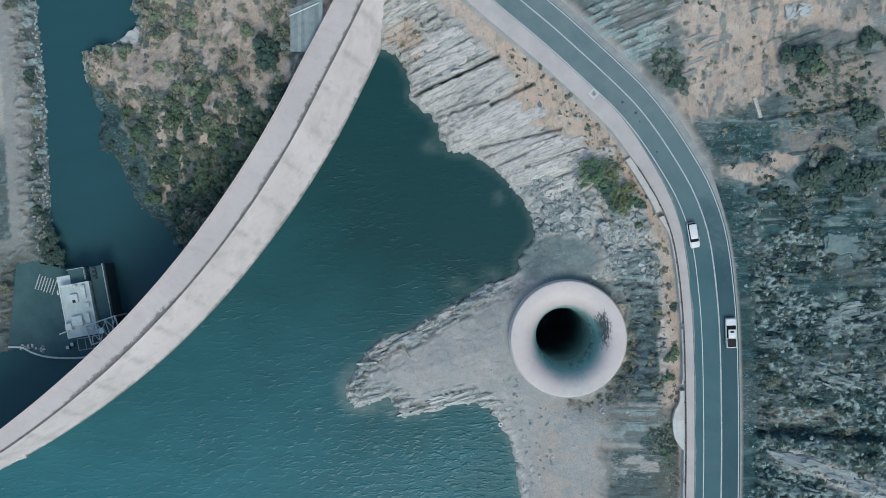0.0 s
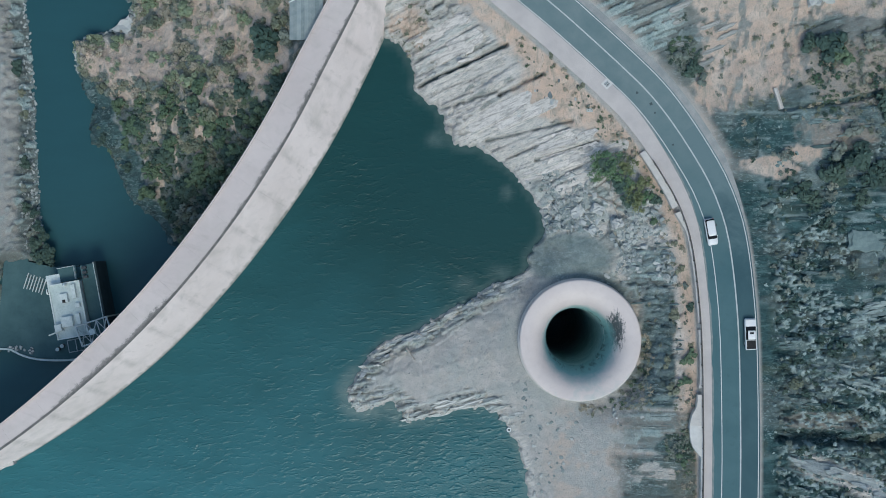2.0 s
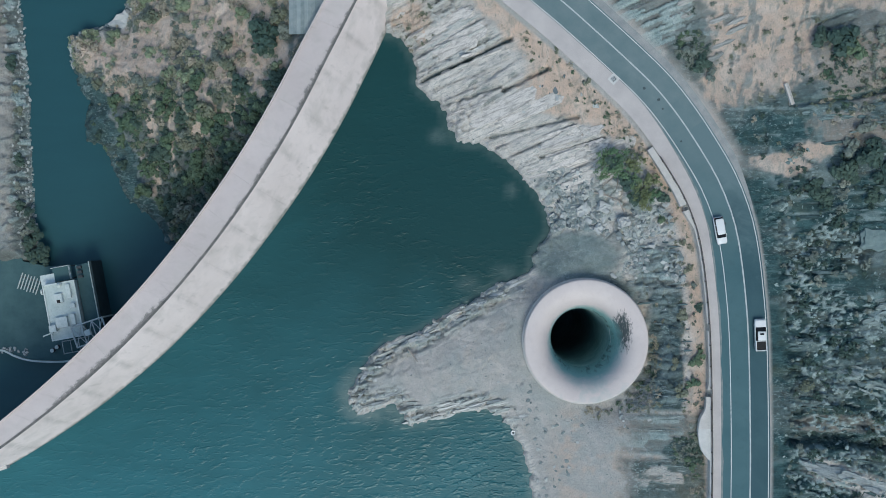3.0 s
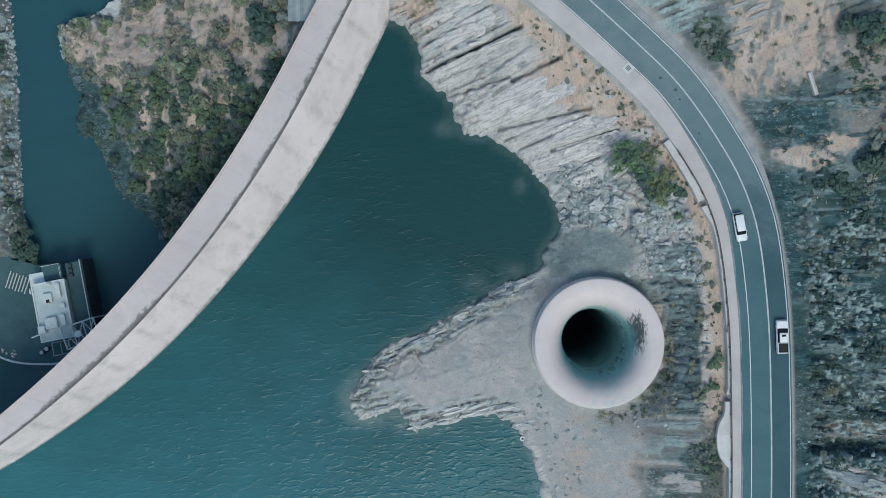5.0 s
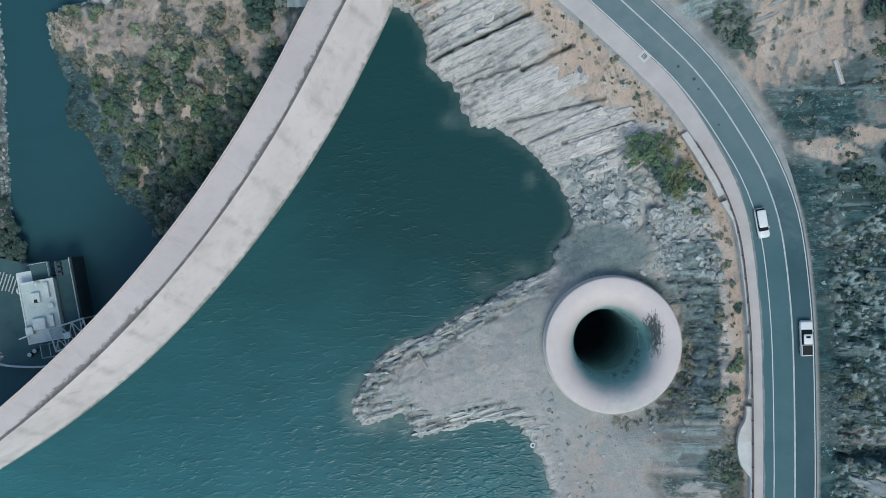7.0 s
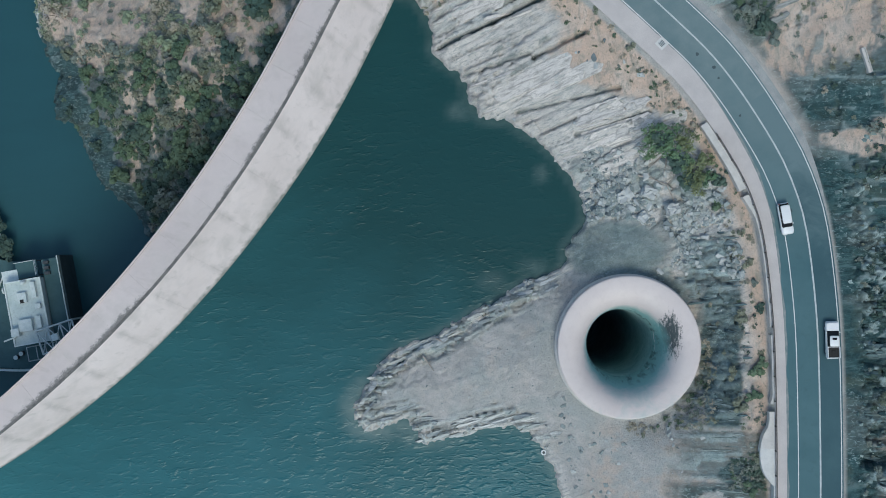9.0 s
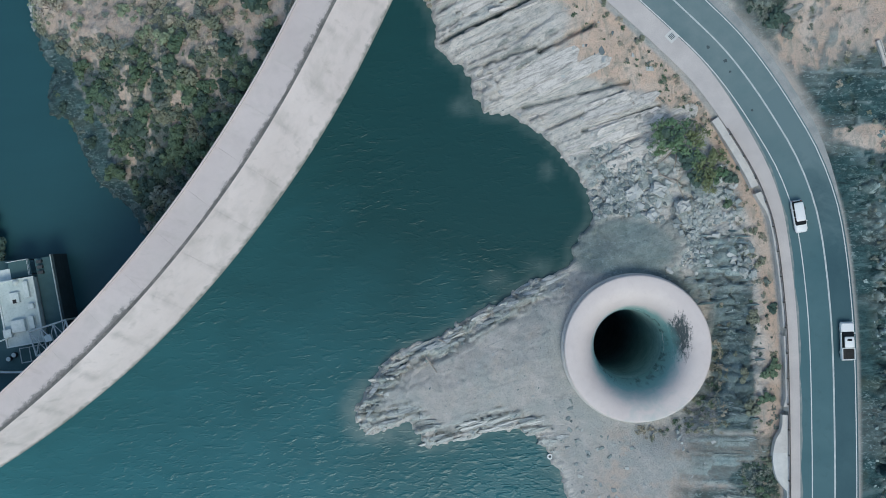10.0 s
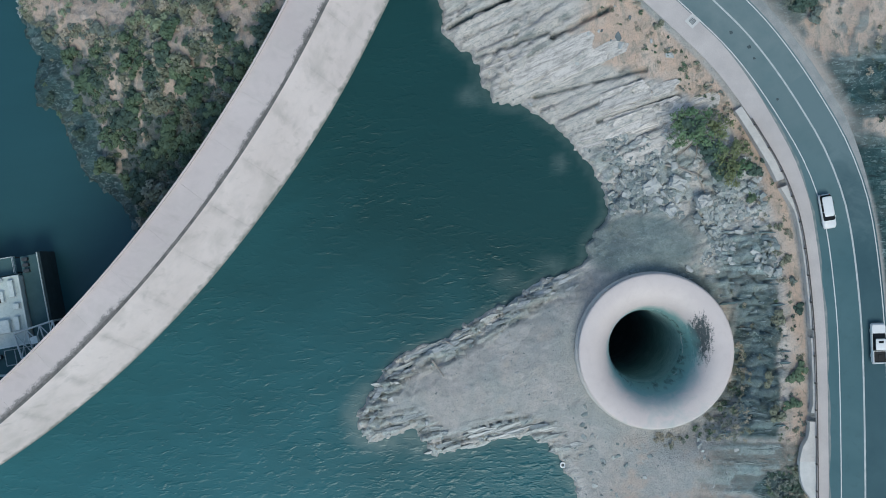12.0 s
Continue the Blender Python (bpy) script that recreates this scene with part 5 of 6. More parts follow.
def lay_slabs(places, angle, lengths, widths, proud, material, seed, blunt=(3.0, 9.0), rag=0.13):
    """Long tilted slabs of bedded rock, each lying in the slope of the ground under it."""
    r = random.Random(seed)
    made = []
    for x, y in places:
        L, W = r.uniform(*lengths), r.uniform(*widths)
        made.append((x, y, L, W, radians(angle(x, y) + r.gauss(0, 3))))
    probe = []
    for x, y, L, W, a in made:
        for u, v in ((0, 0), (-0.5, 0), (0.5, 0), (-0.25, 0.4), (0.25, -0.4), (0.25, 0.4), (-0.25, -0.4)):
            probe.append((x + u * L * math.cos(a) - v * W * math.sin(a), y + u * L * math.sin(a) + v * W * math.cos(a)))
    zs = ground_many(probe).reshape(-1, 7)
    pts = np.array(probe).reshape(-1, 7, 2)
    for (x, y, L, W, a), zz, pp in zip(made, zs, pts):
        A = np.column_stack([pp - (x, y), np.ones(7)])
        gx_, gy_, z0 = np.linalg.lstsq(A, zz, rcond=None)[0]
        gx_, gy_ = max(-0.6, min(0.6, gx_)), max(-0.6, min(0.6, gy_))
        t = r.uniform(*proud)
        ring = []
        n_side = max(4, int(L / 0.55))
        skew = r.uniform(-0.6, 0.6)
        power = r.uniform(*blunt)
        for sgn in (-1, 1):
            for q in range(n_side + 1):
                f = q / n_side if sgn < 0 else 1 - q / n_side
                taper = (1 - abs(2 * f - 1) ** power) * 0.75 + 0.25
                ring.append((-L / 2 + L * f + sgn * skew * W * 0.5 + r.uniform(-0.2, 0.2), sgn * W / 2 * taper + r.uniform(-rag, rag) * min(W, 1.3)))
        lean = r.uniform(-0.12, 0.12)
        verts = []
        for dz, grow in ((-1.0, 1.04), (t - 0.06, 1.0), (t, 0.93)):
            for u, v in ring:
                u2, v2 = u * (1 - (1 - grow) * 0.3), v * grow
                wx, wy = u2 * math.cos(a) - v2 * math.sin(a), u2 * math.sin(a) + v2 * math.cos(a)
                verts.append((wx, wy, gx_ * wx + gy_ * wy + lean * v2 + dz))
        k = len(ring)
        faces = [tuple(range(2 * k, 3 * k))] + [(row * k + q, row * k + (q + 1) % k, (row + 1) * k + (q + 1) % k, (row + 1) * k + q) for row in (0, 1) for q in range(k)]
        ob = mesh_ob("rock_slab", verts, faces, material, ground)
        ob.location = (x, y, z0)


def slab_rock(name, a, b, turn):
    n = Nodes(name, 0.95)
    grain = n.noise(1.3, 7, (0.16, 2.2, 1), turn=turn, rough=0.7)
    c = n.mix(n.random(), a, b)
    c = n.mix(n.ramp(grain, 0.48, 0.62, 0, 0.7), c, [v * 0.45 for v in a])
    c = n.mix(n.ramp(n.noise(1.1, 6, distort=0.6), 0.52, 0.68, 0, 0.6), c, [v * 0.55 for v in a])
    c = n.mix(n.ramp(n.noise(6, 5), 0.5, 0.75, 0, 0.5), c, [v * 0.45 for v in a])
    n.colour(c).relief(n.plus(grain, n.times(n.noise(4, 6), 0.5)), 0.9, 0.2)
    return n.mat


def north_slabs(x, y):
    dry_, a, s_, hd = shore_land(x, y)
    return dry_ & (y > 11) & (y < 47) & (a > soil_width(y) + 1.5) & (s_ > 0.6) & (x < 27) & (x > -12)


def spit_ledges(x, y):
    dry_, a, s_, hd = shore_land(x, y)
    return dry_ & (x < 12) & (y < -5) & (s_ > 0.2) & (s_ < 2.4) & (hd > 13)


def bedded_bank(x, y):
    dry_, a, s_, hd = shore_land(x, y)
    return dry_ & (x > 31.5 + 3.5 * vnoise(x / 2, y / 2, 37)) & (a > 3.2) & (hd > 12.6) & (y < 1) & (y > -45)


NORTH_SLAB = slab_rock("north_slab_rock", (0.54, 0.515, 0.49), (0.73, 0.68, 0.64), 24)
lay_slabs(scatter_in(16, -4, 27, 11, 40, lambda x, y: north_slabs(x, y) & (shore_land(x, y)[2] > 5.5)), lambda x, y: float(np.interp(y, [18, 28], [17.0, 23.0])), (6.0, 13.0), (1.6, 3.2), (0.06, 0.2), NORTH_SLAB, 19, (20.0, 40.0), 0.05)
lay_slabs(scatter_in(46, -12, 27, 11, 47, north_slabs), lambda x, y: float(np.interp(y, [18, 28], [17.0, 24.0])), (1.5, 7.0), (0.25, 0.7), (0.03, 0.22), NORTH_SLAB, 11, (14.0, 30.0), 0.06)
lay_slabs(scatter_in(85, -19, 12, -34, -5, spit_ledges), lambda x, y: (27 if y > -22 else 10) + 40 * (x < -16), (1.5, 5.5), (0.25, 0.8), (0.04, 0.26), slab_rock("spit_slab_rock", (0.37, 0.40, 0.39), (0.62, 0.62, 0.60), 20), 12)
lay_slabs(scatter_in(55, 32, 41, -29, 1, bedded_bank), lambda x, y: 2 + 5 * math.sin(3.1 * x + 1.7 * y), (0.8, 3.4), (0.14, 0.4), (0.03, 0.2), slab_rock("bank_slab_rock", (0.10, 0.155, 0.165), (0.34, 0.40, 0.40), 3), 13, (8.0, 18.0))
lay_slabs(scatter_in(30, 31, 43, -45, -29, bedded_bank), lambda x, y: -1 + 4 * math.sin(3.1 * x + 1.7 * y), (1.2, 5.0), (0.12, 0.32), (0.01, 0.07), slab_rock("south_slab_rock", (0.19, 0.25, 0.245), (0.36, 0.40, 0.385), 0), 23, (8.0, 18.0))
lay_slabs(scatter_in(150, 58, 88, -48, 24, lambda x, y: vnoise(x / 6, y / 6, 31) > 0.42), lambda x, y: float(np.interp(y, [-40, -25, 10], [-10, -4, 6])), (0.8, 4.2), (0.2, 0.7), (0.03, 0.3), slab_rock("slope_slab_rock", (0.035, 0.075, 0.08), (0.25, 0.33, 0.33), 0), 14, (6.0, 14.0))
lay_slabs(scatter_in(22, 30, 56, 28, 47, lambda x, y: (shore_land(x, y)[1] < -13.5) & (shore_land(x, y)[1] > -25) & (y > 30)), lambda x, y: 22.0, (1.5, 5.0), (0.3, 1.1), (0.04, 0.3), slab_rock("verge_slab_rock", (0.28, 0.295, 0.285), (0.42, 0.415, 0.395), 22), 18)
lay_slabs(scatter_in(14, 71, 82, -14, -8, lambda x, y: np.abs(y + 11 - 0.15 * (x - 75)) < 2.2), lambda x, y: 12.0, (2.0, 5.0), (0.4, 1.0), (0.12, 0.4), slab_rock("ledge_rock", (0.20, 0.26, 0.26), (0.36, 0.42, 0.41), 12), 16)
lay_slabs(scatter_in(26, 63, 84, -30, -19, lambda x, y: np.abs(y + 23.5 + 0.25 * (x - 72)) < 2.0), lambda x, y: -14.0, (1.0, 3.4), (0.3, 0.9), (0.1, 0.35), slab_rock("ledge_rock", (0.20, 0.26, 0.255), (0.40, 0.45, 0.43), -14), 17)
lay_slabs(scatter_in(16, 60, 86, -46, -37, lambda x, y: np.abs(y + 38.0 + 0.36 * (x - 62)) < 1.8), lambda x, y: -18.0, (4.0, 8.0), (0.7, 1.6), (0.15, 0.4), slab_rock("pale_slope_slab_rock", (0.33, 0.37, 0.37), (0.48, 0.51, 0.50), -9), 15)

def boulder(x, y, sx, sy, sz, turn, seed, material, label):
    r = random.Random(seed)
    bm = bmesh.new()
    box(bm, -sx / 2, sx / 2, -sy / 2, sy / 2, -0.6, sz)
    bmesh.ops.subdivide_edges(bm, edges=bm.edges[:], cuts=3, use_grid_fill=True)
    for v in bm.verts:
        v.co += Vector((r.uniform(-1, 1) * 0.16 * sx / 2, r.uniform(-1, 1) * 0.16 * sy / 1.5, r.uniform(-0.2, 0.2)))
        if v.co.z > sz * 0.6:
            v.co.x *= 0.9
            v.co.y *= 0.9
    ob = part("boulder", bm, material)
    ob.matrix_world = pose(x, y, ground_z(x, y) + 0.1, 0, 0, turn)
    return tagged(ob, label, "boulder")


boulder(72.5, 0.9, 6.0, 3.4, 0.4, -4, 3, ROCK_MID, "large flat pale boulder on the dark slope")
boulder(62.4, 42.6, 2.0, 2.6, 0.5, 10, 4, ROCK_PALE, "pale angular boulder among dry grass")
boulder(64.8, 42.9, 2.4, 2.2, 0.5, -12, 5, ROCK_PALE, "pale broken boulder beside another boulder")
boulder(-64.6, 44.0, 3.2, 4.6, 1.6, -48, 12, ROCK_PALE, "pale bare rock at the river's edge")
boulder(23.5, 6.5, 2.6, 1.8, 0.8, 30, 6, ROCK_PALE, "rounded pale boulder above the cove")
boulder(27.0, 6.8, 2.2, 1.7, 0.8, -20, 8, ROCK_PALE, "pale boulder under the tree")
boulder(30.3, 4.2, 2.0, 1.6, 0.9, 15, 9, ROCK_PALE, "pale grey boulder among broken rock")
boulder(26.2, 3.0, 1.8, 1.5, 0.7, 50, 10, ROCK_PALE, "weathered grey boulder on the rocky bank")

# concrete flume on the slope
flume = empty("drain_flume", pose(57.2, 25.7, ground_z(57.2, 25.7) + 0.1, 0, 0, 18), "narrow pale concrete drain flume down the slope", "drain")
part("floor", box(bmesh.new(), -0.2, 0.2, -1.9, 1.9, -0.8, 0.2, 0.02), WALL_CONCRETE, flume)
part("side_wall", box(bmesh.new(), -0.32, -0.22, -1.9, 1.9, -0.8, 0.4, 0.02), WALL_CONCRETE, flume)
part("side_wall", box(bmesh.new(), 0.22, 0.32, -1.9, 1.9, -0.8, 0.4, 0.02), WALL_CONCRETE, flume)

# low service shed with a ribbed metal roof, tucked against the dam
shed = empty("service_shed", pose(-25.2, 41, 8.1), "low shed with a weathered blue-grey ribbed metal roof", "shed")
SHED_ROOF = surface("weathered_roof_metal", (0.15, 0.20, 0.215), (0.27, 0.31, 0.315), 0.8, 6, 0.8, 0.0, bump=0.2, vary=0.5)


def dam_edge(x):
    """Where the dam's downstream crest edge lies north-south at a given x."""
    pts = [on_arc(ARC_DOWN, a)[0] for a in np.linspace(-60, 30, 400)]
    return min(pts, key=lambda p: abs(p.x - x)).y


for k in range(9):
    x = -30.6 + 0.66 * k
    low = max(36.6, dam_edge(x + 2.3) + 0.9)
    high = 44.6 + 0.25 * k
    part("roof_sheet", box(bmesh.new(), x + 27.5, x + 28.12, low - 41, high - 41, 1.3 + 0.05 * (k % 2), 1.42 + 0.05 * (k % 2), 0.02), SHED_ROOF, shed)
    part("roof_rib", box(bmesh.new(), x + 28.07, x + 28.19, low - 41, high - 41, 1.38, 1.50, 0.02), SHED_ROOF, shed)
part("wall", box(bmesh.new(), -3.0, -1.2, -2.5, 3.4, -8, 1.28), WALL_CONCRETE, shed)
part("wall", box(bmesh.new(), -1.2, 2.4, 1.6, 3.4, -8, 1.28), WALL_CONCRETE, shed)
part("beam", rod(bmesh.new(), (-3.2, 2.2, 1.75), (2.2, 4.6, 1.75), 0.13, 0.13, 6), STEEL, shed, "pale pipe across the roof")

# ---- plants ----


def leaf_cloud(name, material, seed, leaves=420, lumps=7, size=0.13, tall=0.75, open_=0.35):
    """An uneven crown one metre in radius, of many small leaf blades in clumps."""
    r = random.Random(seed)
    hubs = [(r.gauss(0, 0.42), r.gauss(0, 0.42), r.uniform(0.25, tall), r.uniform(0.28, 0.52)) for _ in range(lumps)]
    verts, faces = [], []
    for _ in range(leaves):
        hx, hy, hz, hr = r.choice(hubs)
        d = Vector((r.gauss(0, 1), r.gauss(0, 1), r.gauss(0.3, 1))).normalized()
        p = Vector((hx, hy, hz)) + d * hr * r.uniform(1 - open_, 1.05)
        p.z = max(0.05, p.z)
        up = (d + Vector((r.uniform(-0.7, 0.7), r.uniform(-0.7, 0.7), r.uniform(0, 0.9)))).normalized()
        s = up.orthogonal().normalized()
        s.rotate(Matrix.Rotation(r.uniform(0, 6.3), 3, up))
        t = up.cross(s)
        w, l = size * r.uniform(0.5, 1.1), size * r.uniform(0.8, 1.8)
        k = len(verts)
        verts += [p - s * l, p + t * w, p + s * l, p - t * w]
        faces.append((k, k + 1, k + 2, k + 3))
    me = bpy.data.meshes.new(name)
    me.from_pydata([tuple(v) for v in verts], [], faces)
    me.materials.append(material)
    return me


def stems_mesh(name, material, seed, count=6, height=0.6):
    r = random.Random(seed)
    bm = bmesh.new()
    for k in range(count):
        a = 6.28 * k / count + r.uniform(-0.4, 0.4)
        rod(bm, (0.05 * math.cos(a), 0.05 * math.sin(a), -0.15), (0.5 * math.cos(a), 0.5 * math.sin(a), height * r.uniform(0.7, 1.1)), 0.035, 0.012, 5)
    me = bpy.data.meshes.new(name)
    bm.to_mesh(me)
    bm.free()
    me.materials.append(material)
    return me


CROWNS = {k: [leaf_cloud("foliage", m, 100 * i + j, leaves, lumps, size) for j in range(3)]
          for i, (k, m, leaves, lumps, size) in enumerate((("green", LEAF_GREEN, 480, 8, 0.13), ("olive", LEAF_OLIVE, 420, 7, 0.12), ("dark", LEAF_DARK, 520, 7, 0.14),
                                                           ("dry", LEAF_DRY, 300, 6, 0.10), ("grey", LEAF_GREY, 340, 6, 0.12), ("pale", LEAF_PALE, 420, 7, 0.12)))}
TREE_GREEN = leaves("tree_leaves", (0.105, 0.195, 0.105), (0.185, 0.275, 0.145))
TREE_YELLOW = leaves("yellow_green_leaves", (0.15, 0.19, 0.09), (0.24, 0.27, 0.14))
for k, m in (("tree", TREE_GREEN), ("yellow", TREE_YELLOW)):
    CROWNS[k] = [leaf_cloud("crown", m, 700 + j, 560, 14, 0.08, 0.8, 0.95) for j in range(3)]
STEMS = [stems_mesh("stems", BARK, 5 + k) for k in range(3)]
SHRUB_LABEL = {"green": "leafy green shrub growing on the slope", "olive": "olive-green dry-country shrub on stony soil", "dark": "dense dark green rounded bush",
               "dry": "dry straw-coloured bush on bare soil", "grey": "sparse grey-green shrub among stones", "pale": "pale green leafy bush on the hillside"}


def shrub(kind, x, y, z, radius, tall=1.0, group="hillside shrubs"):
    thing = empty("shrub", pose(x, y, z, 0, 0, rnd.uniform(0, 360)) @ Matrix.Diagonal((radius, radius, radius * tall, 1)), SHRUB_LABEL[kind], "shrub", group)
    for name, me in (("foliage", rnd.choice(CROWNS[kind])), ("stems", rnd.choice(STEMS))):
        ob = new(name, me)
        ob.parent = thing
    return thing


def kind_for(x, y, table):
    v = noise.noise(Vector((x / 5, y / 8, 0.5))) * 0.75 + 0.5 + rnd.uniform(-0.2, 0.2)
    return table[max(0, min(len(table) - 1, int(v * len(table))))]


dam_r = lambda x, y: math.hypot(x - DAM_HUB.x, y - DAM_HUB.y)


def on_hill(x, y):
    bearing = math.degrees(math.atan2(y - DAM_HUB.y, x - DAM_HUB.x))
    if dam_r(x, y) > on_arc(ARC_DOWN, bearing)[1] - 0.8 or (-29.2 < x < -20 and y > 36):
        return False
    d, side = line_distance(np.array([x]), np.array([y]), hill_line)
    if side[0] < 0 or d[0] < 0.3:
        return False
    foot = np.interp(y, [-2, 4, 10, 16, 28, 33, 36], [1.0, 2.0, 4.0, 6.0, 6.0, 2.5, 0.5])
    if d[0] < foot and rnd.random() > 0.08:
        return False
    return rnd.random() > 0.8 * float(dry_at(np.array([x]), np.array([y]))[0])


def hill_table(x, y):
    if y + 0.25 * (x + 50) < 10:
        return ("dark", "grey", "dark", "grey", "olive", "grey", "dark", "dry")
    if x < -60 and y > 30:
        return ("grey", "pale", "dry", "grey", "olive", "grey", "dry")
    if y > 29:
        return ("grey", "dry", "olive", "dry", "olive", "pale", "olive", "grey", "dry")
    return ("dark", "green", "olive", "dark", "green", "grey", "dark", "olive", "green", "dark", "dry")


places = scatter(165, -76, -18, -2, 56, on_hill)
for (x, y), z in zip(places, ground_many(places)):
    if y < 31 and rnd.random() < 0.4:
        shrub(rnd.choice(("dark", "green", "green")), x, y, z - 0.1, rnd.uniform(1.0, 1.9), rnd.uniform(1.0, 1.4))
        continue
    shrub(kind_for(x, y, hill_table(x, y)), x, y, z - 0.1, rnd.choice((1.0, 1.2, 1.5, 1.9)), rnd.uniform(0.8, 1.3))

THIN = {k: [leaf_cloud("brush", CROWNS[k][0].materials[0], 900 + j, 120, 6, 0.13, 0.7, 0.6) for j in range(4)] for k in CROWNS}


def brush(name, places, table_at, sizes, label):
    """Low undergrowth too dense to count: one mass of leaves for each kind of plant."""
    heights = ground_many(places)
    got = {k: ([], [], [0]) for k in CROWNS}
    for (x, y), z in zip(places, heights):
        kind = kind_for(x, y, table_at(x, y))
        me = rnd.choice(THIN[kind])
        co = np.empty(len(me.vertices) * 3)
        me.vertices.foreach_get("co", co)
        r, a = rnd.uniform(*sizes), rnd.uniform(0, 6.3)
        m = np.array(Matrix.Rotation(a, 3, "Z")) * r
        verts, faces, at = got[kind]
        verts.append(co.reshape(-1, 3) @ m.T * (1, 1, 0.8) + (x, y, z - 0.08))
        faces += [tuple(at[0] + q for q in range(k, k + 4)) for k in range(0, len(me.vertices), 4)]
        at[0] += len(me.vertices)
    for kind, (verts, faces, at) in got.items():
        if verts:
            ob = mesh_ob(name, np.concatenate(verts), faces, CROWNS[kind][0].materials[0])
            tagged(ob, label, "undergrowth", kind="stuff")


brush("undergrowth", scatter(1700, -76, -18, -2, 56, on_hill), hill_table, (0.35, 1.0), "dense low dry scrub covering the hillside")
for x, y, r in ((-33.8, 37.2, 2.9), (-34.6, 36.0, 2.2), (-38.5, 29.4, 2.0), (-31.5, 30.6, 2.2), (-46.0, 12.0, 1.5), (-47.5, 8.5, 1.3), (-52.0, 12.5, 1.4)):
    shrub("dark", x, y, ground_z(x, y), r, 1.1)

# slope above the road
for x, y, r, kind in ((65.6, 34.1, 2.8, "dark"), (67.6, 33.0, 2.0, "green"), (71.6, 34.6, 1.6, "grey"), (41.2, 33.6, 1.5, "grey"), (43.2, 31.6, 1.8, "dark"), (44.5, 29.0, 1.4, "grey"),
                      (76.1, 38.1, 2.4, "dark"), (80.0, 36.0, 2.2, "green"), (69.6, 20.1, 1.8, "grey"), (74.6, 24.5, 2.6, "dark"), (77.6, 14.0, 2.4, "dark"), (74.6, -33.2, 1.6, "grey"),
                      (80.5, 20.0, 2.2, "olive"), (64.0, 8.0, 1.6, "dark"), (66.5, 10.5, 1.3, "grey"), (71.0, 8.5, 1.7, "dark"), (67.3, 12.6, 2.6, "dark"), (70.2, 14.6, 2.8, "dark"), (72.6, 11.6, 2.4, "dark"), (67.2, 17.0, 2.0, "grey"), (62.2, 10.4, 1.7, "dark"), (62.5, 35.6, 2.0, "dark"), (62.5, -6.0, 1.2, "grey"), (60.5, -24.5, 1.3, "olive")):
    shrub(kind, x, y, ground_z(x, y) - 0.15, r, 0.9, "slope shrubs")
def slope_table(x, y):
    return ("grey", "dark", "dark", "grey", "dark", "olive") if y < 18 else ("olive", "grey", "olive", "dry", "dark", "grey")


brush("slope_scrub", scatter(110, 58, 90, -50, 18, lambda x, y: road_side(x, y) > 7.5), lambda x, y: ("grey", "dark", "dark", "grey", "dark"), (0.7, 1.5), "dark scrub among stones on the road-cut slope")
brush("slope_scrub", scatter(620, 40, 90, -50, 50, lambda x, y: road_side(x, y) > 6.5), slope_table, (0.25, 0.75), "sparse low scrub on the road-cut slope")
brush("slope_scrub", scatter(260, 60, 80, 17, 37, lambda x, y: math.hypot((x - 70) / 9.5, (y - 28) / 8) < rnd.uniform(0.6, 1.1)), lambda x, y: ("olive", "grey", "olive", "dry", "dark", "green", "grey"), (0.25, 0.8), "olive and grey scrub on brown soil above the drain")
brush("slope_scrub", scatter(120, 36, 45, 27, 38, lambda x, y: math.hypot((x - 40.6) / 3.6, (y - 32.6) / 4.2) < rnd.uniform(0.6, 1.1) and road_side(x, y) > 6.5), lambda x, y: ("dark", "grey", "dark", "green", "grey"), (0.25, 0.75), "dark grey-green scrub beside the road verge")
brush("spillway_tufts", scatter(110, 31, 36.5, -29.5, -16, lambda x, y: math.hypot(x - HOLE[0], y - HOLE[1]) > 11.8 and rnd.random() < 0.8), lambda x, y: ("olive", "dry", "olive", "dry", "grey", "olive"), (0.25, 0.65), "dry olive scrub between the spillway and the bedded rock")
# dark scrub added to deepen the shadow painted on this bank
brush("bank_scrub", scatter(60, 37.5, 44.5, -39, -33.5, lambda x, y: math.hypot((x - 41.3) / 3.8, (y + 36) / 2.6) < 1 and road_side(x, y) < -8), lambda x, y: ("dark", "dark", "grey", "green"), (0.3, 0.8), "dark green scrub below the retaining wall")
brush("roadside_scrub", scatter(260, 12, 45, -45, 40, lambda x, y: -11.2 < road_side(x, y) < -7.6 and not in_lake(x, y)), lambda x, y: ("olive", "dry", "green", "grey", "olive", "dark"), (0.2, 0.55), "low dry tufts beside the retaining wall")

# dry tufts at the spillway's foot
brush("spillway_tufts", scatter(60, 24, 40, -31, -8, lambda x, y: 11.8 < math.hypot(x - HOLE[0], y - HOLE[1]) < 14.6 and y < -10 + rnd.uniform(-6, 3)), lambda x, y: ("olive", "dry", "olive", "grey", "green"), (0.25, 0.7), "dry olive tufts round the spillway's foot")

# dry grass at the dam's end
brush("dry_grass", scatter(45, -11.4, -3.4000000000000004, 35.3, 45.3, lambda x, y: not in_lake(x, y) and math.hypot(x - (-7.4), y - 39.3) < 5 and dam_r(x, y) > on_arc(ARC_UP, math.degrees(math.atan2(y - DAM_HUB.y, x - DAM_HUB.x)))[1] + 7), lambda x, y: ("olive", "dry", "olive", "dry", "grey"), (0.25, 0.6), "dry olive grass on tan soil beside the dam")

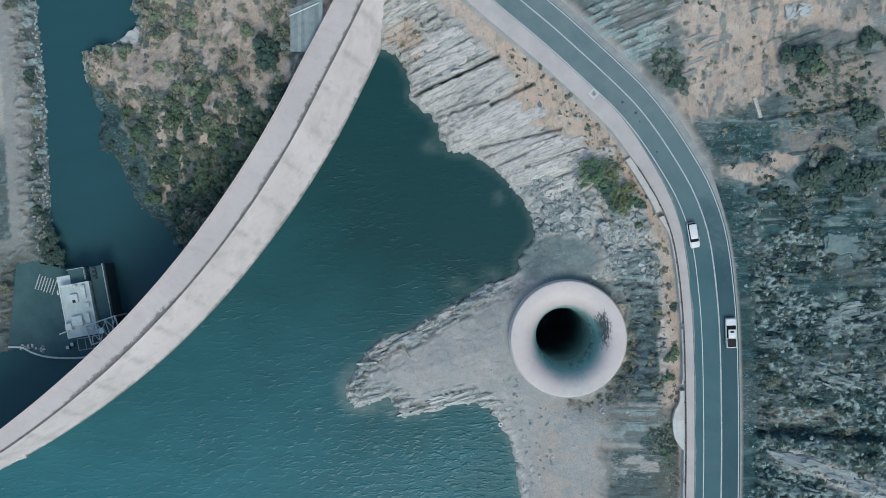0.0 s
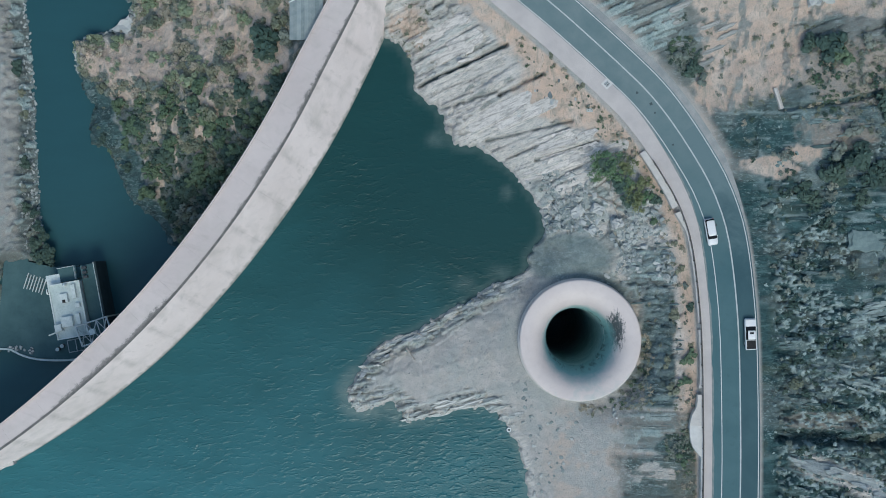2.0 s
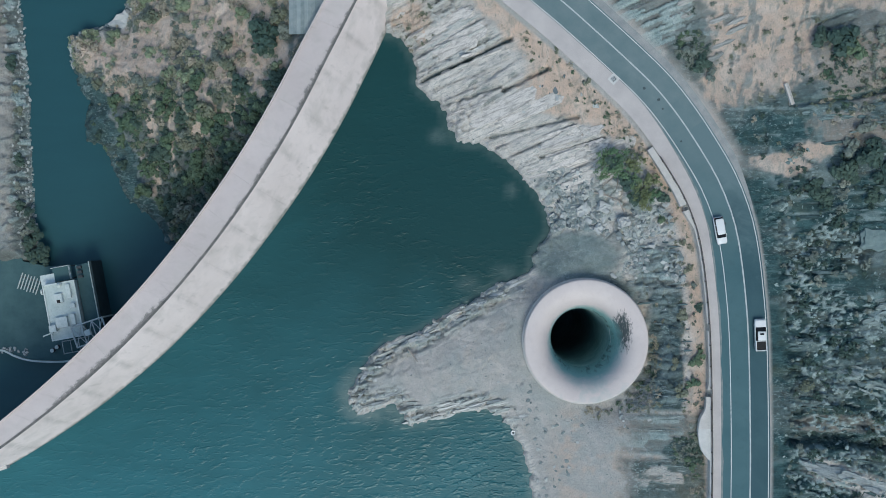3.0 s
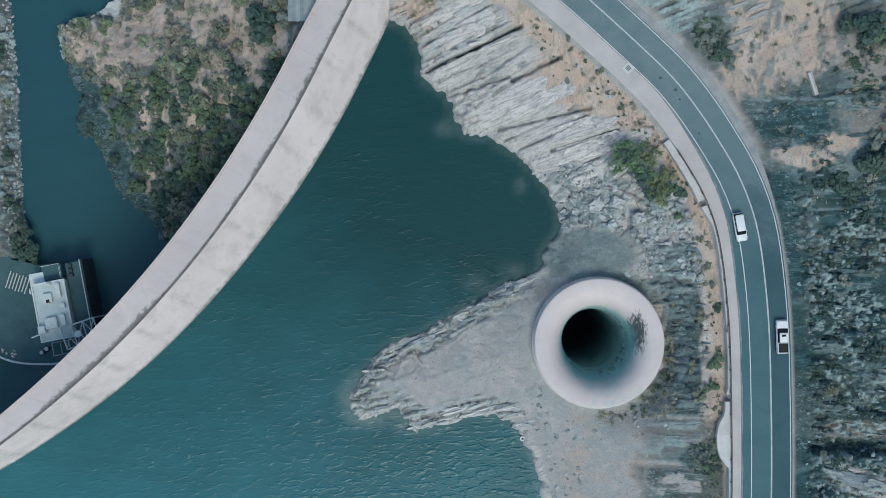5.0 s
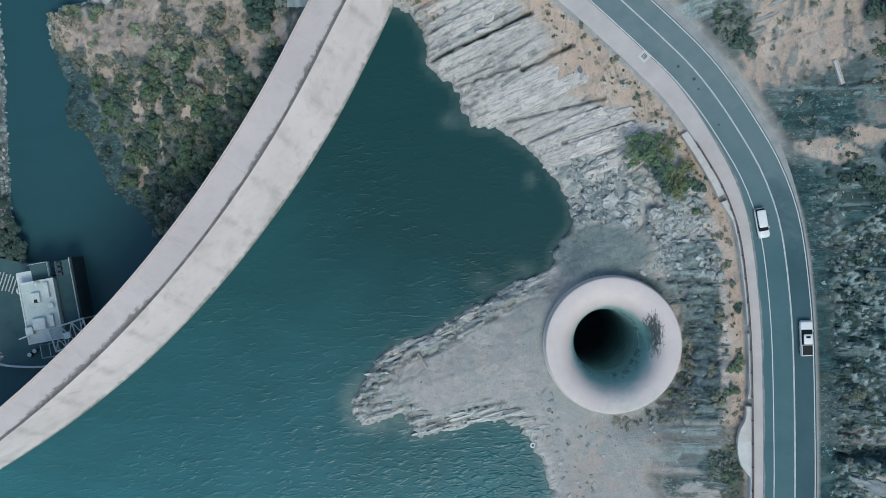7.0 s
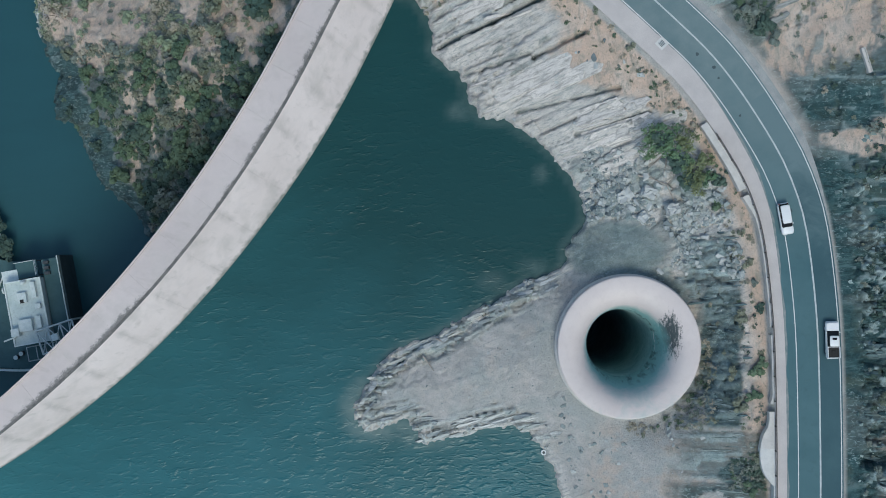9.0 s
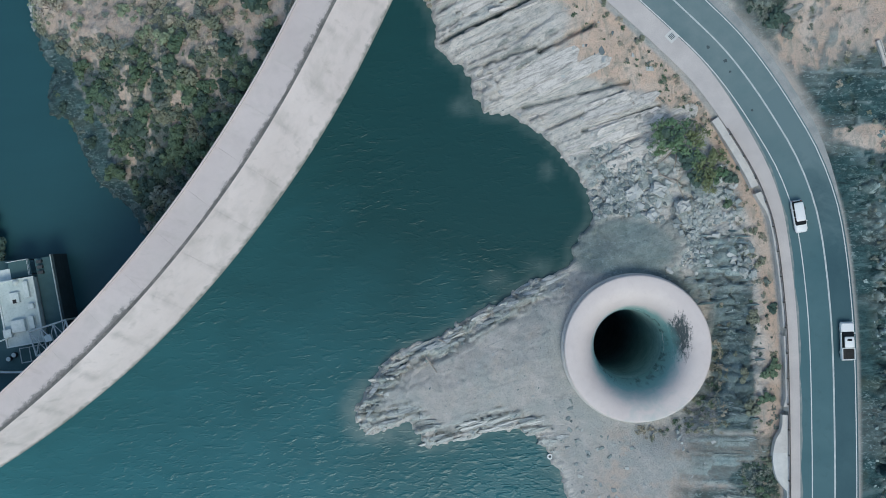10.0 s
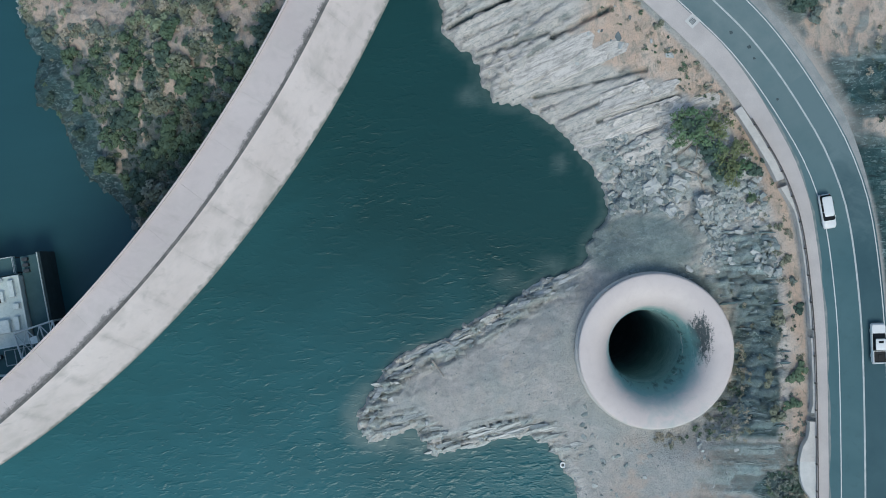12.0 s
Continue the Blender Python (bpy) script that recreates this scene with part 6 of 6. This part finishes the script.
# strip between the shore rocks and the road
for x, y, r, kind in ((40.5, -12.3, 1.2, "olive"), (42.6, -19.7, 1.4, "green"), (38.9, -20.5, 1.0, "olive"), (43.0, -10.5, 0.8, "dark"), (39.6, -25.3, 1.3, "olive"), (41.8, -24.0, 1.1, "green"),
                      (36.8, 4.5, 1.0, "green"), (38.2, 10.1, 1.1, "dark"), (37.2, 8.2, 1.0, "dark"), (29.8, -25.4, 1.0, "olive"), (32.1, -23.0, 1.0, "olive"), (33.5, -20.5, 0.8, "grey"),
                      (40.0, 0.5, 0.7, "olive"), (41.2, -4.0, 0.8, "olive"), (42.0, -7.0, 0.7, "grey"), (20.5, 31.5, 0.6, "dry"), (23.5, 28.5, 0.7, "olive"), (28.5, 22.5, 0.7, "dry"),
                      (30.5, 19.5, 0.8, "dry"), (33.0, 16.8, 0.7, "dry"), (18.0, 34.0, 0.6, "olive"), (42.5, -33.0, 0.9, "olive"), (41.5, -38.0, 1.0, "green")):
    shrub(kind, x, y, ground_z(x, y) - 0.1, r, 0.9, "roadside shrubs")


def tree(x, y, crown_parts, height, label, bare=()):
    """A small branching tree: trunk with limbs, and crowns of leaves at the limbs' ends."""
    z = ground_z(x, y)
    thing = empty("tree", pose(x, y, z), label, "tree")
    bm = bmesh.new()
    rod(bm, (0, 0, -0.3), (0.1, 0.05, height * 0.35), 0.16, 0.11, 8)
    for dx, dy, dz, r, kind in crown_parts:
        mid = (0.1 + dx * 0.45, 0.05 + dy * 0.45, height * 0.35 + dz * 0.4)
        rod(bm, (0.1, 0.05, height * 0.33), mid, 0.09, 0.06, 6)
        rod(bm, mid, (dx, dy, dz + height * 0.45), 0.06, 0.025, 6)
    part("trunk", bm, PALE_BARK, thing)
    for dx, dy in bare:
        limb = rod(bmesh.new(), (dx * 0.2, dy * 0.2, height * 0.35), (dx * 0.7, dy * 0.7, height * 0.5), 0.13, 0.09, 6)
        rod(limb, (dx * 0.7, dy * 0.7, height * 0.5), (dx, dy, height * 0.42), 0.09, 0.04, 6)
        rod(limb, (dx * 0.65, dy * 0.65, height * 0.5), (dx * 0.8 - dy * 0.2, dy * 0.8 + dx * 0.2, height * 0.5), 0.04, 0.015, 6)
        part("bare_limb", limb, PALE_BARK, thing, "bare pale branch")
    for dx, dy, dz, r, kind in crown_parts:
        ob = new("crown", rnd.choice(CROWNS[kind]))
        ob.parent = thing
        ob.matrix_local = pose(dx, dy, dz + height * 0.3, 0, 0, rnd.uniform(0, 360)) @ Matrix.Diagonal((r, r, r * 0.8, 1))
    return thing


tree(29.2, 13.0, [(-2.6, 1.8, 1.0, 1.9, "tree"), (-0.2, 2.6, 1.4, 2.0, "tree"), (-0.6, -0.2, 1.9, 2.1, "tree"), (1.9, 1.0, 1.5, 1.9, "yellow"), (-2.9, -0.8, 0.8, 1.5, "tree"), (1.2, -2.0, 1.0, 1.6, "dark"), (-1.4, 0.9, 1.8, 1.6, "dark")], 3.2,
     "green leafy tree rooted among the shore rocks", ((-5.0, 0.6), (-4.2, -1.8), (-3.2, -3.0), (0.8, -4.0), (-0.6, -3.4), (-3.6, 3.6)))
tree(33.2, 10.0, [(-1.4, 1.2, 1.0, 1.6, "tree"), (1.0, 1.2, 1.2, 1.7, "yellow"), (0.2, -1.4, 1.1, 1.8, "yellow"), (1.8, -1.4, 0.8, 1.4, "tree"), (-1.3, -1.2, 0.8, 1.3, "dark"), (0.4, -3.0, 0.6, 1.4, "yellow")], 2.6,
     "small yellow-green tree beside the retaining wall")

# ---- dead wood ----


def branch(points, r, label, forks=()):
    zs = ground_many([p[:2] for p in points])
    bm = bmesh.new()
    pts = [(x, y, z + 0.25) for (x, y), z in zip(points, zs)]
    for k, (a, b) in enumerate(zip(pts[:-1], pts[1:])):
        rod(bm, a, b, r * (1 - 0.25 * k), r * (0.75 - 0.25 * k), 7)
    for k, dx, dy in forks:
        a = pts[k]
        rod(bm, a, (a[0] + dx, a[1] + dy, a[2] + 0.15), r * 0.5, r * 0.2, 6)
    ob = part("log", bm, DRIFTWOOD)
    return tagged(ob, label, "log", "driftwood")


branch([(-7.9, -18.7), (-7.1, -19.8), (-6.2, -21.0)], 0.17, "pale driftwood log on the spit", [(1, 0.6, 0.3)])
branch([(-5.9, -16.0), (-4.9, -16.5)], 0.13, "short pale driftwood log by the water")
branch([(25.2, 9.4), (27.4, 8.8), (29.6, 7.8)], 0.16, "bleached dead branch under the tree", [(1, 1.1, 1.3), (1, -0.8, 0.8)])
branch([(29.4, 7.9), (30.4, 5.8), (31.0, 4.2)], 0.14, "bleached forked dead branch on the rocks", [(0, 0.9, 1.0)])
branch([(22.8, 19.6), (23.6, 18.2)], 0.12, "pale dead stick on the rock slabs")
branch([(-12.0, -30.2), (-11.3, -31.6)], 0.12, "driftwood stick at the waterline")

# ---- float by the shore ----
buoy = empty("buoy", pose(11.2, -34.1, 0.0), "small white ring-shaped float at the shore", "buoy")
bm = bmesh.new()
rows = []
for i in range(20):
    a = 2 * math.pi * i / 20
    rows.append([bm.verts.new(((0.34 + 0.13 * math.cos(b)) * math.cos(a), (0.34 + 0.13 * math.cos(b)) * math.sin(a), 0.3 + 0.13 * math.sin(b))) for b in [2 * math.pi * j / 8 for j in range(8)]])
for i in range(20):
    for j in range(8):
        bm.faces.new((rows[i][j], rows[(i + 1) % 20][j], rows[(i + 1) % 20][(j + 1) % 8], rows[i][(j + 1) % 8]))
part("ring", bm, WHITE_METAL, buoy, smooth=True)
part("float_body", rod(bmesh.new(), (0, 0, -0.2), (0, 0, 0.26), 0.25, sides=14), DARK_STEEL, buoy)

# ---- concrete block at the dam's end ----
bm = box(bmesh.new(), -3.5, 2.6, -1.6, 2.6, -4.0, 1.4, 0.05)
ob = part("abutment_block", bm, WALL_CONCRETE)
ob.matrix_world = pose(-83.4, -39.6, 0, 0, 0, 17)
tagged(ob, "pale concrete block against the dam's foot", "block")

# ---- power station below the dam ----
YARD_Z = RIVER_Z + 1.5
arc = [(-90.5, -20.2), (-87.4, -20.4), (-85.7, -21.3), (-82.2, -22.3), (-76.0, -22.5), (-70.5, -21.6), (-67.2, -19.7), (-68.7, -11.5), (-70.3, -3.4), (-79.0, -4.0), (-84.0, -3.0), (-84.2, 4.0), (-88.3, 4.0), (-89.5, -10.0)]
bm = bmesh.new()
lowv, topv = [bm.verts.new((x, y, RIVER_Z - 3)) for x, y in arc], [bm.verts.new((x, y, YARD_Z)) for x, y in arc]
bm.faces.new(topv)
for k in range(len(arc)):
    bm.faces.new((lowv[k], lowv[(k + 1) % len(arc)], topv[(k + 1) % len(arc)], topv[k]))
yard = part("yard", bm, YARD)
tagged(yard, "dark blue-grey concrete yard round the power station", "pavement", kind="structure")
strip("yard_kerb", spline(arc[:6], 1.0), 0.0, -0.35, YARD_Z - 0.5, YARD_Z + 0.35, ROOF_GREY, yard, "pale concrete kerb along the yard")

PH = pose(-74.0, -11.8, YARD_Z, 0, 0, 10.5)
station = empty("power_station", PH, "small grey power station with roof hatches and units", "building")
bm = bmesh.new()
box(bm, -2.7, 3.2, -5.8, 4.7, -1.0, 6.3)
part("wall", bm, ROOF_GREY, station)
roof = part("roof", box(bmesh.new(), -2.85, 3.35, -5.95, 4.85, 6.3, 6.55, 0.04), ROOF_GREY, station)
for x0, x1, y0, y1 in ((-2.85, -2.6, -5.95, 4.85), (3.1, 3.35, -5.95, 4.85), (-2.6, 3.1, -5.95, -5.7), (-2.6, 3.1, 4.6, 4.85)):
    part("roof_kerb", box(bmesh.new(), x0, x1, y0, y1, 6.5, 6.8, 0.03), STATION_WHITE, roof)
for k, (x, y, w, l, h) in enumerate(((-0.1, 1.9, 1.5, 1.7, 0.6), (2.0, 2.9, 0.8, 2.6, 0.7), (2.3, 0.1, 0.9, 0.8, 0.7), (2.0, -2.5, 0.8, 2.0, 0.8), (-0.2, -2.7, 2.2, 2.0, 0.9), (-2.0, -3.6, 1.3, 1.3, 1.2))):
    u = part("roof_unit", box(bmesh.new(), x - w / 2, x + w / 2, y - l / 2, y + l / 2, 6.5, 6.5 + h, 0.05), STATION_WHITE, station, "white metal roof unit")
    part("unit_base", box(bmesh.new(), x - w / 2 - 0.12, x + w / 2 + 0.12, y - l / 2 - 0.12, y + l / 2 + 0.12, 6.5, 6.62), STEEL, u)
part("hatch_opening", box(bmesh.new(), -0.45, 0.15, 1.0, 1.6, 6.6, 7.13), RUBBER, station, "black hatch opening")
part("pipe_beam", rod(bmesh.new(), (-2.2, -4.3, 6.9), (-4.3, -4.7, 6.9), 0.14), STATION_WHITE, station)

annex = empty("annex", PH @ pose(-2.2, 5.8, 0), "white flat-roofed annex beside the power station", "building")
part("wall", box(bmesh.new(), -1.3, 1.2, -0.8, 0.9, -1, 4.6), ROOF_GREY, annex)
part("roof", box(bmesh.new(), -1.4, 1.3, -0.9, 1.0, 4.6, 4.85, 0.04), STATION_WHITE, annex)

tank = empty("tank", PH @ pose(-2.9, 3.7, 0), "pale horizontal tank with dark bands", "tank")
part("shell", rod(bmesh.new(), (-1.2, 0, 4.2), (0.2, 0, 4.2), 0.55, sides=16), STATION_WHITE, tank)
part("band", rod(bmesh.new(), (-0.9, 0, 4.2), (-0.75, 0, 4.2), 0.58, sides=16), DARK_STEEL, tank)
part("band", rod(bmesh.new(), (-0.3, 0, 4.2), (-0.15, 0, 4.2), 0.58, sides=16), DARK_STEEL, tank)
part("stand", box(bmesh.new(), -1.0, 0.0, -0.4, 0.4, -0.5, 3.75), DARK_STEEL, tank)

vent = empty("vent_cowl", PH @ pose(0.5, 4.3, 6.5), "round pale vent cowl on the roof edge", "vent")
part("pipe", rod(bmesh.new(), (0, 0, 0), (0, 0, 0.6), 0.28, sides=14), STEEL, vent)
part("cap", rod(bmesh.new(), (0, 0, 0.6), (0, 0, 0.95), 0.5, 0.2, 14), STATION_WHITE, vent)

deck = empty("steel_deck", PH @ pose(0.3, 6.3, 2.4), "teal-grey steel deck with hand rails", "deck")
part("plate", box(bmesh.new(), -1.4, 2.2, -1.2, 1.6, 2.2, 2.4, 0.02), YARD, deck)
for x, y in ((-1.3, 1.5), (0.0, 1.5), (1.2, 1.5), (2.1, 1.5), (2.1, 0.2), (2.1, -1.1)):
    part("rail_post", rod(bmesh.new(), (x, y, 2.4), (x, y, 3.4), 0.05, sides=6), STEEL, deck)
for a, b in (((-1.3, 1.5), (2.1, 1.5)), ((2.1, 1.5), (2.1, -1.1))):
    for z in (2.9, 3.4):
        part("hand_rail", rod(bmesh.new(), (*a, z), (*b, z), 0.05, sides=6), STEEL, deck)
for x, y in ((-1.2, -1.0), (2.0, -1.0), (-1.2, 1.4), (2.0, 1.4)):
    part("leg", rod(bmesh.new(), (x, y, -2.6), (x, y, 2.2), 0.1, sides=8), DARK_STEEL, deck)

quay = empty("tailrace_quay", PH @ pose(0, 0, 0), "dark concrete tailrace quay with a pale edge wall", "quay")
part("slab", box(bmesh.new(), 3.4, 6.0, -8.5, 7.6, -4.0, 5.0), YARD, quay)
part("edge_strip", box(bmesh.new(), 6.0, 6.16, -8.5, 7.9, -4.0, 5.15, 0.03), ROOF_GREY, quay, "pale edge strip")
# this strip stands in for the dark shadow east of the quay
part("wet_wall", box(bmesh.new(), 6.16, 6.5, -8.5, 7.9, -4.0, 4.9), SHADOW_WALL, quay, "black wall strip painted as the quay's shadow")
for k in range(3):
    part("gate_block", box(bmesh.new(), 3.8, 4.7, 5.0 + 0.9 * k, 5.5 + 0.9 * k, 5.0, 5.7, 0.04), DARK_STEEL, quay)
gantry = empty("gantry_crane", PH @ pose(4.2, -5.6, 0, 0, 0, 8), "grey steel lattice gantry with cross braces", "gantry")
GT = 7.4
corners = [(-2.6, 2.0), (3.6, 2.0), (3.6, -2.0), (-2.6, -2.0)]
for k in range(4):
    a, b = corners[k], corners[(k + 1) % 4]
    part("top_beam", rod(bmesh.new(), (*a, GT), (*b, GT), 0.16, sides=6), STEEL, gantry)
    part("leg", rod(bmesh.new(), (*a, -0.3), (*a, GT), 0.16, sides=6), STEEL, gantry)
for x0, x1 in ((-2.6, -0.6), (-0.6, 1.5), (1.5, 3.6)):
    part("brace", rod(bmesh.new(), (x0, 2.0, GT), (x1, -2.0, GT), 0.09, sides=6), STEEL, gantry)
    part("brace", rod(bmesh.new(), (x0, -2.0, GT), (x1, 2.0, GT), 0.09, sides=6), STEEL, gantry)
    part("cross_beam", rod(bmesh.new(), (x1, 2.0, GT), (x1, -2.0, GT), 0.12, sides=6), STEEL, gantry)
part("hoist", box(bmesh.new(), -0.2, 0.9, -0.5, 0.6, GT + 0.1, GT + 0.9, 0.05), STATION_WHITE, gantry, "white hoist box")

frame_ = empty("switch_frame", PH @ pose(-0.2, -7.6, 0), "low dark steel frame with crossbars", "frame")
for x in (-2.2, -0.6, 1.0, 2.4):
    part("upright", rod(bmesh.new(), (x, -1.2, -0.2), (x, -1.2, 3.0), 0.09, sides=6), STEEL, frame_)
    part("upright", rod(bmesh.new(), (x, 1.2, -0.2), (x, 1.2, 3.0), 0.09, sides=6), STEEL, frame_)
    part("crossbar", rod(bmesh.new(), (x, -1.2, 3.0), (x, 1.2, 3.0), 0.08, sides=6), STEEL, frame_)
for y in (-1.2, 1.2):
    part("long_bar", rod(bmesh.new(), (-2.2, y, 3.0), (2.4, y, 3.0), 0.08, sides=6), STEEL, frame_)
for x, y in ((-5.4, -7.8), (-4.4, -7.3)):
    t = empty("drum", PH @ pose(x, y, 0), "round dark drum with a pale lid in the yard", "drum", "yard drums")
    part("shell", rod(bmesh.new(), (0, 0, -0.05), (0, 0, 0.9), 0.42, sides=16), DARK_STEEL, t)
    part("lid", rod(bmesh.new(), (0, 0, 0.9), (0, 0, 0.96), 0.38, sides=16), ROOF_GREY, t)

rack = empty("pipe_rack", pose(-82.8, -7.3, YARD_Z, 0, 0, -18), "row of pale pipes laid in the yard", "pipes")
for k in range(7):
    part("pipe", rod(bmesh.new(), (-1.7 + 0.62 * k, -1.7 + 0.1 * (k % 3), 0.15), (-1.7 + 0.62 * k, 1.6 - 0.15 * (k % 2), 0.15), 0.12, sides=8), STEEL, rack)
for y in (-0.8, 0.8):
    part("sleeper", box(bmesh.new(), -2.0, 2.3, y - 0.1, y + 0.1, -0.02, 0.05), DARK_STEEL, rack)
heap = [(-86.6 + rnd.gauss(0, 0.9), -20.3 + rnd.gauss(0, 0.3)) for _ in range(16)] + [(-83.2 + rnd.gauss(0, 0.3), -20.9 + rnd.gauss(0, 0.3)) for _ in range(8)]
for x, y in heap:
    s_ = rnd.uniform(0.4, 0.8)
    ob = new("stone", rnd.choice(STONES))
    ob.parent = yard
    ob.matrix_world = pose(x, y, YARD_Z + 0.12, 0, 0, rnd.uniform(0, 360)) @ Matrix.Diagonal((s_, s_, s_, 1))

# plants on the river bank
for x, y, r, kind in ((-86.0, 36.2, 1.5, "dark"), (-84.8, 17.2, 1.3, "dark"), (-85.0, 26.5, 1.1, "olive"), (-84.6, 11.5, 1.0, "grey"), (-85.4, 30.8, 0.9, "olive"), (-85.0, 21.5, 1.0, "grey"), (-84.4, 7.5, 1.2, "dark"), (-81.6, -1.9, 1.6, "dark"), (-80.1, -0.8, 1.6, "dark"), (-79.4, -2.9, 1.3, "dark"), (-82.7, 0.6, 1.5, "dark"), (-81.0, 2.2, 1.3, "dark"), (-82.3, 4.2, 1.4, "dark"), (-82.6, 7.0, 1.1, "dark"), (-83.4, 2.6, 1.1, "grey"), (-91.5, -8.0, 1.3, "olive"),
                      (-92.0, -14.0, 1.2, "dry"), (-91.2, 2.0, 1.2, "olive"), (-87.5, 44.0, 1.2, "grey"), (-89.5, 50.0, 1.3, "olive")):
    base = YARD_Z if (x > -92 and y < 8 and x < -78) else ground_z(x, y)
    shrub(kind, x, y, base - 0.1, r, 1.0, "riverside shrubs")
